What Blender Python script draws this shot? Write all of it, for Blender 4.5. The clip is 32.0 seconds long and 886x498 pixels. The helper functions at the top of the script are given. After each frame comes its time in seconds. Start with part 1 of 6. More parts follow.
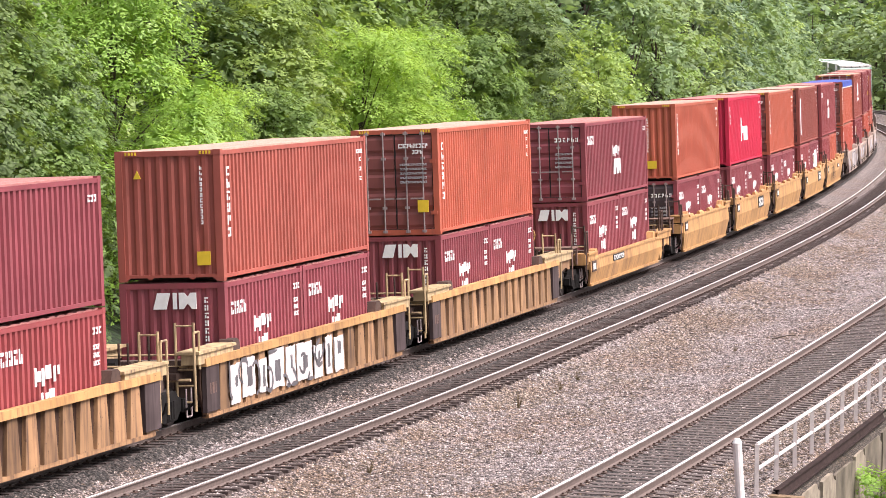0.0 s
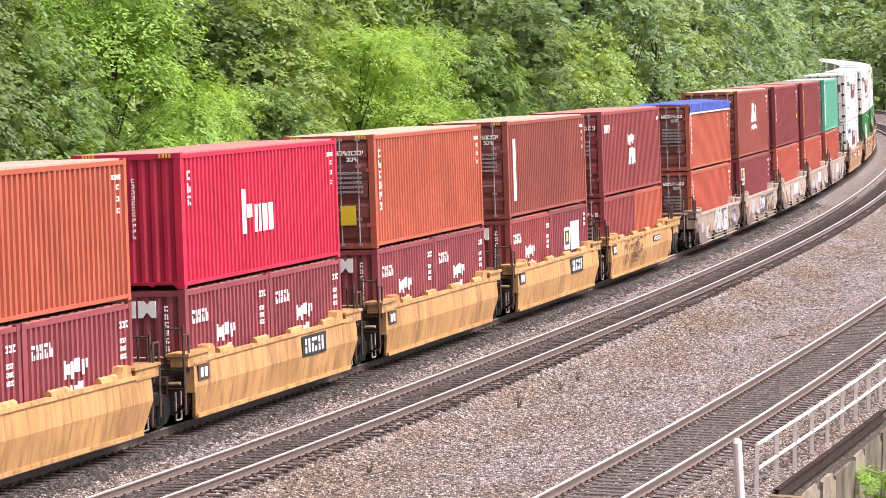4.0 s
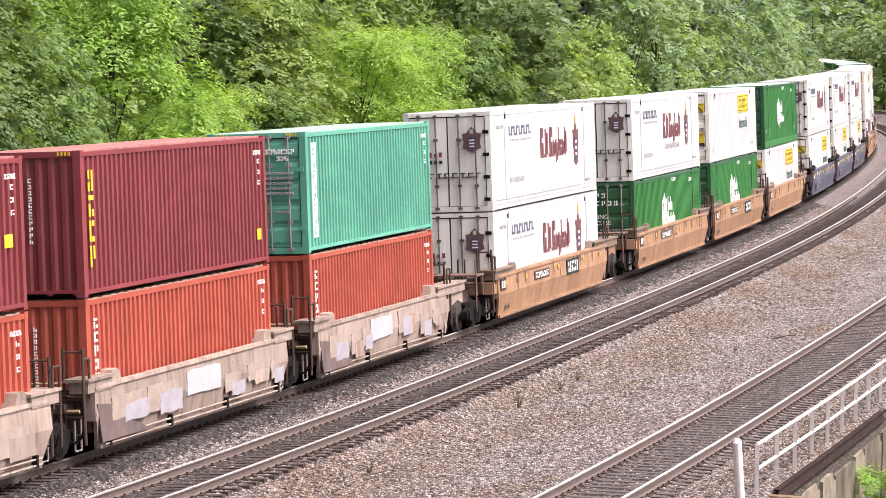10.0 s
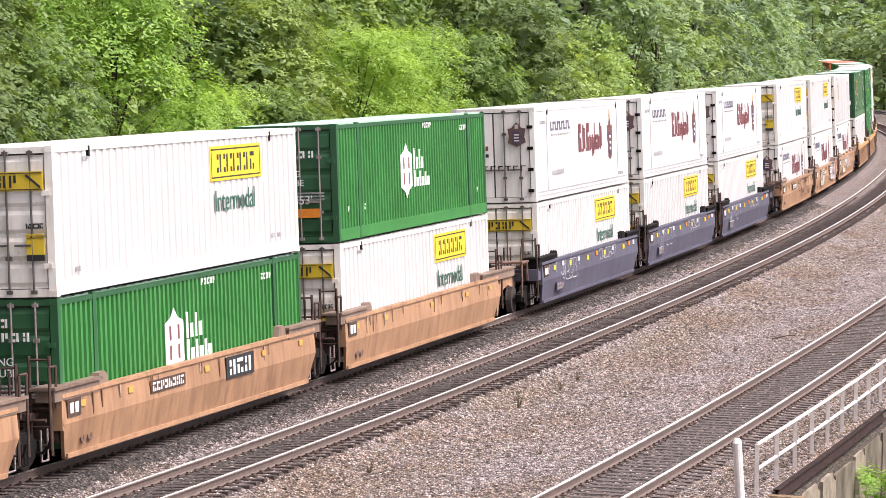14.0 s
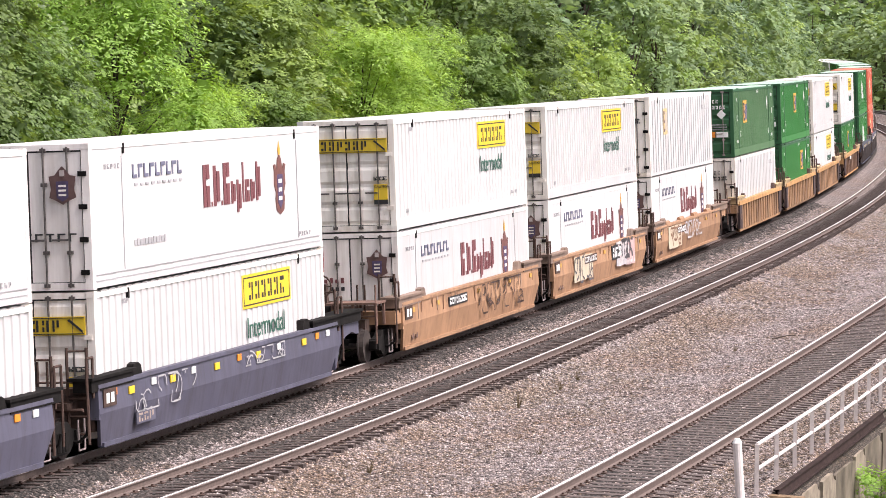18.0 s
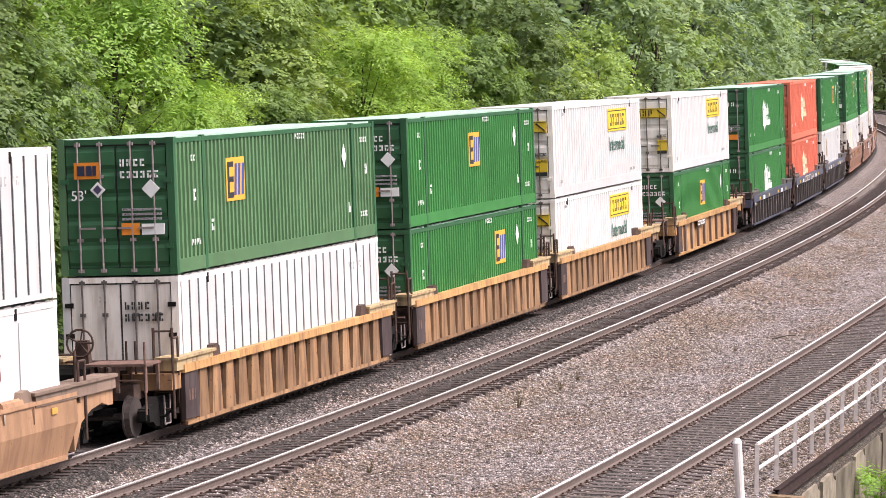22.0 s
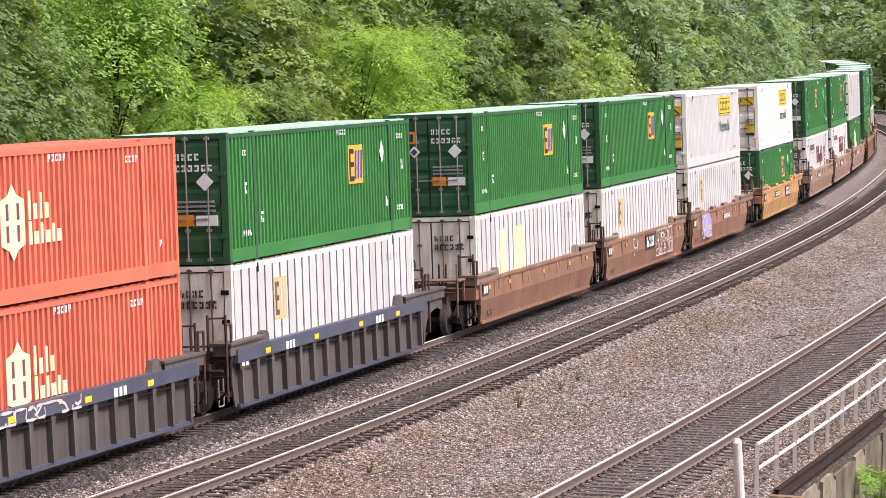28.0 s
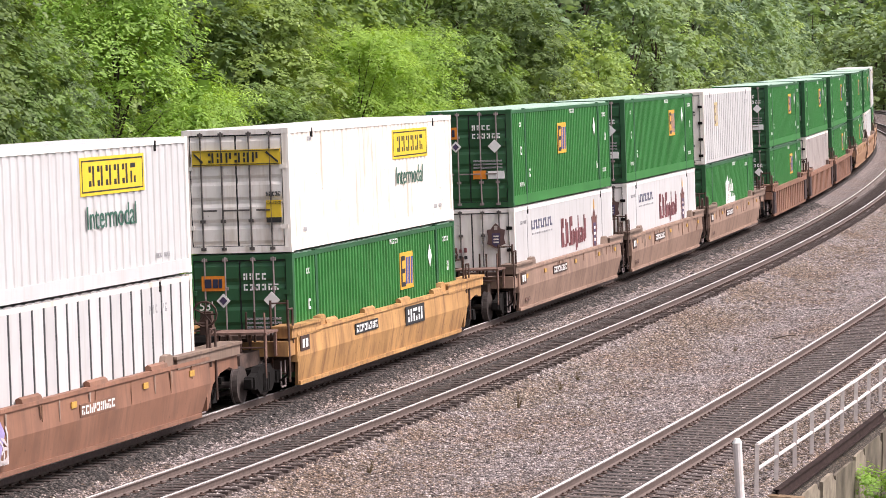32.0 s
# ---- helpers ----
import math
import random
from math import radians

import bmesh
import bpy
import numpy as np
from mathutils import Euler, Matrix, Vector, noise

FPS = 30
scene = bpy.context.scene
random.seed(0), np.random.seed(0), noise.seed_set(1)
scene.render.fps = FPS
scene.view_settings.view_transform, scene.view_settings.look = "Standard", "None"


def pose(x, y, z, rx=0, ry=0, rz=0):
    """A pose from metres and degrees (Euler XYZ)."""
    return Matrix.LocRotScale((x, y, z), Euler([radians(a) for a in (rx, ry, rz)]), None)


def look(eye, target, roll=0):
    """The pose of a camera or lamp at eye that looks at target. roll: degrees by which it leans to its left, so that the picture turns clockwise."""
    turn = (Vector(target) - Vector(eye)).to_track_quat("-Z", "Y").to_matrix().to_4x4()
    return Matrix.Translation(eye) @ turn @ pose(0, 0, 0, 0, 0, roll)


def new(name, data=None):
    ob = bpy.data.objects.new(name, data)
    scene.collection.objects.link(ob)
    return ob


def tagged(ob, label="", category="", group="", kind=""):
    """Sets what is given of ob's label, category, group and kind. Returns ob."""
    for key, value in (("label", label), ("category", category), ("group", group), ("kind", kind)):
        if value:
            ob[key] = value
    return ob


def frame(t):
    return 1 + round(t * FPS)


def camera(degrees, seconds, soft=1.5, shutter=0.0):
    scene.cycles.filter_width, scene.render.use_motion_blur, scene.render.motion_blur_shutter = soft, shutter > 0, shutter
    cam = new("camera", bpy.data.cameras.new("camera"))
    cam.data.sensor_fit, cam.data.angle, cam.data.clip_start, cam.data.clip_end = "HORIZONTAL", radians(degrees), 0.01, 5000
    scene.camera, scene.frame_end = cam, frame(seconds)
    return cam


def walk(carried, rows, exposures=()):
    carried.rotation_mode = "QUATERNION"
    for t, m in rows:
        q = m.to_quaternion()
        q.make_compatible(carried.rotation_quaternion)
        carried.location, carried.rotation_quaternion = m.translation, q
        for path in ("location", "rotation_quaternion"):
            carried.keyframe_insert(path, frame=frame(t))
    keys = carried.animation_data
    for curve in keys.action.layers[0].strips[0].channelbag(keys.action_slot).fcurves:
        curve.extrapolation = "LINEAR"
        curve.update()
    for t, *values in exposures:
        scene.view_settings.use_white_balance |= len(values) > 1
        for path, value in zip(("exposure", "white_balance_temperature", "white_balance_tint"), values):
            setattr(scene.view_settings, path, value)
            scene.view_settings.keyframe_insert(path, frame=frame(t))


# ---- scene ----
cam = camera(13.9096, 32.0, soft=0.75, shutter=0.0)
EYE = (0.0, 0.0, 8.411)
HOME = look(EYE, (0.0, 100.0, 8.411 - 100.0 * math.tan(0.05862)), roll=0.613)
walk(cam, [(0.0, HOME), (32.0, HOME)], exposures=[(q, e, 6330.0, 17.6) for q, e in ((0.0, 0.79), (3.0, 0.79), (6.0, 0.73), (13.0, 0.70), (17.0, 0.61), (25.0, 0.54), (29.0, 0.42), (32.0, 0.42))])

# ---- daylight: hazy sun from the right of the line, high sky ----
SUN_DIR = Vector((0.55, -0.18, 0.82)).normalized()
world = bpy.data.worlds.new("sky")
scene.world = world
world.use_nodes = True
wn = world.node_tree.nodes
sky = wn.new("ShaderNodeTexSky")
sky.sky_type = "NISHITA"
sky.sun_disc = False
sky.sun_elevation = math.asin(SUN_DIR.z)
sky.sun_rotation = math.atan2(SUN_DIR.x, SUN_DIR.y)
sky.dust_density = 5.0
wn["Background"].inputs["Strength"].default_value = 0.128
haze = wn.new("ShaderNodeHueSaturation")   # thin overcast takes most of the blue out of the sky
haze.inputs["Saturation"].default_value = 0.3
world.node_tree.links.new(sky.outputs[0], haze.inputs["Color"])
world.node_tree.links.new(haze.outputs[0], wn["Background"].inputs["Color"])
sun = new("sun", bpy.data.lights.new("sun", "SUN"))
sun.data.energy = 4.0
sun.data.angle = radians(30.0)
sun.data.color = (1.0, 0.94, 0.86)
sun.matrix_world = look(SUN_DIR * 100, (0, 0, 0))

# ---- the line of the railway: curvature along the far track, s grows away from the camera ----
KNOT_S = [-120, -60, -40, 20, 80, 120, 160, 200, 240, 280, 340, 420, 700]
KNOT_K = [0, 0, -0.00208, -0.00043, -0.00075, -0.00054, -0.00043, -0.00095, -0.00108, -0.00121, -0.00133, -0.00146, -0.00146]
STEP = 2.0
LINE_S = np.arange(-800.0, 1000.0, STEP)
_k = np.interp(LINE_S, KNOT_S, KNOT_K)
LINE_TH = np.concatenate([[0], np.cumsum((_k[1:] + _k[:-1]) / 2 * STEP)])
_i0 = int(np.searchsorted(LINE_S, 0.0))
LINE_TH = LINE_TH - LINE_TH[_i0] + 0.24845
LINE_X = np.concatenate([[0], np.cumsum((np.sin(LINE_TH[1:]) + np.sin(LINE_TH[:-1])) / 2 * STEP)])
LINE_Y = np.concatenate([[0], np.cumsum((np.cos(LINE_TH[1:]) + np.cos(LINE_TH[:-1])) / 2 * STEP)])
LINE_X = LINE_X - LINE_X[_i0] - 5.861
LINE_Y = LINE_Y - LINE_Y[_i0] + 79.908
GRADE, CANT = 0.00074, 0.0452
D1, D2 = 3.786, 11.583          # middle track and near track, metres right of the far one
SPEED, GAIN = 19.926, 0.0231    # metres a second, and its change


def line(s):
    return (float(np.interp(s, LINE_S, LINE_X)), float(np.interp(s, LINE_S, LINE_Y)), float(np.interp(s, LINE_S, LINE_TH)))


def spot(s, off, z):
    """World place of a point off metres right of the far track's centre line, z above its rails."""
    x, y, th = line(s)
    return Vector((x + off * math.cos(th), y - off * math.sin(th), z + GRADE * s))


def travelled(t):
    return SPEED * t + GAIN * (t - 16) ** 2 / 2


def ride(s, z, half):
    """Pose of a vehicle or load whose middle is at s on the far track."""
    xa, ya, _ = line(s - half)
    xb, yb, _ = line(s + half)
    th = math.atan2(xb - xa, yb - ya)
    m = pose((xa + xb) / 2, (ya + yb) / 2, GRADE * s, 0, -math.degrees(CANT), -math.degrees(th))
    return m @ Matrix.Translation((0, 0, z))


# ---- materials ----
def mat(name):
    m = bpy.data.materials.new(name)
    m.use_nodes = True
    nt = m.node_tree
    return m, nt, nt.nodes["Principled BSDF"]


def noise_node(nt, scale, detail=4.0, vec=None, rough=0.6):
    n = nt.nodes.new("ShaderNodeTexNoise")
    n.inputs["Scale"].default_value = scale
    n.inputs["Detail"].default_value = detail
    n.inputs["Roughness"].default_value = rough
    if vec is not None:
        nt.links.new(vec, n.inputs["Vector"])
    return n.outputs["Fac"]


def ramp(nt, fac, stops):
    r = nt.nodes.new("ShaderNodeValToRGB")
    el = r.color_ramp.elements
    while len(el) < len(stops):
        el.new(0.5)
    for e, (p, c) in zip(el, stops):
        e.position = p
        e.color = (*c, 1) if len(c) == 3 else c
    nt.links.new(fac, r.inputs["Fac"])
    return r.outputs["Color"]


def mix(nt, fac, a, b, how="MIX"):
    n = nt.nodes.new("ShaderNodeMix")
    n.data_type = "RGBA"
    n.blend_type = how
    for sock, v in ((n.inputs["Factor"], fac), (n.inputs[6], a), (n.inputs[7], b)):
        if isinstance(v, (int, float)):
            sock.default_value = v
        elif isinstance(v, tuple):
            sock.default_value = (*v, 1)
        else:
            nt.links.new(v, sock)
    return n.outputs[2]


def obj_coord(nt):
    """Object coordinates, shifted by chance from object to object so that alike pieces weather differently."""
    tc = nt.nodes.new("ShaderNodeTexCoord")
    oi = nt.nodes.new("ShaderNodeObjectInfo")
    sc = nt.nodes.new("ShaderNodeMath")
    sc.operation = "MULTIPLY"
    sc.inputs[1].default_value = 40.0
    nt.links.new(oi.outputs["Random"], sc.inputs[0])
    add = nt.nodes.new("ShaderNodeVectorMath")
    add.operation = "ADD"
    nt.links.new(tc.outputs["Object"], add.inputs[0])
    nt.links.new(sc.outputs[0], add.inputs[1])
    return add.outputs[0]


def stretched(nt, vec, scale):
    n = nt.nodes.new("ShaderNodeMapping")
    n.inputs["Scale"].default_value = scale
    nt.links.new(vec, n.inputs["Vector"])
    return n.outputs["Vector"]


def bump(nt, bsdf, height, strength, dist):
    n = nt.nodes.new("ShaderNodeBump")
    n.inputs["Strength"].default_value = strength
    n.inputs["Distance"].default_value = dist
    nt.links.new(height, n.inputs["Height"])
    nt.links.new(n.outputs["Normal"], bsdf.inputs["Normal"])


def paint(name, colour, dirt=(0.10, 0.055, 0.035), wear=0.25, rough=0.5, fade=0.12, stripes=1.0, blotch=0.0, spread=0.1):
    """Weathered paint on steel: faded in broad patches, streaked downwards, with rust specks."""
    m, nt, b = mat(name)
    v = obj_coord(nt)
    big = noise_node(nt, 0.7, 3, v)
    light = tuple(min(1, c * (1 + fade) + fade * 0.06) for c in colour)
    dark = tuple(c * (1 - fade) for c in colour)
    base = ramp(nt, big, [(0.3, dark), (0.7, light)])
    streak = noise_node(nt, 1.0, 5, stretched(nt, v, (5.0, 5.0, 0.35)))
    fac = ramp(nt, streak, [(0.48, (0, 0, 0)), (0.74, (wear * stripes,) * 3)])
    base = mix(nt, fac, base, dirt)
    speck = noise_node(nt, 9.0, 6, v, 0.7)
    edge = 0.66 - 0.05 * min(blotch, 1.0)
    fac2 = ramp(nt, speck, [(edge, (0, 0, 0)), (edge + 0.08, (wear * 1.6,) * 3)])
    base = mix(nt, fac2, base, tuple(c * 0.8 for c in dirt))
    if blotch:
        smear = noise_node(nt, 1.0, 5, stretched(nt, v, (1.6, 1.6, 0.5)), 0.65)
        base = mix(nt, ramp(nt, smear, [(0.5, (0, 0, 0)), (0.72, (blotch,) * 3)]), base, dirt)
    oi = nt.nodes.new("ShaderNodeObjectInfo")
    base = mix(nt, 1.0, base, ramp(nt, oi.outputs["Random"], [(0.0, (1 - spread,) * 3), (1.0, (1 + spread * 0.6,) * 3)]), "MULTIPLY")
    nt.links.new(base, b.inputs["Base Color"])
    b.inputs["Roughness"].default_value = rough
    b.inputs["Specular IOR Level"].default_value = 0.15 if rough > 0.79 else 0.5
    fine = noise_node(nt, 60.0, 3, v)
    bump(nt, b, fine, 0.15, 0.004)
    return m


def plain(name, colour, rough=0.6, metal=0.0, vary=0.15, scale=6.0):
    m, nt, b = mat(name)
    v = obj_coord(nt)
    f = noise_node(nt, scale, 5, v)
    base = ramp(nt, f, [(0.3, tuple(c * (1 - vary) for c in colour)), (0.7, tuple(min(1, c * (1 + vary)) for c in colour))])
    nt.links.new(base, b.inputs["Base Color"])
    b.inputs["Roughness"].default_value = rough
    b.inputs["Metallic"].default_value = metal
    b.inputs["Specular IOR Level"].default_value = 0.12 if rough > 0.89 else 0.5
    return m


def gravel(name, tones, scale, stain, clump=0.22):
    """Crushed stone: every stone its own tone, with broad stains and painted shade in the gaps."""
    m, nt, b = mat(name)
    v = obj_coord(nt)
    vo = nt.nodes.new("ShaderNodeTexVoronoi")
    vo.inputs["Scale"].default_value = scale
    nt.links.new(v, vo.inputs["Vector"])
    sep = nt.nodes.new("ShaderNodeSeparateColor")
    nt.links.new(vo.outputs["Color"], sep.inputs[0])
    base = ramp(nt, sep.outputs[0], tones)
    broad = noise_node(nt, clump, 6, v, 0.65)
    base = mix(nt, ramp(nt, broad, [(0.42, (0, 0, 0)), (0.68, (0.75,) * 3)]), base, stain, "MULTIPLY")
    # shade between the stones, darkened into the base colour
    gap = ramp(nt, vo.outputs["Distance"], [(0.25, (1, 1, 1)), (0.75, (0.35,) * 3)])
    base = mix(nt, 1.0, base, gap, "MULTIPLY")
    nt.links.new(base, b.inputs["Base Color"])
    b.inputs["Roughness"].default_value = 0.9
    inv = nt.nodes.new("ShaderNodeMath")
    inv.operation = "MULTIPLY_ADD"
    inv.inputs[1].default_value, inv.inputs[2].default_value = -1.0, 1.0
    nt.links.new(vo.outputs["Distance"], inv.inputs[0])
    bump(nt, b, inv.outputs[0], 1.0, 0.05)
    return m


def leafy(name, dark, bright, glow=0.35):
    m, nt, b = mat(name)
    geo = nt.nodes.new("ShaderNodeNewGeometry")
    oi = nt.nodes.new("ShaderNodeObjectInfo")
    clump = noise_node(nt, 1.1, 3, obj_coord(nt), 0.55)
    both = nt.nodes.new("ShaderNodeMath")
    both.operation = "MULTIPLY_ADD"
    both.inputs[1].default_value = 0.17
    nt.links.new(geo.outputs["Random Per Island"], both.inputs[0])
    nt.links.new(clump, both.inputs[2])
    base = ramp(nt, both.outputs[0], [(0.36, dark), (0.82, bright)])
    tint = ramp(nt, oi.outputs["Random"], [(0.0, (0.82, 0.9, 0.85)), (1.0, (1.12, 1.08, 0.95))])
    base = mix(nt, 1.0, base, tint, "MULTIPLY")
    nt.links.new(base, b.inputs["Base Color"])
    b.inputs["Roughness"].default_value = 0.55
    tr = nt.nodes.new("ShaderNodeBsdfTranslucent")
    nt.links.new(mix(nt, 1.0, base, (1.25, 1.2, 0.6), "MULTIPLY"), tr.inputs["Color"])
    ms = nt.nodes.new("ShaderNodeMixShader")
    ms.inputs[0].default_value = glow
    nt.links.new(b.outputs[0], ms.inputs[1])
    nt.links.new(tr.outputs[0], ms.inputs[2])
    nt.links.new(ms.outputs[0], nt.nodes["Material Output"].inputs["Surface"])
    return m


M = {}
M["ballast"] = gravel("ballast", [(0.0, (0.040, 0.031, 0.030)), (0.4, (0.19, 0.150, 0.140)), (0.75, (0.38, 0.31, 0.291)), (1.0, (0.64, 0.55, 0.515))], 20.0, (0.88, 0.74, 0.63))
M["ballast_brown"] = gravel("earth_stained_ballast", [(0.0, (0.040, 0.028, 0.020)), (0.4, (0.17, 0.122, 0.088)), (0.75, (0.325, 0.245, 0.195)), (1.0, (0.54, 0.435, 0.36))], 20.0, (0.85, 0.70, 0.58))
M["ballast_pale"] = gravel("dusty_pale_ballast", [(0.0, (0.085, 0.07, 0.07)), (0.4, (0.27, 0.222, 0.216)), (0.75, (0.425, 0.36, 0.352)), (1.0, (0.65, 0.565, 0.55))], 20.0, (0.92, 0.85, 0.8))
# oily stone; its darkness also stands for shade beside the train
M["ballast_dirt_shade"] = gravel("oily_shaded_ballast", [(0.0, (0.010, 0.008, 0.007)), (0.55, (0.045, 0.035, 0.031)), (1.0, (0.20, 0.165, 0.15))], 17.0, (0.75, 0.65, 0.6))
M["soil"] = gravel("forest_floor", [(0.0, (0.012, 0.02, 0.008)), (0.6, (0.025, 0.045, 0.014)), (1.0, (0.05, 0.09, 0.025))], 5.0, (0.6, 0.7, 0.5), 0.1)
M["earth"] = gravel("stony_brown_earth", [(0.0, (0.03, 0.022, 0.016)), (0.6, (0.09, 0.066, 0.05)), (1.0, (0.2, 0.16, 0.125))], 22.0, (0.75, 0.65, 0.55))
M["tie"] = plain("creosoted_wood", (0.07, 0.054, 0.05), 0.92, 0, 0.4, 9)
M["tie_grey"] = plain("weathered_grey_wood", (0.115, 0.092, 0.086), 0.92, 0, 0.4, 9)
M["rail_side"] = plain("rusty_rail", (0.125, 0.09, 0.078), 0.8, 0, 0.3, 12)
M["rail_top"] = plain("worn_rail_steel", (0.74, 0.70, 0.68), 0.35, 0.35, 0.1, 12)
M["steel_dark"] = plain("dirty_dark_steel", (0.012, 0.0105, 0.010), 0.92, 0.0, 0.4, 5)
M["rust"] = plain("brown_rusted_steel", (0.065, 0.036, 0.027), 0.8, 0.1, 0.35, 5)
M["girder"] = plain("dark_brown_rusted_girder", (0.034, 0.022, 0.02), 0.93, 0.0, 0.35, 3)
M["galv"] = plain("galvanised_steel", (0.66, 0.60, 0.585), 0.6, 0.0, 0.12, 8)
M["rod"] = plain("dull_rod_steel", (0.31, 0.25, 0.245), 0.6, 0.2, 0.25, 9)
M["rod_dark"] = plain("dark_rod_steel", (0.10, 0.085, 0.08), 0.6, 0.1, 0.3, 9)
M["deck"] = plain("brown_grimy_deck_steel", (0.075, 0.046, 0.036), 0.85, 0, 0.5, 4)
M["white"] = plain("white_lettering", (0.80, 0.79, 0.77), 0.6, 0, 0.06, 8)
M["cream_letter"] = plain("cream_lettering", (0.80, 0.66, 0.42), 0.6, 0, 0.08, 8)
M["grey_letter"] = plain("grey_lettering", (0.38, 0.37, 0.38), 0.6, 0, 0.1, 8)
M["yellow"] = plain("yellow_decal", (0.72, 0.50, 0.03), 0.5, 0, 0.06, 8)
M["black"] = plain("black_lettering", (0.02, 0.02, 0.022), 0.6, 0, 0.2, 8)
M["dkgreen_letter"] = plain("dark_green_lettering", (0.03, 0.10, 0.07), 0.6, 0, 0.1, 8)
M["wine_letter"] = plain("wine_red_lettering", (0.17, 0.055, 0.06), 0.6, 0, 0.1, 8)
M["navy_letter"] = plain("navy_lettering", (0.02, 0.025, 0.06), 0.6, 0, 0.1, 8)
M["blue_letter"] = plain("royal_blue_lettering", (0.03, 0.06, 0.26), 0.6, 0, 0.1, 8)
M["orange_letter"] = plain("orange_decal", (0.75, 0.24, 0.02), 0.6, 0, 0.1, 8)
M["purple"] = plain("purple_spray_paint", (0.32, 0.26, 0.50), 0.7, 0, 0.2, 4)
M["spray_white"] = plain("white_spray_paint", (0.56, 0.50, 0.49), 0.7, 0, 0.15, 4)
M["spray_dark"] = plain("dark_spray_paint", (0.09, 0.08, 0.085), 0.7, 0, 0.3, 4)
M["concrete"] = plain("old_concrete", (0.15, 0.125, 0.098), 0.9, 0, 0.5, 1.1)
M["concrete_pale"] = plain("rain_streaked_pale_concrete", (0.24, 0.20, 0.155), 0.9, 0, 0.4, 2.5)
M["old_timber"] = plain("weathered_tan_timber", (0.20, 0.135, 0.085), 0.9, 0, 0.4, 5)
M["bark"] = plain("bark", (0.07, 0.055, 0.045), 0.95, 0, 0.4, 7)
M["leaf_bright"] = leafy("yellow_green_leaves", (0.19, 0.31, 0.055), (0.42, 0.59, 0.135), 0.45)
M["leaf_mid"] = leafy("green_leaves", (0.105, 0.172, 0.045), (0.31, 0.42, 0.125), 0.42)
# far leaves: distance haze is mixed into these greyer, paler colours
M["far_bright"] = leafy("hazy_yellow_green_leaves", (0.19, 0.28, 0.08), (0.38, 0.50, 0.17), 0.42)
M["far_mid"] = leafy("hazy_green_leaves", (0.13, 0.20, 0.095), (0.29, 0.39, 0.19), 0.4)
M["far_dark"] = leafy("hazy_deep_green_leaves", (0.086, 0.138, 0.08), (0.195, 0.28, 0.155), 0.35)
M["leaf_dark"] = leafy("deep_green_leaves", (0.062, 0.110, 0.036), (0.18, 0.255, 0.080), 0.38)
# box paints
M["orange"] = paint("rust_orange_paint", (0.41, 0.092, 0.050))
M["brown"] = paint("brown_paint", (0.27, 0.062, 0.045))
M["oxide_orange"] = paint("red_orange_box_paint", (0.40, 0.076, 0.045))
M["rustbrown"] = paint("red_brown_box_paint", (0.34, 0.08, 0.056))
M["darkred"] = paint("deep_red_paint", (0.225, 0.036, 0.042))
M["maroon"] = paint("maroon_paint", (0.232, 0.045, 0.057))
M["oxide"] = paint("oxide_red_paint", (0.275, 0.05, 0.053))
M["charcoal"] = paint("charcoal_paint", (0.06, 0.038, 0.046))
# door red of orange and brown boxes, darkened for shade on the ends
M["door_red_shade"] = paint("shaded_red_door_paint", (0.215, 0.058, 0.05))
M["post_paint"] = plain("dull_pinkish_grey_paint", (0.48, 0.42, 0.405), 0.6, 0, 0.15, 8)
M["magenta"] = paint("magenta_red_paint", (0.50, 0.012, 0.05))
M["teal"] = paint("teal_green_paint", (0.11, 0.385, 0.275))
M["green"] = paint("bright_green_paint", (0.030, 0.185, 0.036), wear=0.12, spread=0.03)
# box green with end-face shade put in, for ends and frames
M["green_shade"] = paint("shaded_green_paint", (0.02, 0.10, 0.036), wear=0.12)
M["green_faded"] = paint("faded_grey_green_paint", (0.075, 0.165, 0.07), wear=0.2)
M["redorange"] = paint("red_orange_paint", (0.63, 0.148, 0.085), wear=0.12, spread=0.04)
M["boxwhite"] = paint("white_paint", (0.565, 0.55, 0.55), (0.38, 0.33, 0.29), 0.3, 0.45, 0.05)
M["boxcream"] = paint("yellowed_white_paint", (0.92, 0.85, 0.79), (0.42, 0.30, 0.19), 0.55, 0.5, 0.06, 1.0, 0.5)
M["door_white"] = paint("grimy_white_door_paint", (0.95, 0.89, 0.83), (0.42, 0.29, 0.18), 0.4, 0.55, 0.05, 1.0, 0.35)
M["reefer_door"] = paint("pinkish_white_door_paint", (0.92, 0.86, 0.83), (0.42, 0.33, 0.27), 0.35, 0.55, 0.05, 1.0, 0.25)
M["boxgrey"] = paint("grey_primer", (0.38, 0.33, 0.31), (0.2, 0.14, 0.1), 0.4, 0.6, 0.1)
M["roof_red"] = paint("bleached_red_roof", (0.40, 0.17, 0.15), (0.2, 0.09, 0.07), 0.4, 0.55, 0.15)
M["roof"] = paint("bleached_roof_steel", (0.46, 0.31, 0.24), (0.3, 0.16, 0.1), 0.4, 0.55, 0.1)
M["tarp"] = plain("blue_tarpaulin", (0.055, 0.085, 0.36), 0.45, 0, 0.5, 3)
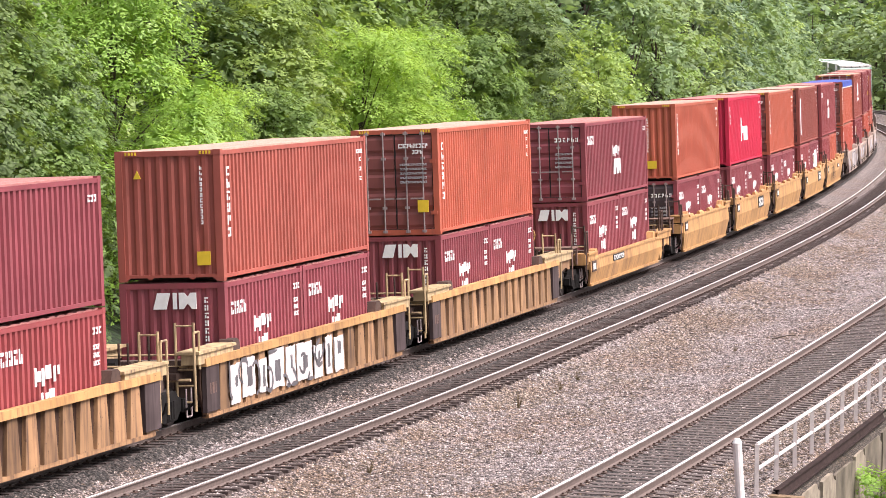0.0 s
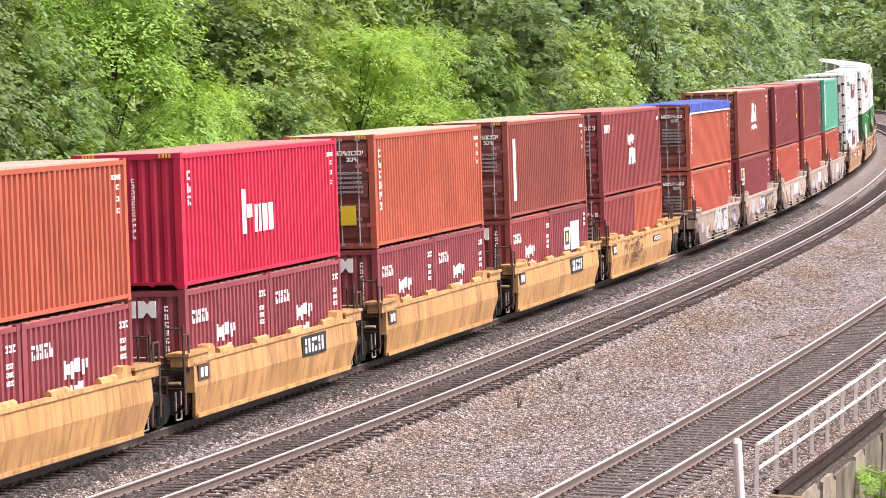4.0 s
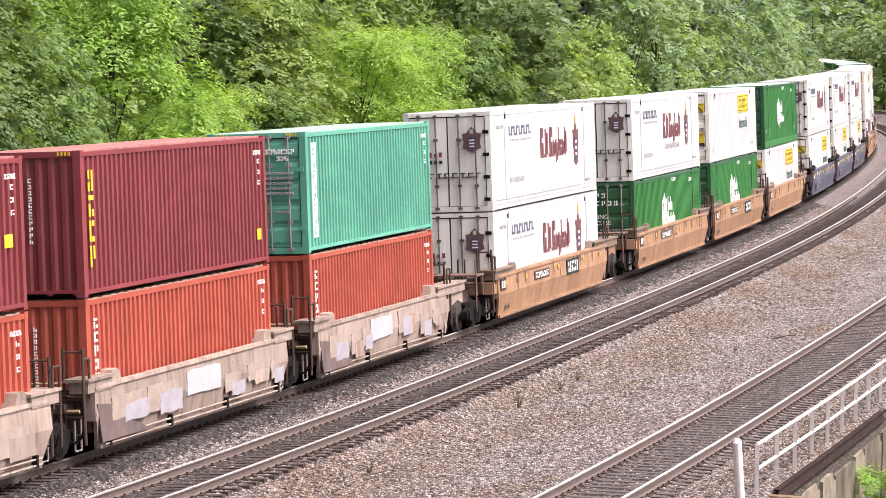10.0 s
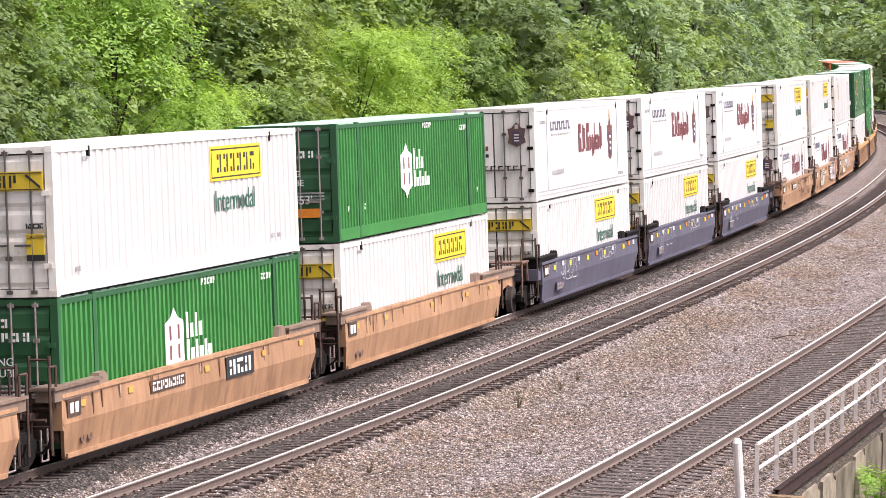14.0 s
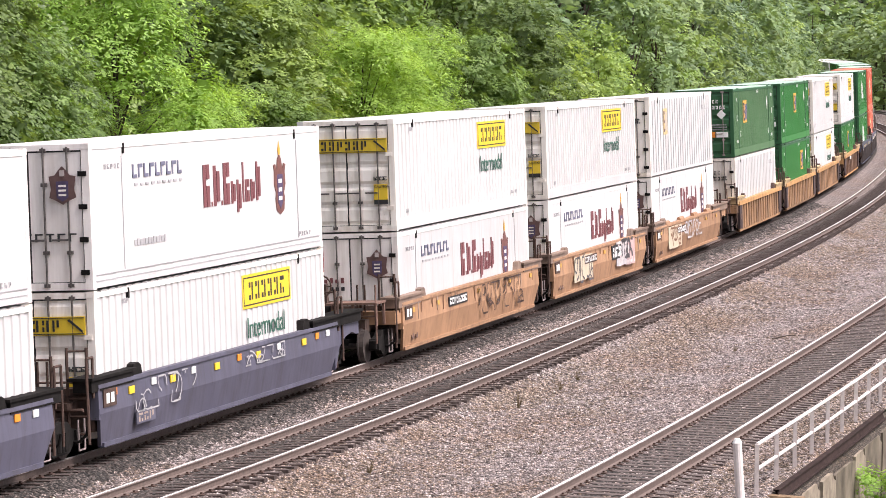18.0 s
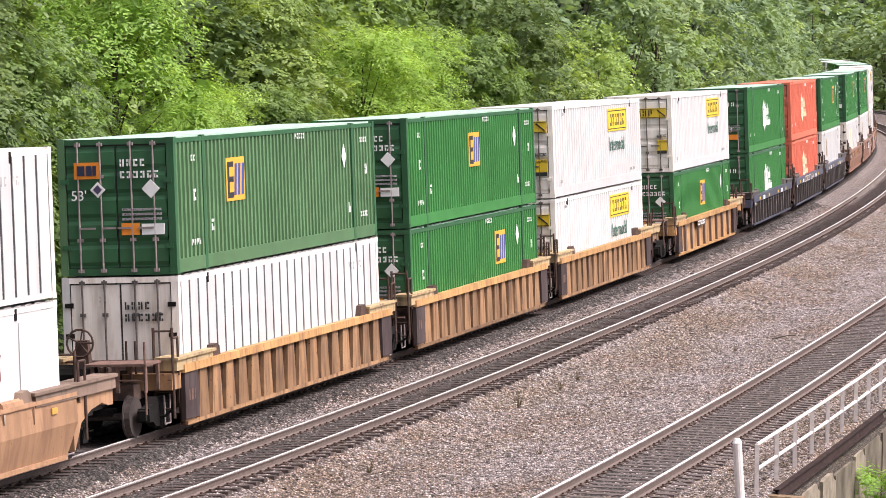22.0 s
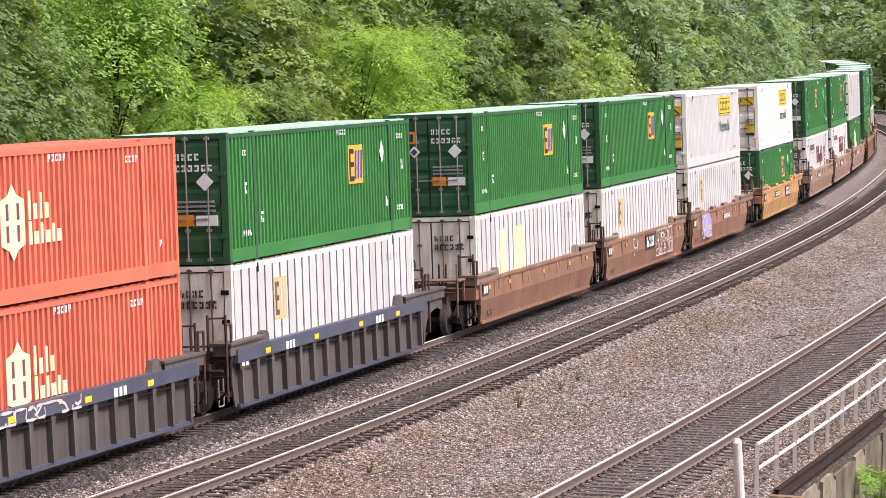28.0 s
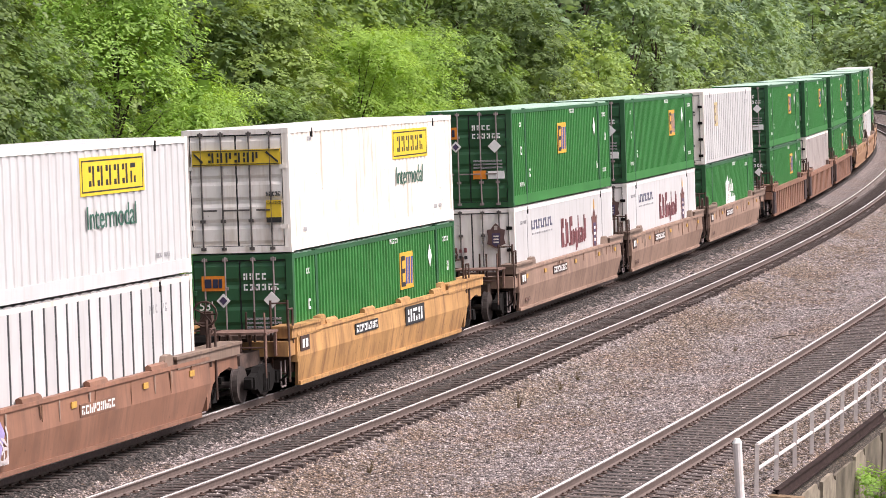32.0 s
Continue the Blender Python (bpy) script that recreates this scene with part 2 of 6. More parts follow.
# car paints
M["car_yellow"] = paint("yellow_car_paint", (0.46, 0.25, 0.09), (0.16, 0.07, 0.036), 0.75, 0.6, 0.18, 1.2, 0.7)
M["car_rust_yellow"] = paint("rusty_yellow_car_paint", (0.30, 0.162, 0.074), (0.075, 0.036, 0.022), 1.0, 0.7, 0.22, 1.2, 0.8, 0.3)
M["car_orange"] = paint("faded_orange_car_paint", (0.35, 0.195, 0.105), (0.17, 0.085, 0.05), 0.6, 0.6, 0.18, 1.0, 0.75)
M["car_pink"] = paint("chalky_grey_pink_car_paint", (0.345, 0.262, 0.215), (0.15, 0.10, 0.08), 0.9, 0.7, 0.18, 1.0, 0.7, 0.2)
M["car_tan"] = paint("dusty_pinkish_brown_car_paint", (0.29, 0.185, 0.135), (0.13, 0.075, 0.055), 0.6, 0.65, 0.16, 1.0, 0.7)
M["car_ochre"] = paint("rust_stained_ochre_car_paint", (0.42, 0.225, 0.088), (0.13, 0.06, 0.035), 1.0, 0.65, 0.2, 1.2, 0.85)
M["wheel_steel"] = plain("brown_dusted_wheel_steel", (0.05, 0.037, 0.033), 0.85, 0.0, 0.4, 7)
M["car_slate"] = paint("slate_blue_car_paint", (0.078, 0.075, 0.112), (0.045, 0.038, 0.04), 0.6, 0.6, 0.15, 1.0, 0.5)
M["car_navy"] = paint("dark_blue_car_paint", (0.050, 0.055, 0.09), (0.09, 0.07, 0.06), 0.6, 0.6, 0.15)
M["car_brown"] = paint("red_brown_car_paint", (0.23, 0.108, 0.065), (0.105, 0.058, 0.042), 0.6, 0.65, 0.2, 1.0, 0.6)


# ---- mesh helpers ----
class Shape:
    """Collects the faces of one mesh."""

    def __init__(self):
        self.v, self.f = [], []

    def box(self, x0, x1, y0, y1, z0, z1, taper=0.0):
        n = len(self.v)
        t = taper
        self.v += [(x0, y0, z0), (x1, y0, z0), (x1, y1, z0), (x0, y1, z0),
                   (x0 + t, y0 + t, z1), (x1 - t, y0 + t, z1), (x1 - t, y1 - t, z1), (x0 + t, y1 - t, z1)]
        self.f += [tuple(n + i for i in q) for q in ((3, 2, 1, 0), (4, 5, 6, 7), (0, 1, 5, 4), (1, 2, 6, 5), (2, 3, 7, 6), (3, 0, 4, 7))]
        return self

    def prism(self, pts, axis, a, b):
        """A polygon, given in the two other axes, drawn out along an axis from a to b."""
        n, k = len(self.v), len(pts)
        for d in (a, b):
            for p, q in pts:
                self.v.append({"x": (d, p, q), "y": (p, d, q), "z": (p, q, d)}[axis])
        self.f += [tuple(range(n + k - 1, n - 1, -1)), tuple(range(n + k, n + 2 * k))]
        self.f += [(n + i, n + (i + 1) % k, n + k + (i + 1) % k, n + k + i) for i in range(k)]
        return self

    def rod(self, a, b, r, sides=6, r2=None):
        a, b = Vector(a), Vector(b)
        d = (b - a).normalized()
        u = d.cross(Vector((0, 0, 1)) if abs(d.z) < 0.9 else Vector((1, 0, 0))).normalized()
        w = d.cross(u)
        pts = []
        n = len(self.v)
        for c, rr in ((a, r), (b, r if r2 is None else r2)):
            for i in range(sides):
                g = 2 * math.pi * i / sides
                self.v.append(tuple(c + (u * math.cos(g) + w * math.sin(g)) * rr))
        self.f += [(n + i, n + (i + 1) % sides, n + sides + (i + 1) % sides, n + sides + i) for i in range(sides)]
        self.f += [tuple(range(n + sides - 1, n - 1, -1)), tuple(range(n + sides, n + 2 * sides))]
        return self

    def mesh(self, name, material):
        me = bpy.data.meshes.new(name)
        me.from_pydata(self.v, [], self.f)
        bm = bmesh.new()
        bm.from_mesh(me)
        bmesh.ops.recalc_face_normals(bm, faces=bm.faces)
        bm.to_mesh(me)
        bm.free()
        me.materials.append(material)
        return me


CACHE = {}


def part(name, shape, material, parent=None, label="", key=None, at=None):
    """Links a shape as one mesh object under a thing or part; alike pieces share their mesh by key."""
    k = (key, material.name) if key else None
    if k and k in CACHE:
        me = CACHE[k]
    else:
        sh = shape() if callable(shape) else shape
        me = sh.mesh(name, material)
        if k:
            CACHE[k] = me
    ob = new(name, me)
    if parent is not None:
        ob.parent = parent
    if at is not None:
        ob.location = at
    if label:
        ob["label"] = label
    return ob


def thing(name, label, category, group="", kind=""):
    return tagged(new(name), label, category, group, kind)


def sweep_mesh(name, profile, s_values, material, smooth=False, cant=0.0, centre=0.0):
    """A cross-section, as (offset, height) pairs, drawn along the line of the railway."""
    verts, faces = [], []
    k = len(profile)
    for s in s_values:
        x, y, th = line(s)
        for off, z in profile:
            zz = z + GRADE * s + (off - centre) * cant
            verts.append((x + off * math.cos(th), y - off * math.sin(th), zz))
    for i in range(len(s_values) - 1):
        for j in range(k - 1):
            a = i * k + j
            faces.append((a, a + 1, a + k + 1, a + k))
    me = bpy.data.meshes.new(name)
    me.from_pydata(verts, [], faces)
    me.materials.append(material)
    if smooth:
        me.shade_smooth()
    return me


# ---- ground ----
def hill(off):
    """Height of the land beside the line, by its distance right of the far track."""
    return float(np.interp(off, [-400, -60, -30, -6.5, -4, 14, 15.6, 17.5, 60, 400], [60, 24, 11, -0.6, -1.3, -1.3, -3.0, -3.4, -3.0, 2]))


def make_ground():
    xs = np.unique(np.concatenate([np.arange(-3000, -300, 300), np.arange(-300, -70, 20), np.arange(-70, 90, 3.0), np.arange(90, 300, 20), np.arange(300, 3001, 300)]))
    ys = np.unique(np.concatenate([np.arange(-3000, -300, 300), np.arange(-300, 40, 20), np.arange(40, 480, 4.0), np.arange(480, 800, 40), np.arange(800, 3201, 300)]))
    px = np.stack([LINE_X, LINE_Y], -1)
    verts, faces = [], []
    for y in ys:
        for x in xs:
            d = px - (x, y)
            i = int((d * d).sum(1).argmin())
            th = LINE_TH[i]
            off = (x - LINE_X[i]) * math.cos(th) - (y - LINE_Y[i]) * math.sin(th)
            z = hill(off)
            near = math.hypot(x, y - 0.0)
            if near < 60 and off > 14:
                z = max(z, 6.6 - max(0.0, near - 5.0) * 0.32)
            if off < -7 or off > 20:
                z += 0.5 * noise.noise(Vector((x * 0.15, y * 0.15, 0)))
            verts.append((x, y, z))
    w = len(xs)
    for j in range(len(ys) - 1):
        for i in range(w - 1):
            a = j * w + i
            faces.append((a, a + 1, a + w + 1, a + w))
    me = bpy.data.meshes.new("ground")
    me.from_pydata(verts, [], faces)
    me.materials.append(M["soil"])
    me.shade_smooth()
    tagged(new("ground", me), "overgrown green hillside and low land beside the railway", "ground", kind="structure")


make_ground()
S_FINE = list(np.arange(-800, -60, 20.0)) + list(np.arange(-60, 120, 1.0)) + list(np.arange(120, 420, 2.5)) + list(np.arange(420, 961, 20.0))
BED = [(-6.6, -1.4), (-3.2, -0.9), (-1.9, -0.26), (-1.6, -0.172), (-1.2, -0.152), (-0.8, -0.165), (-0.6, -0.19), (0.6, -0.19), (0.8, -0.19), (1.2, -0.186), (1.5, -0.18), (1.75, -0.23), (2.0, -0.28), (D1 - 1.5, -0.20),
       (D1 - 1.1, -0.15), (D1 - 0.85, -0.16), (D1, -0.19), (D1 + 0.9, -0.185), (D1 + 1.15, -0.205), (D1 + 1.4, -0.25), (D1 + 2.0, -0.34), (6.8, -0.38), (7.6, -0.33), (8.4, -0.36),
       (D2 - 2.0, -0.25), (D2 - 1.4, -0.15), (D2 - 0.85, -0.15), (D2 - 0.6, -0.188), (D2, -0.19), (D2 + 0.9, -0.18), (D2 + 1.15, -0.21), (D2 + 1.4, -0.24), (13.6, -0.2), (14.2, -0.12), (14.5, -0.10), (14.72, -0.2), (14.72, -1.5)]
CANTS = ((0.0, CANT), (D1, 0.06), (D2, -0.01))


def leaning(prof):
    """Tips the stone with the track that lies in it."""
    out = []
    for off, z in prof:
        for c, k in CANTS:
            if abs(off - c) < 1.3:
                z += k * (off - c)
            elif abs(off - c) < 1.8:
                z += k * math.copysign(1.3, off - c) * (1.8 - abs(off - c)) / 0.5
        out.append((off, z))
    return out


BED = leaning(BED)
GAUGE = {"far": 0.0, "middle": D1, "near": D2}
for _n, _c in GAUGE.items():
    tagged(new("ballast_" + _n, sweep_mesh("ballast_" + _n, leaning([(_c - 0.66, -0.183), (_c, -0.181), (_c + 0.66, -0.183)]), [s for s in S_FINE if s >= 111 or _n == "far"], M["ballast_dirt_shade"], True)), "dark oily crushed stone between the rails", "ballast", kind="structure")
tagged(new("ballast_shoulder", sweep_mesh("ballast_shoulder", leaning([(-1.9, -0.25), (-1.6, -0.166), (-1.2, -0.146), (-0.83, -0.156)]), S_FINE, M["ballast_dirt_shade"], True)), "oil-blackened crushed stone beside the running track", "ballast", kind="structure")
tagged(new("ballast_shoulder_2", sweep_mesh("ballast_shoulder_2", leaning([(0.83, -0.185), (1.2, -0.18), (1.5, -0.17)]), [s for s in S_FINE if s >= 112], M["ballast_dirt_shade"], True)), "oil-blackened crushed stone beside the running track", "ballast", kind="structure")
S_REST = [s for s in S_FINE if s <= -16] + [-16.0]
S_FAR = [112.0] + [s for s in S_FINE if s > 112]


def stone_field(name, s0, s1, step, rise):
    """Loose stone as a rough sheet of jittered facets."""
    rng = np.random.default_rng(7)
    offs = np.arange(0.84, 14.72, step)
    ss = np.arange(s0, s1 + step * 0.5, step)
    S, O = np.meshgrid(ss, offs, indexing="ij")
    inner = np.zeros(S.shape, bool)
    inner[1:-1, 1:-1] = True
    S = S + np.where(inner, rng.uniform(-0.4, 0.4, S.shape) * step, 0)
    O = O + np.where(inner, rng.uniform(-0.4, 0.4, S.shape) * step, 0)
    px, pz = zip(*BED)
    Z = np.interp(O, px, pz)
    calm = (np.minimum(np.abs(O - D1), np.abs(O - D2)) < 1.0) | (O < 1.36)
    Z = Z + np.where(np.abs(O - D2) < 0.7, 0.007, 0.0) + rng.uniform(-1, 1, S.shape) * np.where(calm, 0.012, rise) - np.where(calm, 0.004, 0.0) + GRADE * S
    x, y, th = np.interp(S, LINE_S, LINE_X), np.interp(S, LINE_S, LINE_Y), np.interp(S, LINE_S, LINE_TH)
    V = np.stack([x + O * np.cos(th), y - O * np.sin(th), Z], -1).reshape(-1, 3)
    n, m = S.shape
    a = (np.arange(n - 1)[:, None] * m + np.arange(m - 1)[None]).reshape(-1)
    F = np.stack([a, a + 1, a + m + 1, a + m], -1)
    me = bpy.data.meshes.new(name)
    me.from_pydata(V.tolist(), [], F.tolist())
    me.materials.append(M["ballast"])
    for extra in ("ballast_dirt_shade", "ballast_brown", "ballast_pale"):
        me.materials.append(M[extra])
    fo = O[:-1, :-1].reshape(-1)
    # strip along the train: oily stone, with the train's shade painted in
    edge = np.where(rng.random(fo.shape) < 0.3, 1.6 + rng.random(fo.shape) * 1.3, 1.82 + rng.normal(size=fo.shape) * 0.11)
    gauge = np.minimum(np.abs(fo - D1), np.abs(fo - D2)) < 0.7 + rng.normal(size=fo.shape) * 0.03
    mixed = np.where(np.abs(fo - D2) < 1, rng.random(fo.shape) < 0.78, rng.random(fo.shape) < 0.9)
    fs = S[:-1, :-1].reshape(-1)
    drift = np.array([noise.noise(Vector((float(u) * 0.16, float(w) * 0.55, 3.0))) + 0.5 * noise.noise(Vector((float(u) * 0.7, float(w) * 1.6, 9.0))) for u, w in zip(fs, fo)])
    brown = np.interp(fo, [1.6, 5.0, 5.6, 7.2, 8.4, 12.6, 13.2, 14.7], [0.05, 0.15, 0.62, 0.42, 0.06, 0.1, 0.55, 0.45]) + 0.55 * drift
    pale = np.interp(fo, [1.7, 2.2, 3.0, 7.0, 8.6, 9.6, 10.4], [0.1, 0.3, 0.1, 0.05, 0.55, 0.5, 0.1]) - 0.6 * drift
    index = np.where(rng.random(fo.shape) < brown, 2, np.where(rng.random(fo.shape) < pale, 3, 0))
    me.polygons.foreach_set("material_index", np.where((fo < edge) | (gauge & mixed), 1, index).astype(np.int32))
    return tagged(new(name, me), "loose grey and pinkish crushed stone between the tracks", "ballast", kind="structure")


stone_field("ballast_stones_1", -16.0, 40.0, 0.064, 0.027)
stone_field("ballast_stones_2", 40.0, 112.0, 0.12, 0.04)
BED_LEFT = [p for p in BED if p[0] < 0.85]
for _n, _p, _s in (("ballast_bed_1", BED, S_REST), ("ballast_bed_2", BED_LEFT, [s for s in S_FINE if -16 <= s <= 112]), ("ballast_bed_3", BED, S_FAR)):
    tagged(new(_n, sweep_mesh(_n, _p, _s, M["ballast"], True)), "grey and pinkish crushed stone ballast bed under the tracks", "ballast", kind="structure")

# ---- tracks ----
RAIL = [(-0.07, -0.17), (-0.07, -0.155), (-0.012, -0.135), (-0.012, -0.045), (-0.037, -0.035), (-0.037, -0.004), (-0.03, 0.0)]
RAIL_SIDES = RAIL + [(-x, z) for x, z in reversed(RAIL)]


def make_track(name, centre, cant, label, s_ties, s0=-780, s1=940, tone="tie"):
    t = thing(name, label, "railway track", kind="structure")
    ss = [s for s in S_FINE if s0 <= s <= s1]
    for side in (-1, 1):
        c = centre + side * 0.755
        low = [(c + x, z) for x, z in RAIL_SIDES]
        rail = new("rail", sweep_mesh("rail", low, ss, M["rail_side"], False, cant, centre))
        rail.parent = t
        top = new("running_surface", sweep_mesh("running_surface", [(c - 0.038, -0.012), (c - 0.031, 0.003), (c + 0.031, 0.003), (c + 0.038, -0.012)], ss, M["rail_top"], False, cant, centre))
        top.parent = rail
    rest = Shape()
    rng = random.Random(len(name))
    variants = []
    for i in range(5):
        sh = Shape()
        sh.box(-1.3 + rng.uniform(-.04, .04), 1.3 + rng.uniform(-.05, .05), -0.115, 0.115, -0.36, -0.172 + rng.uniform(-0.006, 0.004), 0.006)
        variants.append(sh.mesh("tie", M[tone]))
    plates = Shape()
    s = -30.0
    while s < 330:
        x, y, th = line(s)
        p = spot(s, centre, 0)
        m = pose(p.x, p.y, p.z, 0, -math.degrees(cant), -math.degrees(th) + rng.uniform(-0.8, 0.8))
        if s_ties[0] <= s <= s_ties[1]:
            ob = new("tie", rng.choice(variants))
            ob.parent = t
            ob.matrix_local = m
        else:
            sh = Shape().box(-1.3, 1.3, -0.115, 0.115, -0.36, -0.172)
            n = len(rest.v)
            rest.v += [tuple(m @ Vector(v)) for v in sh.v]
            rest.f += [tuple(n + i for i in f) for f in sh.f]
        if s < 120:
            sh = Shape()
            for side in (-1, 1):
                sh.box(side * 0.755 - 0.18, side * 0.755 + 0.18, -0.09, 0.09, -0.174, -0.158)
                for q in (-0.11, 0.11):
                    sh.box(side * 0.755 + q - 0.02, side * 0.755 + q + 0.02, -0.03, 0.03, -0.16, -0.125)
            n = len(plates.v)
            plates.v += [tuple(m @ Vector(v)) for v in sh.v]
            plates.f += [tuple(n + i for i in f) for f in sh.f]
        s += 0.51
    for nm, sh, mt in (("far_ties", rest, M[tone]), ("tie_plates", plates, M["rust"])):
        me = bpy.data.meshes.new(nm)
        me.from_pydata(sh.v, [], sh.f)
        me.materials.append(mt)
        ob = new(nm, me)
        ob.parent = t
        ob["kind"] = "stuff"
    return t


make_track("track_1", 0.0, CANT, "far railway track under the train, worn rails on dark ties", (-30, -28))
make_track("track_2", D1, 0.06, "empty middle railway track, shiny rails on dark wooden ties", (-14, 56))
make_track("track_3", D2, -0.01, "empty near railway track, shiny rails on dark wooden ties", (-16, 46), tone="tie_grey")


# ---- edge of the bridge: railing, girder, wall, post ----
def make_edge():
    t = thing("railing", "grey-white painted steel pipe railing along the bridge edge", "railing", kind="structure")
    s0, s1 = -8.7, 30.0
    ss = list(np.arange(s0, s1, 2.2))
    for s in ss:
        p = spot(s, 14.45, -0.25)
        part("post", lambda: Shape().box(-0.04, 0.04, -0.04, 0.04, 0, 1.08), M["post_paint"], t, key="rpost", at=p)
    for z in (0.83, 0.36):
        for a, b in zip(ss[:-1], ss[1:]):
            part("bar", Shape().rod(spot(a, 14.45, z), spot(b, 14.45, z), 0.035, 8), M["galv"], t)
    g = thing("bridge_girder", "rusty brown steel edge girder of the bridge", "girder", kind="structure")
    for nm, prof in (("top_flange", [(14.68, -0.07), (14.80, -0.07), (14.80, -0.10), (14.68, -0.10)]), ("web", [(14.72, -0.10), (14.76, -0.10), (14.80, -0.23), (14.76, -0.23)]),
                     ("bottom_flange", [(14.70, -0.23), (14.86, -0.23), (14.86, -0.26), (14.70, -0.26)])):
        me = sweep_mesh(nm, prof + prof[:1], list(np.arange(-8.2, 8.0, 1.5)), M["girder"])
        ob = new(nm, me)
        ob.parent = g
    tagged(new("ground_bank", sweep_mesh("ground_bank", [(14.70, -0.2), (14.74, -0.30), (14.82, -0.38), (14.90, -0.42), (14.92, -1.0)], list(np.arange(-60, 200, 1.0)), M["earth"], True)), "spilled stone and earth below the bridge girder", "ground", kind="structure")
    w = new("wall_1", sweep_mesh("wall_1", [(14.82, -0.5), (14.90, -0.5), (14.93, -6.2), (14.7, -6.2), (14.82, -0.5)], list(np.arange(-60, 200, 2.0)), M["concrete"]))
    tagged(w, "stained old concrete wall under the bridge edge", "wall", kind="structure")
    rng = random.Random(21)
    s = -10.0
    while s < 16.0:
        wd = rng.uniform(1.6, 3.0)
        x, y, th = line(s)
        top, deep = -0.40 - rng.choice((0.0, 0.03, 0.08)), rng.uniform(0.0, 0.05)
        p = spot(s, 14.93, 0)
        bite = rng.choice((0.02, 0.05, 0.2))
        ob = part("block", Shape().prism([(0.0, -4.0), (wd - 0.04, -4.0), (wd - 0.04, top - bite), (wd - 0.35, top - bite * 0.6), (wd - 0.5, top), (0.3, top - 0.01), (0.0, top - 0.03)], "x", -0.05, deep), M["concrete_pale"] if rng.random() < 0.6 else M["concrete"], w)
        ob.matrix_local = pose(p.x, p.y, p.z, 0, 0, -math.degrees(th))
        s += wd
    p, (_, _, th) = spot(-8.3, 14.72, -0.16), line(-8.3)
    tb = part("timber", Shape().box(-0.62, 0.62, -0.2, 0.2, -0.3, 0.0, 0.03), M["old_timber"])
    tb.matrix_basis = pose(p.x, p.y, p.z, 0, 4, -math.degrees(th) + 12)
    tagged(tb, "weathered tan timber baulk at the end of the bridge girder", "timber")
    p = spot(-10.0, 14.42, -0.6)
    mp = thing("marker_post", "white round steel post beside the near track", "post")
    mp.matrix_basis = pose(p.x, p.y, p.z, 0, -4.0, 0)
    part("pipe", Shape().rod((0, 0, -0.6), (0, 0, 1.6), 0.085, 12), M["galv"], mp)
    part("cap", Shape().rod((0, 0, 1.6), (0, 0, 1.68), 0.095, 12, 0.05), M["white"], mp)


make_edge()


# ---- freight containers: x to the near side, y along the train away from its head, z up ----
def corrugated(length, z0, z1, x, pitch, depth, crest=0.3):
    """A vertical sheet with trapezoid ribs; x is the outer plane, on the + side."""
    sh = Shape()
    n = max(2, round(length / pitch))
    p = length / n
    ys = []
    sgn = 1 if x > 0 else -1
    for i in range(n):
        a = -length / 2 + i * p
        ys += [(a, 0), (a + p * crest, 0), (a + p * 0.5, 1), (a + p * (0.5 + crest), 1)]
    ys.append((length / 2, 0))
    for y, d in ys:
        sh.v += [(x - sgn * depth * d, y, z0), (x - sgn * depth * d, y, z1)]
    for i in range(len(ys) - 1):
        a = 2 * i
        sh.f.append((a, a + 2, a + 3, a + 1))
    # inner skin gives the sheet its thickness
    n0 = len(sh.v)
    xi = x - sgn * (depth + 0.02)
    sh.v += [(xi, -length / 2, z0), (xi, length / 2, z0), (xi, length / 2, z1), (xi, -length / 2, z1)]
    sh.f.append((n0, n0 + 1, n0 + 2, n0 + 3))
    return sh


def end_ribs(width, z0, z1, y, pitch, depth):
    sh = corrugated(width, z0, z1, 1.0, pitch, depth)
    sgn = 1 if y > 0 else -1
    sh.v = [(vy, y - sgn * (1.0 - vx), vz) for vx, vy, vz in sh.v]
    return sh


def door_leaf(x0, x1, z0, z1, y):
    """A container door: one sheet pressed into raised horizontal panels."""
    h = (z1 - z0) / 5
    prof = [(y + 0.06, z0), (y + 0.06, z1), (y + 0.035, z1)]
    for i in range(5):
        b = z1 - h * i
        prof += [(y + 0.035, b - 0.04), (y + 0.0, b - 0.12), (y + 0.0, b - h + 0.12), (y + 0.035, b - h + 0.04)]
    prof.append((y + 0.035, z0))
    return Shape().prism(prof, "x", x0, x1)


def flat_door(x0, x1, z0, z1, y):
    sh = Shape().box(x0, x1, y + 0.01, y + 0.06, z0, z1)
    return sh


KINDS = {
    # length, width, rib pitch, rib depth
    "dry20": (6.058, 2.438, 0.278, 0.06), "dry40": (12.192, 2.438, 0.278, 0.06), "dom53": (16.154, 2.591, 0.28, 0.075),
    "fine53": (16.154, 2.591, 0.40, 0.032), "plate53": (16.154, 2.591, 0.62, 0.05), "smooth53": (16.154, 2.591, 1.25, 0.006)}


def far_skin(length, post, H, hw):
    """The side turned away from the line's near side: sheet, rails and posts in one piece."""
    sh = corrugated(length - 2 * post, 0.13, H - 0.13, -(hw - 0.012), 0.4, 0.04)
    for z0, z1 in ((0.03, 0.13), (H - 0.13, H - 0.02)):
        sh.box(-hw, -hw + 0.07, -length / 2 + post, length / 2 - post, z0, z1)
    for e in (-1, 1):
        a, b = sorted((e * length / 2, e * (length / 2 - post)))
        sh.box(-hw, -hw + post, a, b, 0.0, H)
    return sh


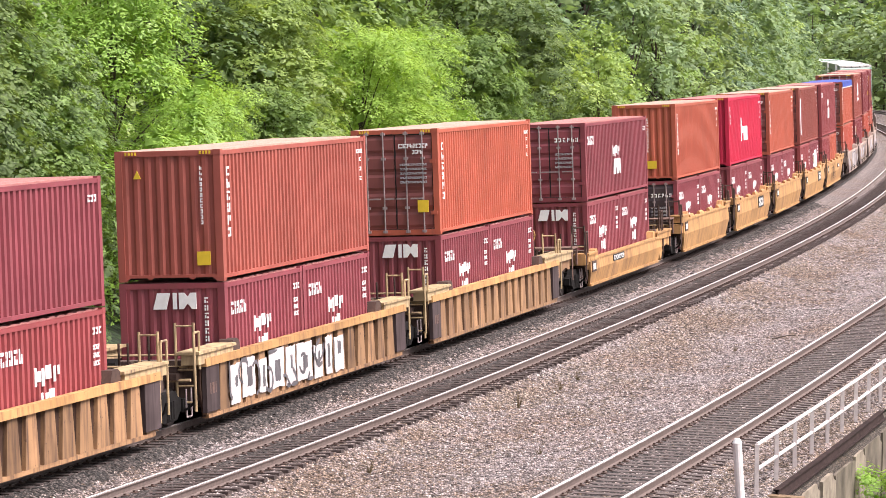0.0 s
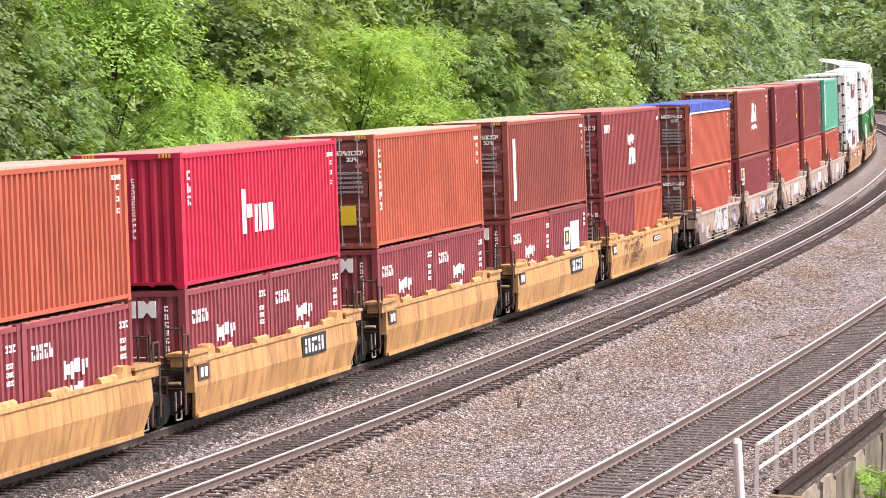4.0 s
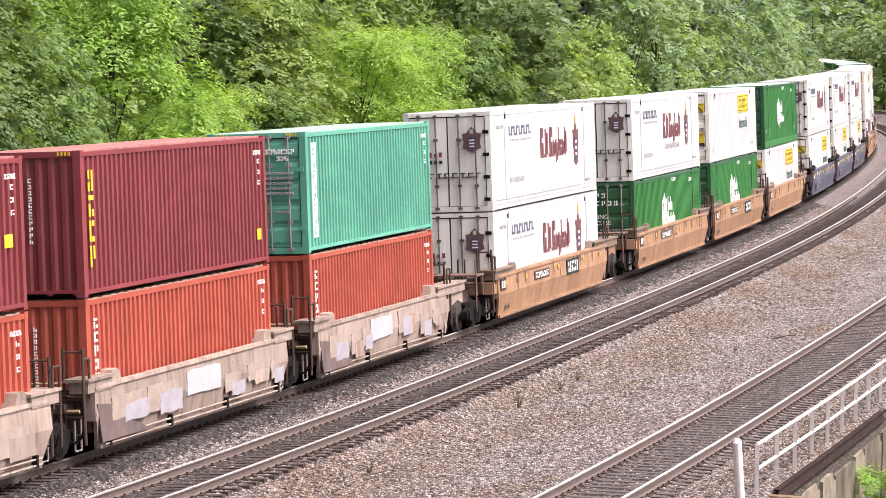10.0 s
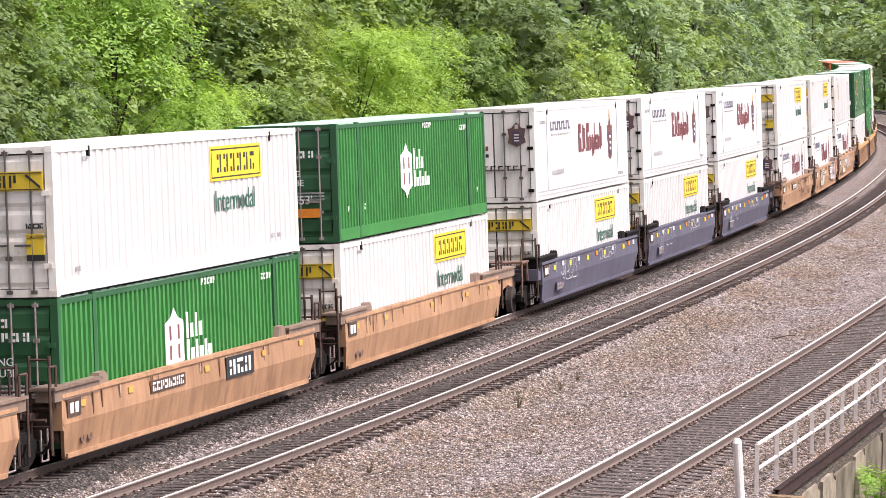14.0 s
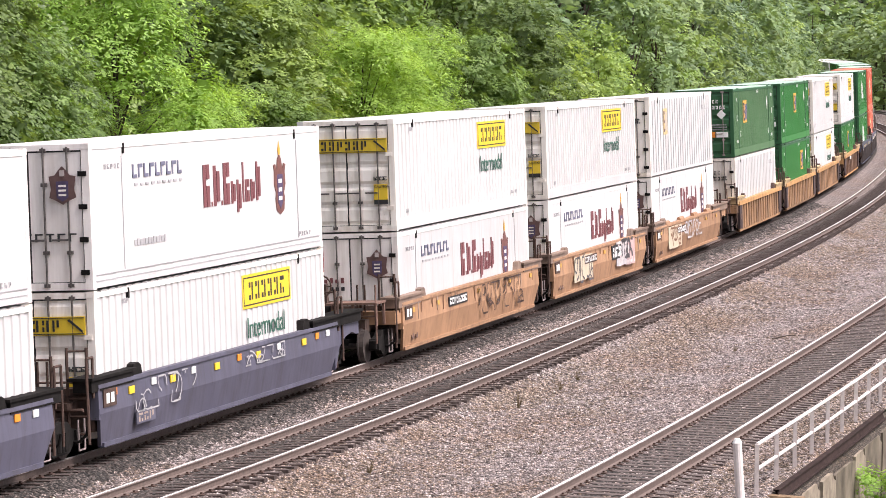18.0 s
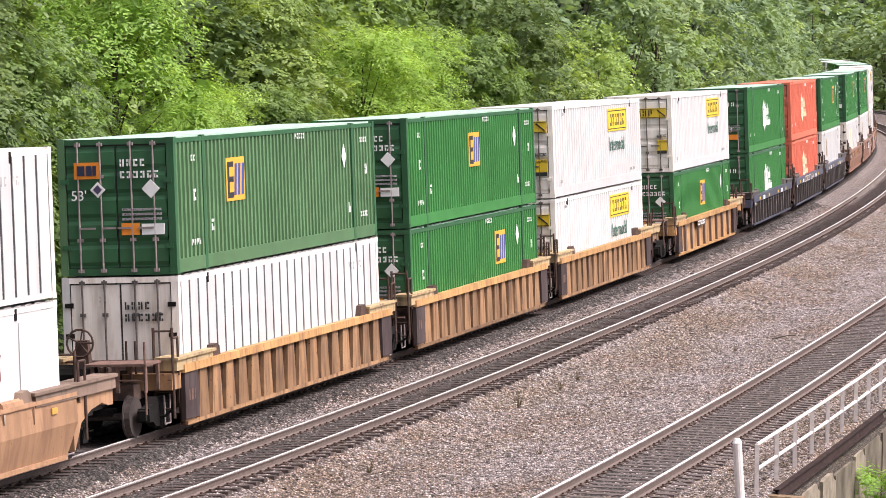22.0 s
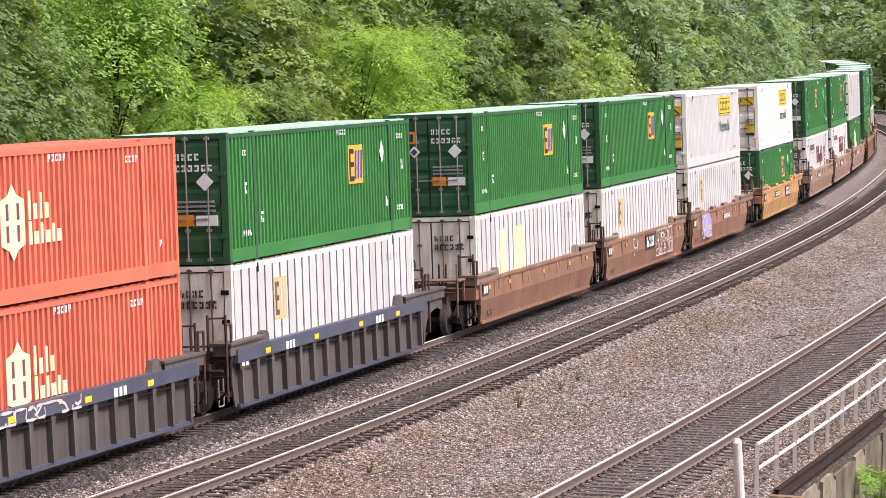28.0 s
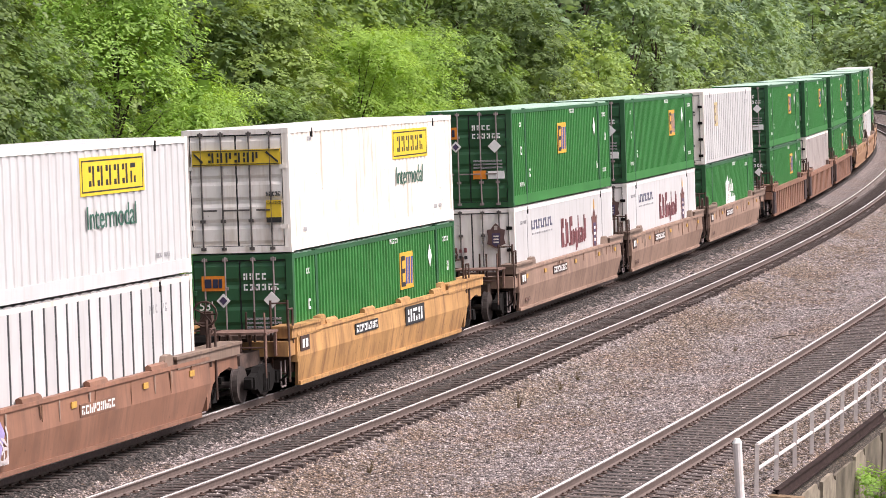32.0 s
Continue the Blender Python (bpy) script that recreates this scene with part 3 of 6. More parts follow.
def build_box(kind, height, colour, end, label, roof="roof", frame_colour=None, group=""):
    length, width, pitch, depth = KINDS[kind]
    t = thing("container", label, "freight container", group or "containers on the train")
    c = M[colour]
    fc = M[frame_colour or colour]
    hl, hw, H = length / 2, width / 2, height
    k = (kind, height)
    post, rail = 0.16, 0.13
    low = 0.3 if kind in ("dom53", "fine53") else rail
    for sgn in (1, -1):
        if kind == "plate53":
            n = 26
            p = (length - 2 * post) / n
            for i in range(n if sgn > 0 else 0):
                part("panel_sheet", lambda: Shape().box(hw - 0.03, hw, -p / 2 + 0.055, p / 2 - 0.055, rail, H - rail), c, t, key=(k, "pan"), at=(0, -hl + post + (i + 0.5) * p, 0))

            def side(sgn=sgn):
                if sgn < 0:
                    return far_skin(length, post, H, hw)
                a, b = sorted((sgn * (hw - 0.07), sgn * (hw - 0.012)))
                return Shape().box(a, b, -hl + post, hl - post, rail, H - rail)
        else:
            def side(sgn=sgn):
                return far_skin(length, post, H, hw) if sgn < 0 else corrugated(length - 2 * post, low, H - rail, sgn * (hw - 0.012), pitch, depth, {"smooth53": 0.47, "fine53": 0.45}.get(kind, 0.43))
        part("side_wall", side, M["seam"] if kind == "plate53" and sgn > 0 else c, t, key=(k, "side", sgn))
        if sgn < 0:
            continue
        part("top_rail", lambda sgn=sgn: Shape().box(min(sgn * hw, sgn * (hw - 0.07)), max(sgn * hw, sgn * (hw - 0.07)), -hl + post, hl - post, H - rail, H - 0.035), fc, t, key=(k, "trail", sgn))
        part("bottom_rail", lambda sgn=sgn: Shape().box(min(sgn * hw, sgn * (hw - 0.07)), max(sgn * hw, sgn * (hw - 0.07)), -hl + post, hl - post, 0.055 if length < 16 else 0.02, low + 0.005), c if kind != "dry40" and kind != "dry20" else fc, t, key=(k, "brail", sgn))
        for e in (-1, 1):
            def posts(sgn=sgn, e=e):
                a, b = (0.118, H - 0.118) if sgn > 0 else (0.0, H)
                return Shape().box(min(sgn * hw, sgn * (hw - post)), max(sgn * hw, sgn * (hw - post)), min(e * hl, e * (hl - post)), max(e * hl, e * (hl - post)), a, b)
            part("corner_post", posts, fc, t, key=(k, "post", sgn, e))
            for z in ((0.0, H - 0.118) if sgn > 0 else ()):
                def cast(sgn=sgn, e=e, z=z):
                    g = 0.006
                    return Shape().box(min(sgn * (hw + g), sgn * (hw - 0.162)), max(sgn * (hw + g), sgn * (hw - 0.162)), min(e * (hl + g), e * (hl - 0.178)), max(e * (hl + g), e * (hl - 0.178)), z, z + 0.118)
                part("corner_casting", cast, fc, t, key=(k, "cast", sgn, e, z))
        if length > 16:
            for e in (-1, 1):
                if kind == "dom53":
                    part("lifting_post", lambda sgn=sgn, e=e: Shape().box(min(sgn * (hw + .004), sgn * (hw - .1)), max(sgn * (hw + .004), sgn * (hw - .1)), e * 6.02 - 0.09, e * 6.02 + 0.09, 0.0, H), fc, t, key=(k, "lift", sgn, e))
                elif sgn > 0:
                    part("lifting_block", lambda sgn=sgn, e=e: Shape().box(min(sgn * (hw + .008), sgn * (hw - .1)), max(sgn * (hw + .008), sgn * (hw - .1)), e * 6.02 - 0.05, e * 6.02 + 0.05, H - 0.26, H - 0.04), M["steel_dark"], t, key=(k, "lblk", sgn, e))

    def rf():
        sh = Shape()
        n = int(length / 0.5)
        w = (length - 0.04) / n
        prof = [(-hl + 0.02, H - 0.07)]
        for i in range(n):
            a = -hl + 0.02 + i * w
            prof += [(a, H - 0.018), (a + w * 0.3, H - 0.018), (a + w * 0.4, H + 0.002), (a + w * 0.9, H + 0.002)]
        prof += [(hl - 0.02, H - 0.018), (hl - 0.02, H - 0.07)]
        return sh.prism(prof, "x", -hw + 0.03, hw - 0.085)
    part("roof_sheet", rf, M[roof], t, key=(k, "roof"))
    part("floor_pan", lambda: Shape().box(-hw + 0.08, hw - 0.08, -hl + 0.1, hl - 0.1, 0.04, 0.16), M["steel_dark"], t, key=(k, "floor"))
    iw = hw - post
    part("end_wall", lambda: end_ribs(2 * iw, 0.12, H - 0.12, hl - 0.03, 0.26, 0.04), fc, t, key=(k, "end", 1))
    def sill():
        low = 0.0 if end != "blank" else 0.085
        return Shape().prism([(-iw, 0.0), (-iw + 0.1, low), (-iw + 0.5, low), (-iw + 0.56, low * 0.4), (-iw + 0.66, low), (iw - 0.66, low), (iw - 0.56, low * 0.4), (iw - 0.5, low), (iw - 0.1, low), (iw, 0.0), (iw, 0.15), (-iw, 0.15)], "y", -hl + 0.01, -hl + 0.14)
    part("end_sill", sill, fc, t, key=(k, "sill", end == "blank"))
    part("end_header", lambda: Shape().box(-iw, iw, -hl + 0.01, -hl + 0.12, H - 0.13, H - 0.01), fc, t, key=(k, "head"))
    if end == "blank":
        part("end_wall", lambda: end_ribs(2 * iw, 0.13, H - 0.13, -hl + 0.03, 0.26, 0.04), fc, t, key=(k, "end", -1))
    else:
        y = -hl + 0.02
        rm = M["rod_dark" if frame_colour in ("door_white", "boxcream", "reefer_door") else "rod"]
        part("door_seal", lambda: Shape().box(-iw, iw, -hl + 0.06, -hl + 0.09, 0.12, H - 0.12), M["black"], t, key=(k, "seal"))
        for sgn in (-1, 1):
            def leaf(sgn=sgn):
                a, b = (0.024, iw - 0.03) if sgn > 0 else (-iw + 0.03, -0.024)
                return (flat_door if end == "flat" else door_leaf)(a, b, 0.165, H - 0.165, y)
            # orange and brown doors carry the end's shade in their colour
            d = part("door", leaf, M["charcoal"] if (colour, kind) == ("maroon", "dry20") else M["door_red_shade"] if colour in ("orange", "oxide_orange", "brown", "rustbrown") else fc, t, key=(k, "door", end, sgn))
            for q in (0.30, 0.74):
                def rods(sgn=sgn, q=q):
                    sh = Shape().rod((sgn * iw * q, y - 0.035, 0.06), (sgn * iw * q, y - 0.035, H - 0.06), 0.021, 6)
                    for z in (0.1, 0.75, H - 0.8, H - 0.12):
                        sh.box(sgn * iw * q - 0.06, sgn * iw * q + 0.06, y - 0.05, y + 0.012, z - 0.035, z + 0.035)
                    return sh
                part("lock_rod", rods, rm, d, key=(k, "rod", sgn, q, rm.name))
                part("handle", lambda sgn=sgn, q=q: Shape().box(sgn * iw * q - (0.36 if sgn > 0 else -0.02), sgn * iw * q + (0.36 if sgn < 0 else -0.02), y - 0.07, y - 0.045, 0.98, 1.02), rm, d, key=(k, "hand", sgn, q, rm.name))
            for z in ((0.35, 1.0, 1.65, 2.3) if end == "flat" else (0.6, 2.0)):
                part("hinge", lambda sgn=sgn, z=z: Shape().box(min(sgn * iw * 0.93, sgn * (iw + 0.1)), max(sgn * iw * 0.93, sgn * (iw + 0.1)), y - 0.04, y + 0.01, z - 0.05, z + 0.05), M["steel_dark"] if end == "flat" else fc, d, key=(k, "hinge", sgn, z))
    return t


MARKS = {}


def on_side(t, kind, name, y0, y1, z0, z1, material, proud=0.003):
    """A flat mark on the near side: y from the box's middle, z from its foot. Marks of one sort and colour form one part."""
    x = KINDS[kind][1] / 2 + proud
    MARKS.setdefault(t.name, {}).setdefault((name, material, "side"), []).append((x - 0.012, x, y0, y1, z0, z1))


def on_end(t, kind, name, x0, x1, z0, z1, material, proud=0.0):
    y = -KINDS[kind][0] / 2 - 0.002 - proud
    MARKS.setdefault(t.name, {}).setdefault((name, material, "end"), []).append((x0, x1, y, y + 0.03, z0, z1))


BARS = (((0, .3, 0, 1), (.62, .95, 0, .62)), ((0, .3, 0, 1), (.62, .95, .38, 1)), ((0, .95, .76, 1), (0, .32, 0, .6), (.62, .95, 0, .34)), ((.62, .95, 0, 1), (0, .42, .7, 1), (0, .42, 0, .28)),
        ((0, .3, 0, 1), (.46, .95, .74, 1), (.46, .95, 0, .26)), ((0, .3, 0, .42), (0, .3, .58, 1), (.62, .95, 0, 1)))


def letter_bars(sh, r, face):
    """Small print as rows of plain bars that fill the box r, two or three bars for each sign."""
    a, b = (2, 3) if face == "side" else (0, 1)
    wide, high = r[b] - r[a], r[5] - r[4]
    n = 1 if wide < 2.2 * high else max(2, round(wide / (high * 0.7)))
    w = wide / n
    seed = int(abs(r[a] * 37 + r[4] * 53))
    for i in range(n):
        for u0, u1, v0, v1 in BARS[(seed + i * 5) % len(BARS)]:
            q = list(r)
            q[a], q[b], q[4], q[5] = r[a] + w * (i + 0.06 + 0.82 * u0), r[a] + w * (i + 0.06 + 0.82 * u1), r[4] + high * v0, r[4] + high * v1
            sh.box(*q)


MOTIFS = {"tall": ((0, .4, 0, 1), (.5, .95, .66, 1), (.5, .95, 0, .5)), "low": ((0, .4, 0, 1), (.52, .95, .1, .86))}


def motif_row(t, kind, face, cells, material, proud):
    """Big print of a brand, as plain upright blocks in its colour; cells: from, to, foot, head, motif."""
    for u0, u1, z0, z1, which in cells:
        for a, b, c, d in MOTIFS[which]:
            (on_side if face == "side" else on_end)(t, kind, "emblem", u0 + (u1 - u0) * a, u0 + (u1 - u0) * b, z0 + (z1 - z0) * c, z0 + (z1 - z0) * d, material, proud)


def finish_marks():
    for tn, sorts in MARKS.items():
        for (name, material, face), rows in sorts.items():
            if name in ("panel", "board", "crest_field", "hazard_stripe") and len(rows) < 4:
                for r in rows:
                    part(name, lambda: Shape().box(*r), M[material], bpy.data.objects[tn], key=("mark", name, material, tuple(round(q, 3) for q in r)))
                continue
            sh = Shape()
            for r in rows:
                if name in ("number_mark", "lettering"):
                    letter_bars(sh, r, face)
                else:
                    sh.box(*r)
            ob = part(name, lambda: sh, M[material], bpy.data.objects[tn], key=("marks", name, face, tuple(tuple(round(q, 3) for q in r) for r in rows)))
            ob["kind"] = "stuff"


# ---- well cars: the same axes, origin at rail height ----
def panel_outline(hl, z0, z1, cut):
    return [(-hl, z0 + cut), (-hl + cut * 0.35, z0), (hl - cut * 0.35, z0), (hl, z0 + cut), (hl, z1), (-hl, z1)]


def build_truck(parent, y, key):
    tr = part("truck", lambda: Shape().box(-0.9, 0.9, -0.28, 0.28, 0.32, 0.72).box(-0.35, 0.35, -1.0, 1.0, 0.45, 0.6), M["steel_dark"], parent, "grimy steel truck", key="bolster", at=(0, y, 0))
    for sgn in (-1, 1):
        def fr(sgn=sgn):
            x = sgn * 1.02
            sh = Shape()
            sh.prism([(-1.12, 0.36), (-0.7, 0.34), (-0.45, 0.18), (0.45, 0.18), (0.7, 0.34), (1.12, 0.36), (1.12, 0.56), (0.6, 0.66), (0.42, 0.8), (-0.42, 0.8), (-0.6, 0.66), (-1.12, 0.56)], "x", x - 0.09, x + 0.09)
            for e in (-0.89, 0.89):
                sh.box(x - 0.13, x + 0.15, e - 0.14, e + 0.14, 0.32, 0.6, 0.02)
            for e in (-0.16, 0, 0.16):
                sh.rod((x + 0.1 * sgn, e, 0.24), (x + 0.1 * sgn, e, 0.62), 0.06, 6)
            return sh
        part("side_frame", fr, M["steel_dark"], tr, key=("sf", sgn))
        for e in (-0.89, 0.89):
            def wh(sgn=sgn):
                return Shape().rod((sgn * 0.70, 0, 0), (sgn * 0.82, 0, 0), 0.42, 20).rod((sgn * 0.66, 0, 0), (sgn * 0.70, 0, 0), 0.45, 20).rod((sgn * 0.0, 0, 0), (sgn * 0.68, 0, 0), 0.08, 8)
            part("wheel", wh, M["wheel_steel"], tr, key=("wheel", sgn), at=(0, e, 0.425))
    return tr


def creased(half, sgn, top=1.42):
    """Side sheet of a flat-sided car: upright above, folded inwards below, ends cut back at the foot."""
    sh = Shape()
    rows = [(1.46, top, 0.0), (1.50, 0.86 if top > 1.3 else 0.72, 0.0), (1.37, 0.21, 0.34)]
    for dx in (0.0, 0.07):
        for x, z, cut in rows:
            sh.v += [(sgn * (x - dx), -half + cut, z), (sgn * (x - dx), half - cut, z)]
    for o in (0, 6):
        sh.f += [(o, o + 1, o + 3, o + 2), (o + 2, o + 3, o + 5, o + 4)]
    sh.f += [(0, 1, 7, 6), (4, 5, 11, 10), (0, 2, 8, 6), (2, 4, 10, 8), (1, 3, 9, 7), (3, 5, 11, 9)]
    return sh


def ring(sh, c, r, tube, n=14):
    """A hand wheel that faces along the train."""
    pts = [(c[0] + r * math.cos(2 * math.pi * i / n), c[1], c[2] + r * math.sin(2 * math.pi * i / n)) for i in range(n)]
    for i in range(n):
        sh.rod(pts[i], pts[(i + 1) % n], tube, 5)
    for i in range(0, n, 3):
        sh.rod(c, pts[i], tube * 0.7, 4)
    return sh


def build_car(style, half, pitch, paint_name, label, rear_truck, trim=None, head=False, flaps=False, box40=False, low_side=False):
    """One well: style ribbed, posted or flat; half: half the length of its side panels; pitch: to the next unit; head: it has its own front truck gear."""
    t = thing("well_car", label, "well car", "well cars of the train")
    c = M[paint_name]
    sparse = style == "ribbed" and paint_name == "car_yellow"
    z0, z1 = (0.14, 1.40) if style != "flat" else (0.22, 1.10 if low_side else 1.42)
    for sgn in (1, -1):
        lo, hi = lambda a, b: min(sgn * a, sgn * b), lambda a, b: max(sgn * a, sgn * b)
        if style == "flat":
            part("side_panel", lambda: creased(half, sgn, z1), c, t, key=("sp", style, half, sgn, z1))
            part("bottom_chord", lambda: Shape().box(lo(1.28, 1.42), hi(1.28, 1.42), -half + 0.4, half - 0.4, z0 - 0.05, z0 + 0.04), c, t, key=("bc", style, half, sgn))
            part("top_chord", lambda: Shape().box(lo(1.34, 1.50), hi(1.34, 1.50), -half, half, z1 - 0.06, z1 + 0.02, 0.01), c, t, key=("tc", style, half, sgn, z1))
            if paint_name == "car_pink" and sgn > 0:
                for z in (0.24, 0.36):
                    part("pipe", lambda: Shape().rod((1.47, -half + 0.5, z), (1.47, half - 0.5, z), 0.022, 6), c, t, key=("pipe", half, z))
                for i in range(4):
                    part("bracket", lambda: Shape().box(1.36, 1.5, -0.05, 0.05, 0.2, 0.44), M["steel_dark"], t, key="pbrk", at=(0, -half + 0.8 + i * (2 * half - 1.6) / 3, 0))
            if flaps and sgn > 0:
                for i in range(4):
                    part("guide_flap", lambda: Shape().prism([(1.34, 0.0), (1.48, 0.0), (1.46, 0.08), (1.39, 0.12), (1.33, 0.08)], "y", -0.5, 0.5), c, t, key="flap", at=(0, (i - 1.5) * half * 0.42, z1 + 0.02))
            if paint_name == "car_pink" and sgn > 0:
                part("end_board", lambda: Shape().prism([(-half + 0.06, 1.08), (-half + 0.3, 0.3), (-half + 3.2, 0.3), (-half + 2.3, 0.52), (-half + 1.3, 0.78), (-half + 0.8, 1.02)], "x", 1.47, 1.503), M["soot_mauve"], t, key=("soot_end", half))
            part("end_post", lambda: Shape().box(lo(1.30, 1.49), hi(1.30, 1.49), -half - 0.03, -half + 0.05, 0.75, z1 + 0.02), c, t, key=("ept", half, sgn, z1))
        else:
            # ribbed wells: shade between the ribs is in the panel's dark rust
            part("side_panel", lambda: Shape().prism(panel_outline(half, z0, z1 - 0.16, 0.5), "x", lo(1.34, 1.38), hi(1.34, 1.38)), (M["car_ochre"] if sparse else M["rust_gap_shade"]) if style == "ribbed" else M["car_soot"], t, key=("sp", style, half, sgn, sparse))
            part("bottom_chord", lambda: Shape().box(lo(1.30, 1.46), hi(1.30, 1.46), -half + 0.3, half - 0.3, z0 - 0.04, z0 + 0.05), c, t, key=("bc", style, half, sgn))
            th = 0.17 if style == "ribbed" else 0.29
            part("top_chord", lambda: Shape().box(lo(1.33, 1.53), hi(1.33, 1.53), -half + 0.02, half - 0.02, z1 - th, z1, 0.01), M[trim or paint_name], t, key=("tc", style, half, sgn))
            if sgn > 0 and style == "posted":
                part("pipe", lambda: Shape().rod((1.47, -half + 0.5, z1 - 0.4), (1.47, half - 0.5, z1 - 0.4), 0.025, 6), M["steel_dark"], t, key=("post_pipe", half))
            if sgn > 0:
                step = 1.7 if sparse else 0.94 if style == "ribbed" else 1.15
                n = round(2 * half / step)
                for i in range(n):
                    y = -half + 0.5 + i * (2 * half - 1.0) / (n - 1)
                    if sparse:
                        part("rib", lambda: Shape().prism([(-0.1, z0 + 0.05), (0.1, z0 + 0.05), (0.17, z1 - th), (-0.17, z1 - th)], "x", 1.38, 1.47), M["tread"], t, key=("rib", "sparse"), at=(0, y, 0))
                    elif style == "ribbed":
                        part("rib", lambda: Shape().prism([(-0.37, z0 + 0.05), (0.37, z0 + 0.05), (0.24, z1 - th), (-0.24, z1 - th)], "x", 1.38, 1.465), c, t, key=("rib", style), at=(0, y, 0))
                    else:
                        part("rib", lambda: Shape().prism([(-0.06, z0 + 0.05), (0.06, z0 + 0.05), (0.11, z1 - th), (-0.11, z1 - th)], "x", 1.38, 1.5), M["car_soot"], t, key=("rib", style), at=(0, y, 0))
        for e in (-1, 1):
            own = (e < 0 and head) or (e > 0 and rear_truck)
            far = 2.15 if e > 0 and own else 0.45

            def ledge():
                back, tip = half - (2.2 if half > 8 else 1.1), half + far
                a, b = sorted((e * back, e * tip))
                sh = Shape().box(lo(1.0, 1.53), hi(1.0, 1.53), a, b, z1 + 0.125, z1 + 0.185)
                a2, b2 = sorted((e * (back + 0.12), e * (tip - 0.05)))
                return sh.box(lo(1.1, 1.49), hi(1.1, 1.49), a2, b2, z1 - 0.1, z1 + 0.125)
            wm = {"ribbed": "car_cream" if "yellow" in paint_name else "car_brown", "posted": "car_soot"}.get(style, {"car_orange": "tread", "car_brown": "tread", "car_tan": "tread", "car_slate": "steel_dark"}.get(paint_name, paint_name))
            part("walkway", ledge, M[wm], t, key=("ledge", style, half, sgn, e, far, z1))
            if far > 1:
                def arch():
                    y0, y1 = half - 0.05, half + far - 0.05
                    pts = [(y0, z1), (y1, z1), (y1, z1 - 0.42), (y1 - 0.25, z1 - 0.42), (y1 - 0.6, z1 - 0.34), (y1 - 1.2, z1 - 0.42), (y0 + 0.42, z1 - 0.62), (y0 + 0.22, z1 - 0.9), (y0 + 0.08, z0 + 0.1), (y0, z0 + 0.05)]
                    return Shape().prism(pts, "x", lo(1.30, 1.42), hi(1.30, 1.42))
                part("end_arch", arch, M["car_soot"] if style == "posted" else c, t, key=("arch", style, half, sgn, sparse, z1))
            if sgn > 0:
                part("guide_block", lambda: Shape().prism([(-0.32, 0.0), (0.32, 0.0), (0.26, 0.2), (0.1, 0.27), (-0.2, 0.25)], "x", 1.12, 1.44), M["rust"] if style == "ribbed" else M[wm], t, key=("gblk", style), at=(0, e * (half - (2.45 if half > 8 else 1.35)), z1 - 0.01))
    part("well_floor", lambda: Shape().box(-1.32, 1.32, -half + 0.6, half - 0.6, 0.2, 0.31), M["steel_dark"], t, key=("wf", half))
    for e in (-1, 1):
        a, b = sorted((e * (half - 0.35), e * (pitch / 2 - 0.12)))
        part("end_platform", lambda: Shape().box(-0.75, 0.75, a, b, 0.75, 1.08), M["deck"], t, key=("ep", half, pitch, e))
        a2, b2 = sorted((e * (half - 0.5), e * (half - 0.15)))
        part("end_wall", lambda: Shape().box(-1.33, 1.33, a2, b2, 0.5, 1.36), M["deck"], t, key=("ew", half, e))
        rust = M["car_cream"] if paint_name == "car_rust_yellow" and box40 else M["rust"]

        def ladder():
            sh = Shape()
            y = e * (half + 0.28)
            for x in (0.95, 1.36):
                sh.rod((x, y, 0.3), (x, y, 2.2), 0.032, 6)
            for z in (0.5, 0.85, 1.2, 1.55, 2.13):
                sh.rod((0.95, y, z), (1.36, y, z), 0.024, 6)
            return sh
        part("ladder", ladder, rust, t, key=("lad", half, e))
        part("hand_rail", lambda: Shape().rod((1.45, e * (half + 0.55), 0.45), (1.45, e * (half + 0.55), 2.0), 0.028, 6).rod((1.45, e * (half + 0.55), 2.0), (1.45, e * (half + 0.2), 2.0), 0.028, 6).rod((1.45, e * (half + 0.2), 2.0), (1.45, e * (half + 0.2), 1.2), 0.028, 6), rust, t, key=("hr", half, e))
        part("cross_pipe", lambda: Shape().rod((-1.3, e * (half + 0.15), 1.25), (1.3, e * (half + 0.15), 1.25), 0.03, 6).rod((-1.3, e * (half + 0.4), 0.98), (1.3, e * (half + 0.4), 0.98), 0.04, 6).rod((-1.3, e * (half + 0.05), 1.5), (1.3, e * (half + 0.05), 1.5), 0.026, 6), M["car_cream" if box40 else "rust"], t, key=("cp", half, e))
        def gear():
            sh = Shape()
            y = e * (half + 0.5)
            for x in (0.42, 0.62):
                sh.rod((x, y, 0.7), (x, y, 1.95), 0.026, 6)
            for x, dy, z in ((-0.9, 0.1, 1.12), (-0.3, 0.3, 1.14), (0.2, 0.05, 1.1), (0.75, 0.25, 1.02)):
                sh.box(x, x + 0.26, y + dy - 0.12, y + dy + 0.14, z, z + 0.24, 0.03)
            return sh.box(-0.95, 1.05, y - 0.1, y + 0.4, 1.0, 1.13)

        def hose():
            sh = Shape()
            y = e * (half + 0.5)
            for k in range(5):
                g0, g1 = math.pi * k / 5, math.pi * (k + 1) / 5
                sh.rod((1.15 - 0.28 * math.cos(g0), y, 0.7 - 0.34 * math.sin(g0)), (1.15 - 0.28 * math.cos(g1), y, 0.7 - 0.34 * math.sin(g1)), 0.03, 6)
            return sh
        part("brake_gear", gear, M["gear"], t, key=("gear", half, e))
        part("air_hose", hose, M["steel_dark"], t, key=("hose", half, e))
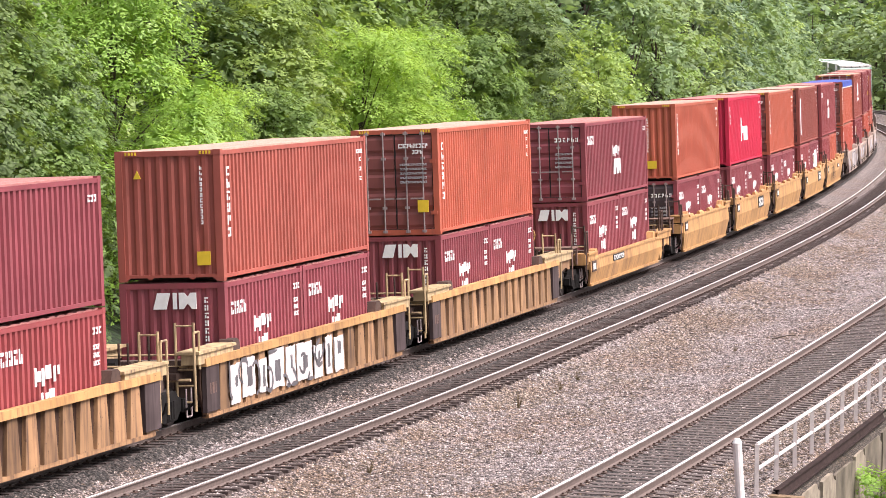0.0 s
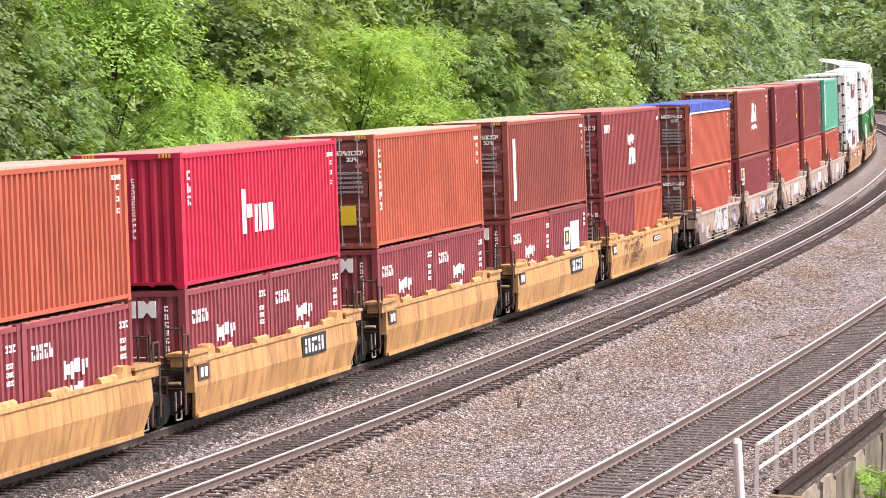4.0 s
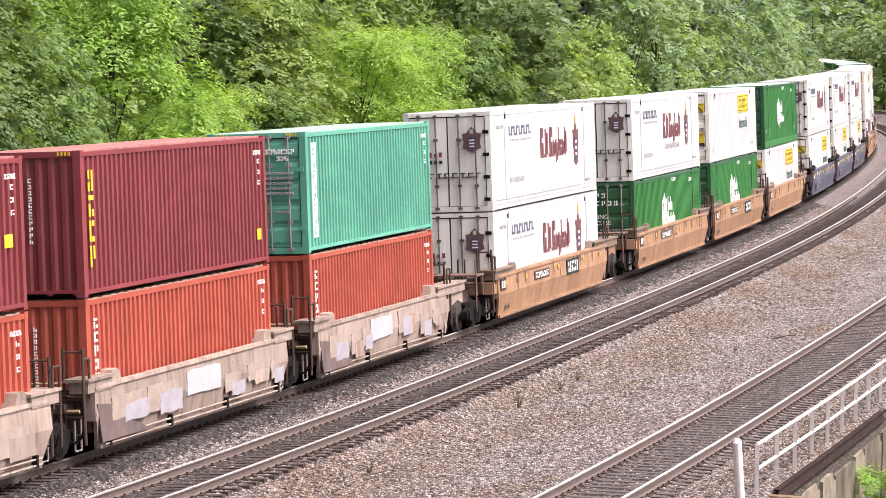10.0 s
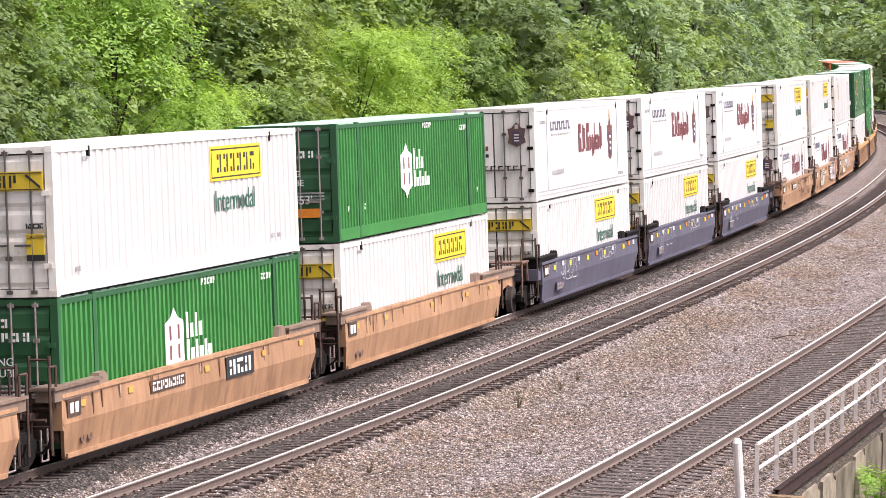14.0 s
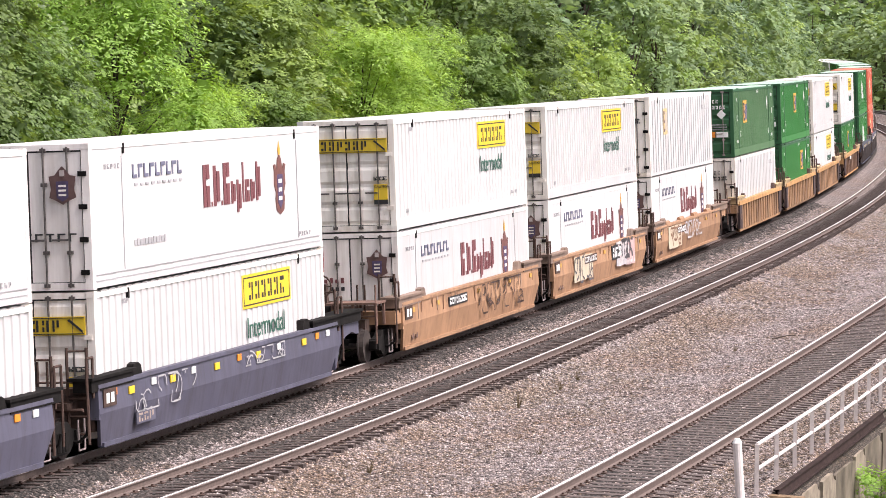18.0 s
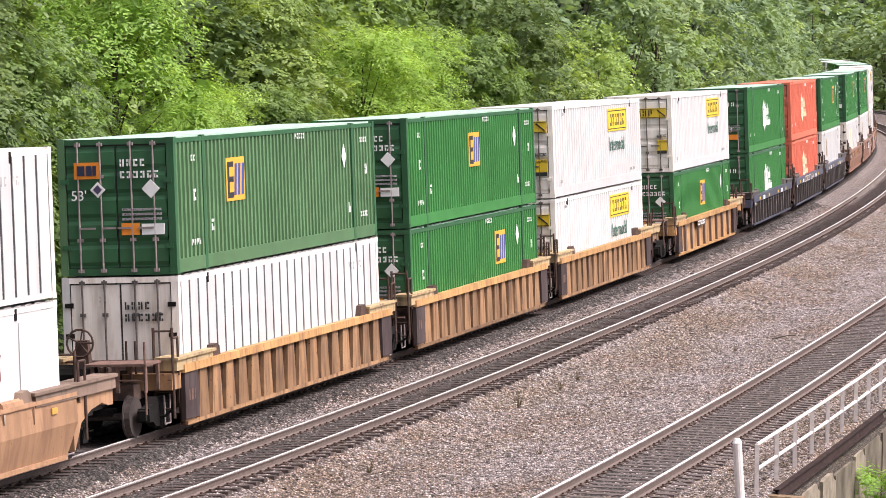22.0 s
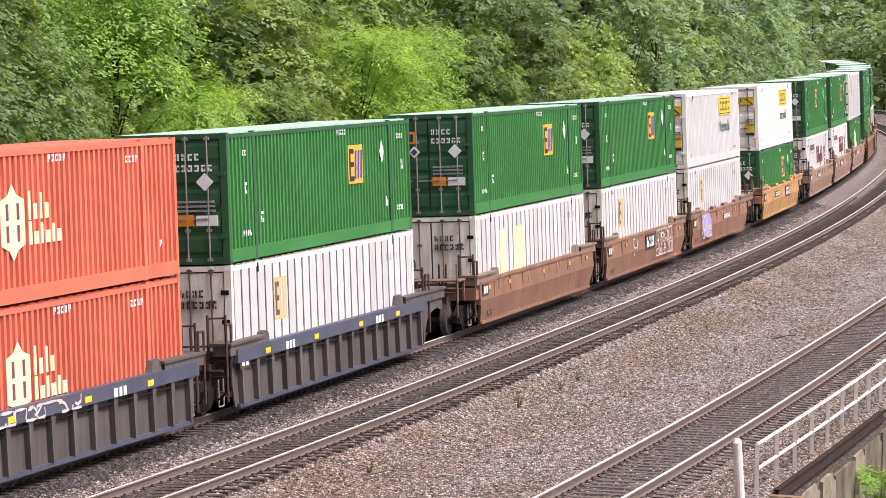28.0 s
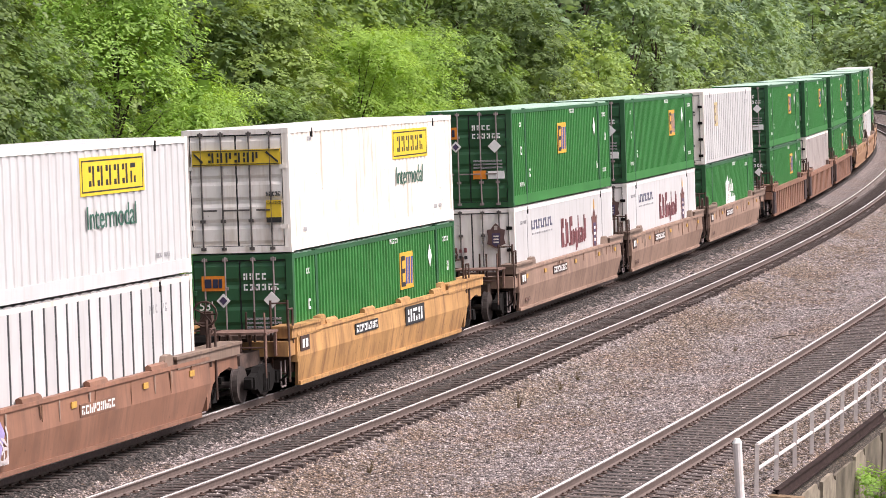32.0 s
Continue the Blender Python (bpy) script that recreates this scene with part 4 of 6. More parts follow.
        part("step", lambda: Shape().rod((1.2, e * (half + 0.1), 0.2), (1.2, e * (half + 0.45), 0.2), 0.02, 5).rod((1.2, e * (half + 0.1), 0.2), (1.2, e * (half + 0.1), 0.8), 0.02, 5).rod((1.2, e * (half + 0.45), 0.2), (1.2, e * (half + 0.45), 0.8), 0.02, 5), M["rod"], t, key=("stirrup", half, e))
    build_truck(t, -pitch / 2 + (0.9 if head else 0.0), "f")
    part("air_reservoir", lambda: Shape().rod((-1.05, -half - 0.75, 1.3), (-0.2, -half - 0.75, 1.3), 0.2, 10), M["steel_dark"], t, key=("res", half))
    if head:
        part("coupler", lambda: Shape().box(-0.16, 0.16, -pitch / 2 - 1.1, -pitch / 2 + 0.2, 0.62, 0.9).box(-0.26, 0.26, -pitch / 2 - 1.35, -pitch / 2 - 1.05, 0.58, 0.96, 0.04), M["steel_dark"], t, key=("cpl", pitch))
        part("brake_wheel", lambda: ring(Shape(), (-0.45, -half - 0.9, 1.95), 0.29, 0.024), M["car_yellow" if box40 else "rust"], t, key=("bw", half))
        part("brake_housing", lambda: Shape().box(-0.62, -0.28, -half - 0.86, -half - 0.62, 1.3, 2.0, 0.04), M["rust"], t, key=("bh", half))

        def stand():
            y = -half - 1.0
            sh = Shape().box(-0.15, 1.2, y - 0.55, y + 0.45, 1.5, 1.55)
            for x in (0.0, 0.55, 1.15):
                sh.box(x - 0.03, x + 0.03, y - 0.5, y - 0.42, 0.95, 1.5).box(x - 0.03, x + 0.03, y + 0.3, y + 0.38, 0.95, 1.5)
            return sh.rod((-0.1, y - 0.46, 1.2), (1.18, y - 0.46, 1.2), 0.022, 6).rod((1.16, y - 0.5, 2.0), (1.16, y - 0.5, 0.5), 0.024, 6)
        part("brake_platform", stand, M["brown_iron"], t, key=("stand", half))
        part("end_sill", lambda: Shape().box(0.35, 1.44, -half - 0.62, -half - 0.02, 0.92, 1.26).box(-1.44, -0.35, -half - 0.62, -half - 0.02, 0.92, 1.26), c, t, key=("esill", half))
    if rear_truck:
        build_truck(t, pitch / 2 - 0.9, "r")
        part("coupler", lambda: Shape().box(-0.16, 0.16, pitch / 2 - 0.2, pitch / 2 + 1.1, 0.62, 0.9).box(-0.26, 0.26, pitch / 2 + 1.05, pitch / 2 + 1.35, 0.58, 0.96, 0.04), M["steel_dark"], t, key=("cplr", pitch))
    if paint_name not in ("car_pink",):
        yb = -half + 0.22
        if style == "ribbed":
            for e in (-1, 1):
                a, b = sorted((e * (half - 0.06), e * (half - 0.98)))
                part("end_board", lambda: Shape().box(1.40, 1.502, a, b, 0.24, 1.22), M["end_board"], t, key=("eb", half, e))
            part("number_mark", lambda: Shape().box(1.503, 1.506, -half + 0.3, -half + 0.38, 0.62, 0.86).box(1.503, 1.506, -half + 0.46, -half + 0.6, 0.62, 0.86).box(1.503, 1.506, -half + 0.68, -half + 0.74, 0.62, 0.86), M["old_mark"], t, key=("ebm", half))
        else:
            part("number_board", lambda: Shape().box(1.494, 1.512, yb, yb + 0.75, z1 - 0.45, z1 - 0.1), M["rust"], t, key=("nb", half, style, z1))
            part("number_mark", lambda: Shape().box(1.514, 1.518, yb + 0.14, yb + 0.32, z1 - 0.38, z1 - 0.18).box(1.514, 1.518, yb + 0.42, yb + 0.6, z1 - 0.38, z1 - 0.18), M["white"], t, key=("nbm", half, z1))
    return t


def plate_marks(t, y0, y1, z0, z1, n, back="black", front="white", name="emblem"):
    """A dark plate on the side of a car with light bars on it."""
    part("plate", Shape().box(1.495, 1.516, y0, y1, z0, z1), M[back], t)
    sh = Shape()
    w = (y1 - y0) / (n + 0.6)
    for i in range(n):
        letter_bars(sh, [1.517, 1.521, y0 + w * (0.35 + i), y0 + w * (1.28 + i), z0 + (z1 - z0) * 0.16, z1 - (z1 - z0) * 0.16], "side")
    part(name, sh, M[front], t)["kind"] = "stuff"


def spray(t, y0, y1, z0, z1, seed, material, strokes=9, wide=0.07, x=1.518):
    """Scrawled ribbons of spray paint on the side of a car."""
    rng = random.Random(seed)
    sh = Shape()
    for s in range(strokes):
        y = y0 + (y1 - y0) * (s + rng.random()) / strokes
        z = rng.uniform(z0, z1)
        g = rng.uniform(0, 6.28)
        turn = rng.choice((-1, 1)) * rng.uniform(0.25, 0.7)
        pts = []
        for i in range(9):
            pts.append((min(max(y, y0), y1), min(max(z, z0), z1), g))
            y += 0.16 * math.cos(g)
            z += 0.16 * math.sin(g)
            g += turn * rng.uniform(0.4, 1.5)
        n = len(sh.v)
        for q, (yy, zz, gg) in enumerate(pts):
            w = wide * rng.uniform(0.7, 1.2)
            sh.v += [(x, yy - math.sin(gg) * w, zz + math.cos(gg) * w), (x, yy + math.sin(gg) * w, zz - math.cos(gg) * w)]
        sh.f += [(n + 2 * i, n + 2 * i + 1, n + 2 * i + 3, n + 2 * i + 2) for i in range(8)]
    part("graffiti", sh, M[material], t, "scrawled spray paint")["kind"] = "stuff"


def blob(y0, y1, z0, z1, x, rng, n=5):
    """A patch with a wavering outline."""
    sh = Shape()
    pts = []
    for (ya, za), (yb, zb) in (((y0, z0), (y1, z0)), ((y1, z0), (y1, z1)), ((y1, z1), (y0, z1)), ((y0, z1), (y0, z0))):
        for i in range(n):
            f = i / n
            pts.append((ya + (yb - ya) * f + rng.uniform(-0.025, 0.025), za + (zb - za) * f + rng.uniform(-0.02, 0.02)))
    return sh.prism(pts, "x", x - 0.02, x)


def patches(t, half, seed, x=1.506):
    """Blocks of paint rolled over old graffiti."""
    rng = random.Random(seed)
    y = -half + 0.9
    big = False
    while y < half - 1.0:
        w = rng.uniform(0.5, 1.9)
        m = rng.choice(("patch_cream", "patch_cream", "patch_orange", "patch_lilac", "patch_cream"))
        a = rng.uniform(0.5, 0.7)
        b = a + rng.uniform(0.3, 0.6)
        if not big and y > -half * 0.35:
            big, m, w, a, b = True, "patch_white", rng.uniform(1.8, 2.8), 0.72, 1.24
        if m == "patch_orange":
            w = rng.uniform(0.3, 0.6)
        y2 = min(y + w, half - 0.35)
        part("paint_patch", blob(y, y2, a, b, x, rng), M[m], t)
        if m == "patch_cream":
            part("paint_patch", blob(y + w * 0.4, y2 + 0.3, a - 0.1, b - 0.2, x + 0.004, rng), M["patch_lilac" if rng.random() < 0.4 else "car_pink"], t)
        y += w + rng.uniform(0.1, 0.7)


def streaks(t, seed, x=1.508):
    """Rust and washed-out paint running down from the top chord."""
    rng = random.Random(seed)
    for m, n in (("stain", 9), ("patch_cream", 6)):
        sh = Shape()
        for _ in range(n):
            y, w = rng.uniform(-7.8, 7.6), rng.uniform(0.02, 0.09)
            lo = rng.uniform(0.9, 1.2)
            sh.prism([(y, 1.34), (y + w, 1.34), (y + w * 0.7, lo), (y + w * 0.3, lo - 0.05)], "x", x - 0.012, x)
        part("streak", sh, M[m], t)["kind"] = "stuff"


def car_words(t, word, y, z, size, material):
    ob = text_on_side(t, "dom53", word, y, z, size, material)
    ob.matrix_local = Matrix.Translation((1.46, y, z)) @ Matrix.Rotation(-0.21, 4, "Y") @ Matrix(((0, 0, 1, 0), (1, 0, 0, 0), (0, 1, 0, 0), (0, 0, 0, 1)))


M["brown_iron"] = plain("red_brown_platform_iron", (0.15, 0.085, 0.065), 0.85, 0, 0.4, 6)
M["amber"] = plain("dirty_amber_decal", (0.50, 0.29, 0.06), 0.6, 0, 0.2, 9)
M["ochre"] = plain("faded_ochre_decal", (0.52, 0.41, 0.19), 0.6, 0, 0.15, 5)
M["old_mark"] = plain("worn_dark_lettering", (0.11, 0.06, 0.045), 0.7, 0, 0.4, 9)
M["slate_letter"] = plain("slate_blue_lettering", (0.13, 0.13, 0.19), 0.6, 0, 0.15, 8)
M["graf_cream"] = plain("cream_spray_paint", (0.50, 0.42, 0.31), 0.7, 0, 0.12, 3)
M["graf_pink"] = plain("pinkish_spray_paint", (0.48, 0.33, 0.32), 0.7, 0, 0.15, 3)
M["gear"] = plain("grimy_brown_ironwork", (0.05, 0.032, 0.026), 0.9, 0, 0.5, 9)
M["stain"] = plain("rust_stain", (0.19, 0.095, 0.055), 0.8, 0, 0.3, 4)
M["yellow_dull"] = plain("amber_decal", (0.68, 0.36, 0.04), 0.5, 0, 0.08, 6)
M["car_soot"] = paint("sooty_brown_grey_steel", (0.082, 0.066, 0.062), (0.035, 0.028, 0.025), 0.8, 0.75, 0.25)
# panel behind the ribs: rust plus the ribs' shade, both in the colour
M["rust_gap_shade"] = paint("shaded_rusted_steel", (0.034, 0.013, 0.006), (0.012, 0.007, 0.005), 0.8, 0.95, 0.3)
M["soot_mauve"] = paint("sooty_mauve_car_paint", (0.135, 0.092, 0.085), (0.06, 0.042, 0.038), 0.7, 0.75, 0.25)
M["end_board"] = paint("sooty_purple_brown_steel", (0.062, 0.042, 0.042), (0.025, 0.018, 0.017), 0.8, 0.8, 0.3)
M["car_cream"] = paint("bleached_yellow_steel", (0.43, 0.31, 0.165), (0.10, 0.055, 0.04), 1.0, 0.7, 0.12)
M["tread"] = paint("scuffed_grey_brown_tread", (0.20, 0.135, 0.10), (0.09, 0.06, 0.05), 0.7, 0.7, 0.2)
M["patch_white"] = plain("rolled_white_paint", (0.44, 0.415, 0.43), 0.7, 0, 0.12, 3)
M["patch_lilac"] = plain("rolled_pale_lilac_paint", (0.335, 0.305, 0.335), 0.7, 0, 0.15, 3)
M["patch_cream"] = plain("rolled_beige_paint", (0.325, 0.255, 0.21), 0.7, 0, 0.2, 3)
M["patch_orange"] = plain("orange_primer", (0.33, 0.20, 0.125), 0.7, 0, 0.2, 3)
M["crest_brown"] = plain("brown_crest_print", (0.15, 0.06, 0.05), 0.6, 0, 0.35, 9)
M["crest_navy"] = plain("navy_crest_print", (0.07, 0.05, 0.11), 0.6, 0, 0.3, 9)
M["crest_dark"] = plain("dark_crest_print", (0.12, 0.065, 0.06), 0.6, 0, 0.2, 6)
M["seam"] = plain("dark_seam", (0.03, 0.03, 0.033), 0.8, 0, 0.3, 5)
TRAIN = []     # (thing, middle s, height, half wheelbase)


def put(t, s, z, half):
    TRAIN.append((t, s, z, half))
    return t


# ---- decorated boxes ----
def blocks(t, kind, name, y, z, widths, h, material, gap=0.06):
    for w in widths:
        on_side(t, kind, name, y, y + w, z, z + h, material)
        y += w + gap


def three_shapes(axis, u, z, w, h, a, b):
    """A bold emblem of a slanted block, a bar and a notched block."""
    sh = Shape()
    for pts in ([(0, 0), (0.3, 0), (0.4, 1), (0.1, 1)], [(0.46, 0), (0.55, 0), (0.55, 1), (0.46, 1)], [(0.6, 0), (0.7, 0), (0.8, 0.35), (0.9, 0), (1.0, 0), (1.0, 1), (0.87, 1), (0.8, 0.75), (0.73, 1), (0.6, 1)]):
        sh.prism([(u + p * w, z + q * h) for p, q in pts], axis, a, b)
    return sh


def maroon_dry(kind, height, colour, end, label, marks="emblem"):
    t = build_box(kind, height, colour, end, label, "roof_red")
    L = KINDS[kind][0]
    if marks == "emblem":
        blocks(t, kind, "lettering", -L / 2 + 0.45, height - 0.75, (0.2, 0.12, 0.2, 0.2, 0.2), 0.28, "white", 0.05)
        yy = -0.9 if L < 8 else -0.95
        for a, w, z2, h in ((0.0, 0.1, 1.0, 0.36), (0.12, 0.2, 0.92, 0.2), (0.36, 0.14, 1.02, 0.34), (0.56, 0.3, 0.9, 0.26), (0.98, 0.12, 0.98, 0.3), (1.2, 0.1, 0.86, 0.18), (0.3, 0.1, 1.42, 0.28), (0.52, 0.16, 1.4, 0.24), (0.72, 0.28, 1.44, 0.34)):
            on_side(t, kind, "emblem", yy + a, yy + a + w, height - z2 - 0.25, height - z2 - 0.25 + h, "white")
        if L < 8:
            part("emblem", three_shapes("x", yy + 0.2, 0.35, 1.3, 0.42, 1.21, 1.223), M["white"], t)
            for r in range(3):
                on_side(t, kind, "number_mark", L / 2 - 0.75, L / 2 - 0.4, height - 0.8 - r * 0.16, height - 0.7 - r * 0.16, "white")
        blocks(t, kind, "number_mark", L / 2 - 0.75, height - 0.5, (0.14, 0.14, 0.14), 0.14, "white", 0.04)
    if end == "blank":
        yo = -L / 2 + 0.0
        sh = three_shapes("y", -0.44, height - 0.58, 1.0, 0.36, yo - 0.012, yo + 0.02)
        part("emblem", sh, M["white"], t)
        for i in range(7):
            on_end(t, kind, "number_mark", 0.74, 0.84, height - 0.45 - i * 0.17, height - 0.33 - i * 0.17, "white")
    else:
        for i in range(6):
            on_end(t, kind, "number_mark", 0.2 + i * 0.14, 0.3 + i * 0.14, height - 0.62, height - 0.48, "white", 0.05)
        for r in range(4):
            on_end(t, kind, "number_mark", 0.2, 0.8, height - 1.05 - r * 0.14, height - 0.98 - r * 0.14, "grey_letter", 0.05)
    return t


def vertical_marks(t, kind, height, n=6, material="white"):
    L = KINDS[kind][0]
    for i in range(n):
        on_side(t, kind, "lettering", -L / 2 + 0.42, -L / 2 + 0.68, height - 0.6 - i * 0.27, height - 0.4 - i * 0.27, material)


def text_on_side(t, kind, word, y, z, size, material):
    """A word in raised paint on the near side, reading along the train."""
    cu = bpy.data.curves.new("word", "FONT")
    cu.body, cu.size, cu.extrude, cu.resolution_u = word, size, 0.004, 4
    tmp = bpy.data.objects.new("word", cu)
    scene.collection.objects.link(tmp)
    key = ("word", word, size, material)
    if key not in CACHE:
        me = bpy.data.meshes.new_from_object(tmp)
        me.materials.clear()
        me.materials.append(M[material])
        CACHE[key] = me
    bpy.data.objects.remove(tmp)
    ob = new("lettering", CACHE[key])
    ob.parent = t
    ob.matrix_local = Matrix.Translation((KINDS[kind][1] / 2 + 0.006, y, z)) @ Matrix(((0, 0, 1, 0), (1, 0, 0, 0), (0, 1, 0, 0), (0, 0, 0, 1)))
    return ob


def text_on_end(t, kind, word, x, z, size, material, proud=0.03):
    cu = bpy.data.curves.new("word", "FONT")
    cu.body, cu.size, cu.extrude, cu.resolution_u = word, size, 0.004, 4
    tmp = bpy.data.objects.new("word", cu)
    scene.collection.objects.link(tmp)
    key = ("word", word, size, material)
    if key not in CACHE:
        me = bpy.data.meshes.new_from_object(tmp)
        me.materials.clear()
        me.materials.append(M[material])
        CACHE[key] = me
    bpy.data.objects.remove(tmp)
    ob = new("lettering", CACHE[key])
    ob.parent = t
    ob.matrix_local = Matrix.Translation((x, -KINDS[kind][0] / 2 - proud, z)) @ Matrix(((1, 0, 0, 0), (0, 0, -1, 0), (0, 1, 0, 0), (0, 0, 0, 1)))
    return ob


HC, STD = 2.896, 2.591


def white_yellow(height=HC, colour="boxwhite"):
    """White fine-ribbed box with a yellow panel near its rear end."""
    k = "fine53"
    t = build_box(k, height, colour, "door", "white ribbed 53-foot container with a yellow panel", "boxwhite", "door_white")
    on_side(t, k, "panel", 1.6, 5.3, 1.86, 2.62, "yellow")
    for i in range(6):
        on_side(t, k, "lettering", 2.05 + i * 0.48, 2.44 + i * 0.48, 2.04, 2.44, "black", 0.006)
    for a, b, c, d in ((1.68, 5.22, 2.53, 2.56), (1.68, 5.22, 1.92, 1.95), (1.68, 1.72, 1.92, 2.56), (5.18, 5.22, 1.92, 2.56)):
        on_side(t, k, "border", a, b, c, d, "black", 0.006)
    ob = text_on_side(t, k, "Intermodal", 1.85, 1.2, 0.66, "dkgreen_letter")
    for yy, zz in ((-7.0, 0.42), (5.9, 0.42), (6.4, 0.42), (-6.4, 2.55)):
        on_side(t, k, "number_mark", yy, yy + 0.32, zz, zz + 0.1, "grey_letter")
    on_end(t, k, "panel", -1.05, 1.1, 2.05, 2.42, "yellow", 0.03)
    for i in range(6):
        on_end(t, k, "lettering", -0.66 + i * 0.215, -0.49 + i * 0.215, 2.12, 2.35, "black", 0.045)
    for a, b, c, d in ((-1.03, 1.08, 2.385, 2.4), (-1.03, 1.08, 2.07, 2.085)):
        on_end(t, k, "border", a, b, c, d, "black", 0.045)
    part("swoosh", lambda: Shape().prism([(-0.78, 2.16), (-1.0, 2.36), (-1.0, 2.31), (-0.8, 2.1)], "y", -8.125, -8.1), M["black"], t, key="swoosh_end2")
    part("swoosh", lambda: Shape().prism([(0.78, 2.37), (1.05, 2.14), (1.05, 2.09), (0.74, 2.34)], "y", -8.125, -8.1), M["black"], t, key="swoosh_end")
    on_end(t, k, "panel", 0.72, 1.08, 0.82, 1.22, "yellow", 0.03)
    on_end(t, k, "panel", 0.72, 1.08, 0.7, 0.82, "black", 0.03)
    on_end(t, k, "number_mark", 0.72, 1.08, 1.32, 1.42, "black", 0.03)
    text_on_end(t, k, "CAUTION", 0.735, 1.13, 0.09, "black", 0.04)
    return t


def reefer(height=HC, tagline=False):
    k = "smooth53"
    t = build_box(k, height, "boxwhite", "flat", "smooth white 53-foot refrigerated container with wine-red emblem", "boxwhite", "reefer_door")
    y = -0.9
    for w, h, drop, which in ((0.46, 0.92, 0, "tall"), (0.08, 0.1, 0, ""), (0.46, 0.88, 0, "low"), (0.08, 0.1, 0, ""), (0.46, 0.92, 0, "tall"), (0.33, 0.5, 0, "low"), (0.33, 0.72, 0.2, "low"), (0.11, 0.9, 0, ""), (0.33, 0.5, 0, "tall"), (0.33, 0.5, 0, "low"), (0.34, 0.88, 0, "low")):
        if which:
            motif_row(t, k, "side", [(y, y + w, 1.32 - drop, 1.32 - drop + h, which)], "wine_letter", 0.003)
        else:
            on_side(t, k, "emblem", y, y + w, 1.32, 1.32 + h, "wine_letter")
        y += w + 0.085
    part("crest", lambda: Shape().prism([(4.75, 0.92), (5.04, 1.02), (5.12, 1.3), (5.06, 1.42), (5.2, 1.62), (5.16, 1.92), (5.24, 2.06), (5.08, 2.1), (4.97, 1.98), (4.9, 2.2), (4.75, 2.32), (4.6, 2.2), (4.53, 1.98), (4.42, 2.1), (4.26, 2.06), (4.34, 1.92), (4.3, 1.62), (4.44, 1.42), (4.38, 1.3), (4.46, 1.02)], "x", 1.292, 1.299), M["crest_brown"], t, key="crest_side")
    part("crest_field", lambda: Shape().prism([(4.75, 1.05), (4.94, 1.2), (4.97, 1.85), (4.53, 1.85), (4.56, 1.2)], "x", 1.298, 1.304), M["crest_navy"], t, key="crest_shield")
    for z in (1.25, 1.45, 1.65):
        on_side(t, k, "crest_bar", 4.62, 4.88, z, z + 0.09, "boxcream", 0.012)
    part("crest_crown", lambda: Shape().prism([(4.68, 2.3), (4.82, 2.3), (4.84, 2.42), (4.75, 2.62), (4.66, 2.42)], "x", 1.292, 1.3), M["yellow_dull"], t, key="crest_crown")
    for z in (0.15, 0.27):
        on_side(t, k, "rail_line", -7.9, 7.9, z, z + 0.018, "grey_letter")
    on_side(t, k, "rail_line", -6.16, -6.14, 0.3, HC - 0.3, "grey_letter")
    on_side(t, k, "rail_line", 6.14, 6.16, 0.3, HC - 0.3, "grey_letter")
    if tagline:
        text_on_side(t, k, "GLOBAL TRANSPORTATION", -0.6, 0.92, 0.27, "grey_letter")
    for i in range(12):
        on_side(t, k, "mark", -5.5 + i * 0.17, -5.38 + i * 0.17, 0.74, 0.86 + 0.02 * (i % 2), "grey_letter")
    for i in range(9):
        on_side(t, k, "mark", -5.5 + i * 0.36, -5.5 + i * 0.36 + 0.08, 2.12, 2.4, "slate_letter")
        on_side(t, k, "mark", -5.5 + i * 0.36, -5.5 + i * 0.36 + 0.27, 2.32 if i % 2 else 2.12, 2.4 if i % 2 else 2.19, "slate_letter")
        on_side(t, k, "mark_line", -5.4 + i * 0.36, -5.2 + i * 0.36, 1.96, 2.01, "grey_letter")
    for i in range(5):
        on_side(t, k, "number_mark", -7.2 + i * 0.2, -7.07 + i * 0.2, 2.35, 2.45, "grey_letter")
        on_side(t, k, "number_mark", 6.2 + i * 0.2, 6.33 + i * 0.2, 0.35, 0.45, "grey_letter")
    part("crest", lambda: Shape().prism([(0.74, 1.70), (0.88, 1.78), (1.02, 1.84), (0.98, 2.0), (1.02, 2.26), (0.9, 2.28), (0.82, 2.38), (0.74, 2.46), (0.66, 2.38), (0.58, 2.28), (0.46, 2.26), (0.5, 2.0), (0.46, 1.84), (0.6, 1.78)], "y", -8.12, -8.1), M["crest_dark"], t, key="crest_end")
    part("crest_field", lambda: Shape().prism([(0.74, 1.76), (0.86, 1.84), (0.87, 2.16), (0.61, 2.16), (0.62, 1.84)], "y", -8.128, -8.115), M["crest_navy"], t, key="crest_shield_end")
    for z in (1.87, 1.96, 2.05):
        on_end(t, k, "crest_bar", 0.66, 0.82, z, z + 0.04, "boxcream", 0.052)
    on_end(t, k, "crest_helm", 0.69, 0.79, 2.26, 2.38, "post_paint", 0.052)
    on_end(t, k, "poster", -1.05, -0.7, 1.9, 2.45, "poster_red", 0.03)
    for i, w in enumerate(("TRAIN", "DRIVE", "TEAM")):
        text_on_end(t, k, w, -1.03, 2.29 - i * 0.15, 0.125, "white", 0.045)
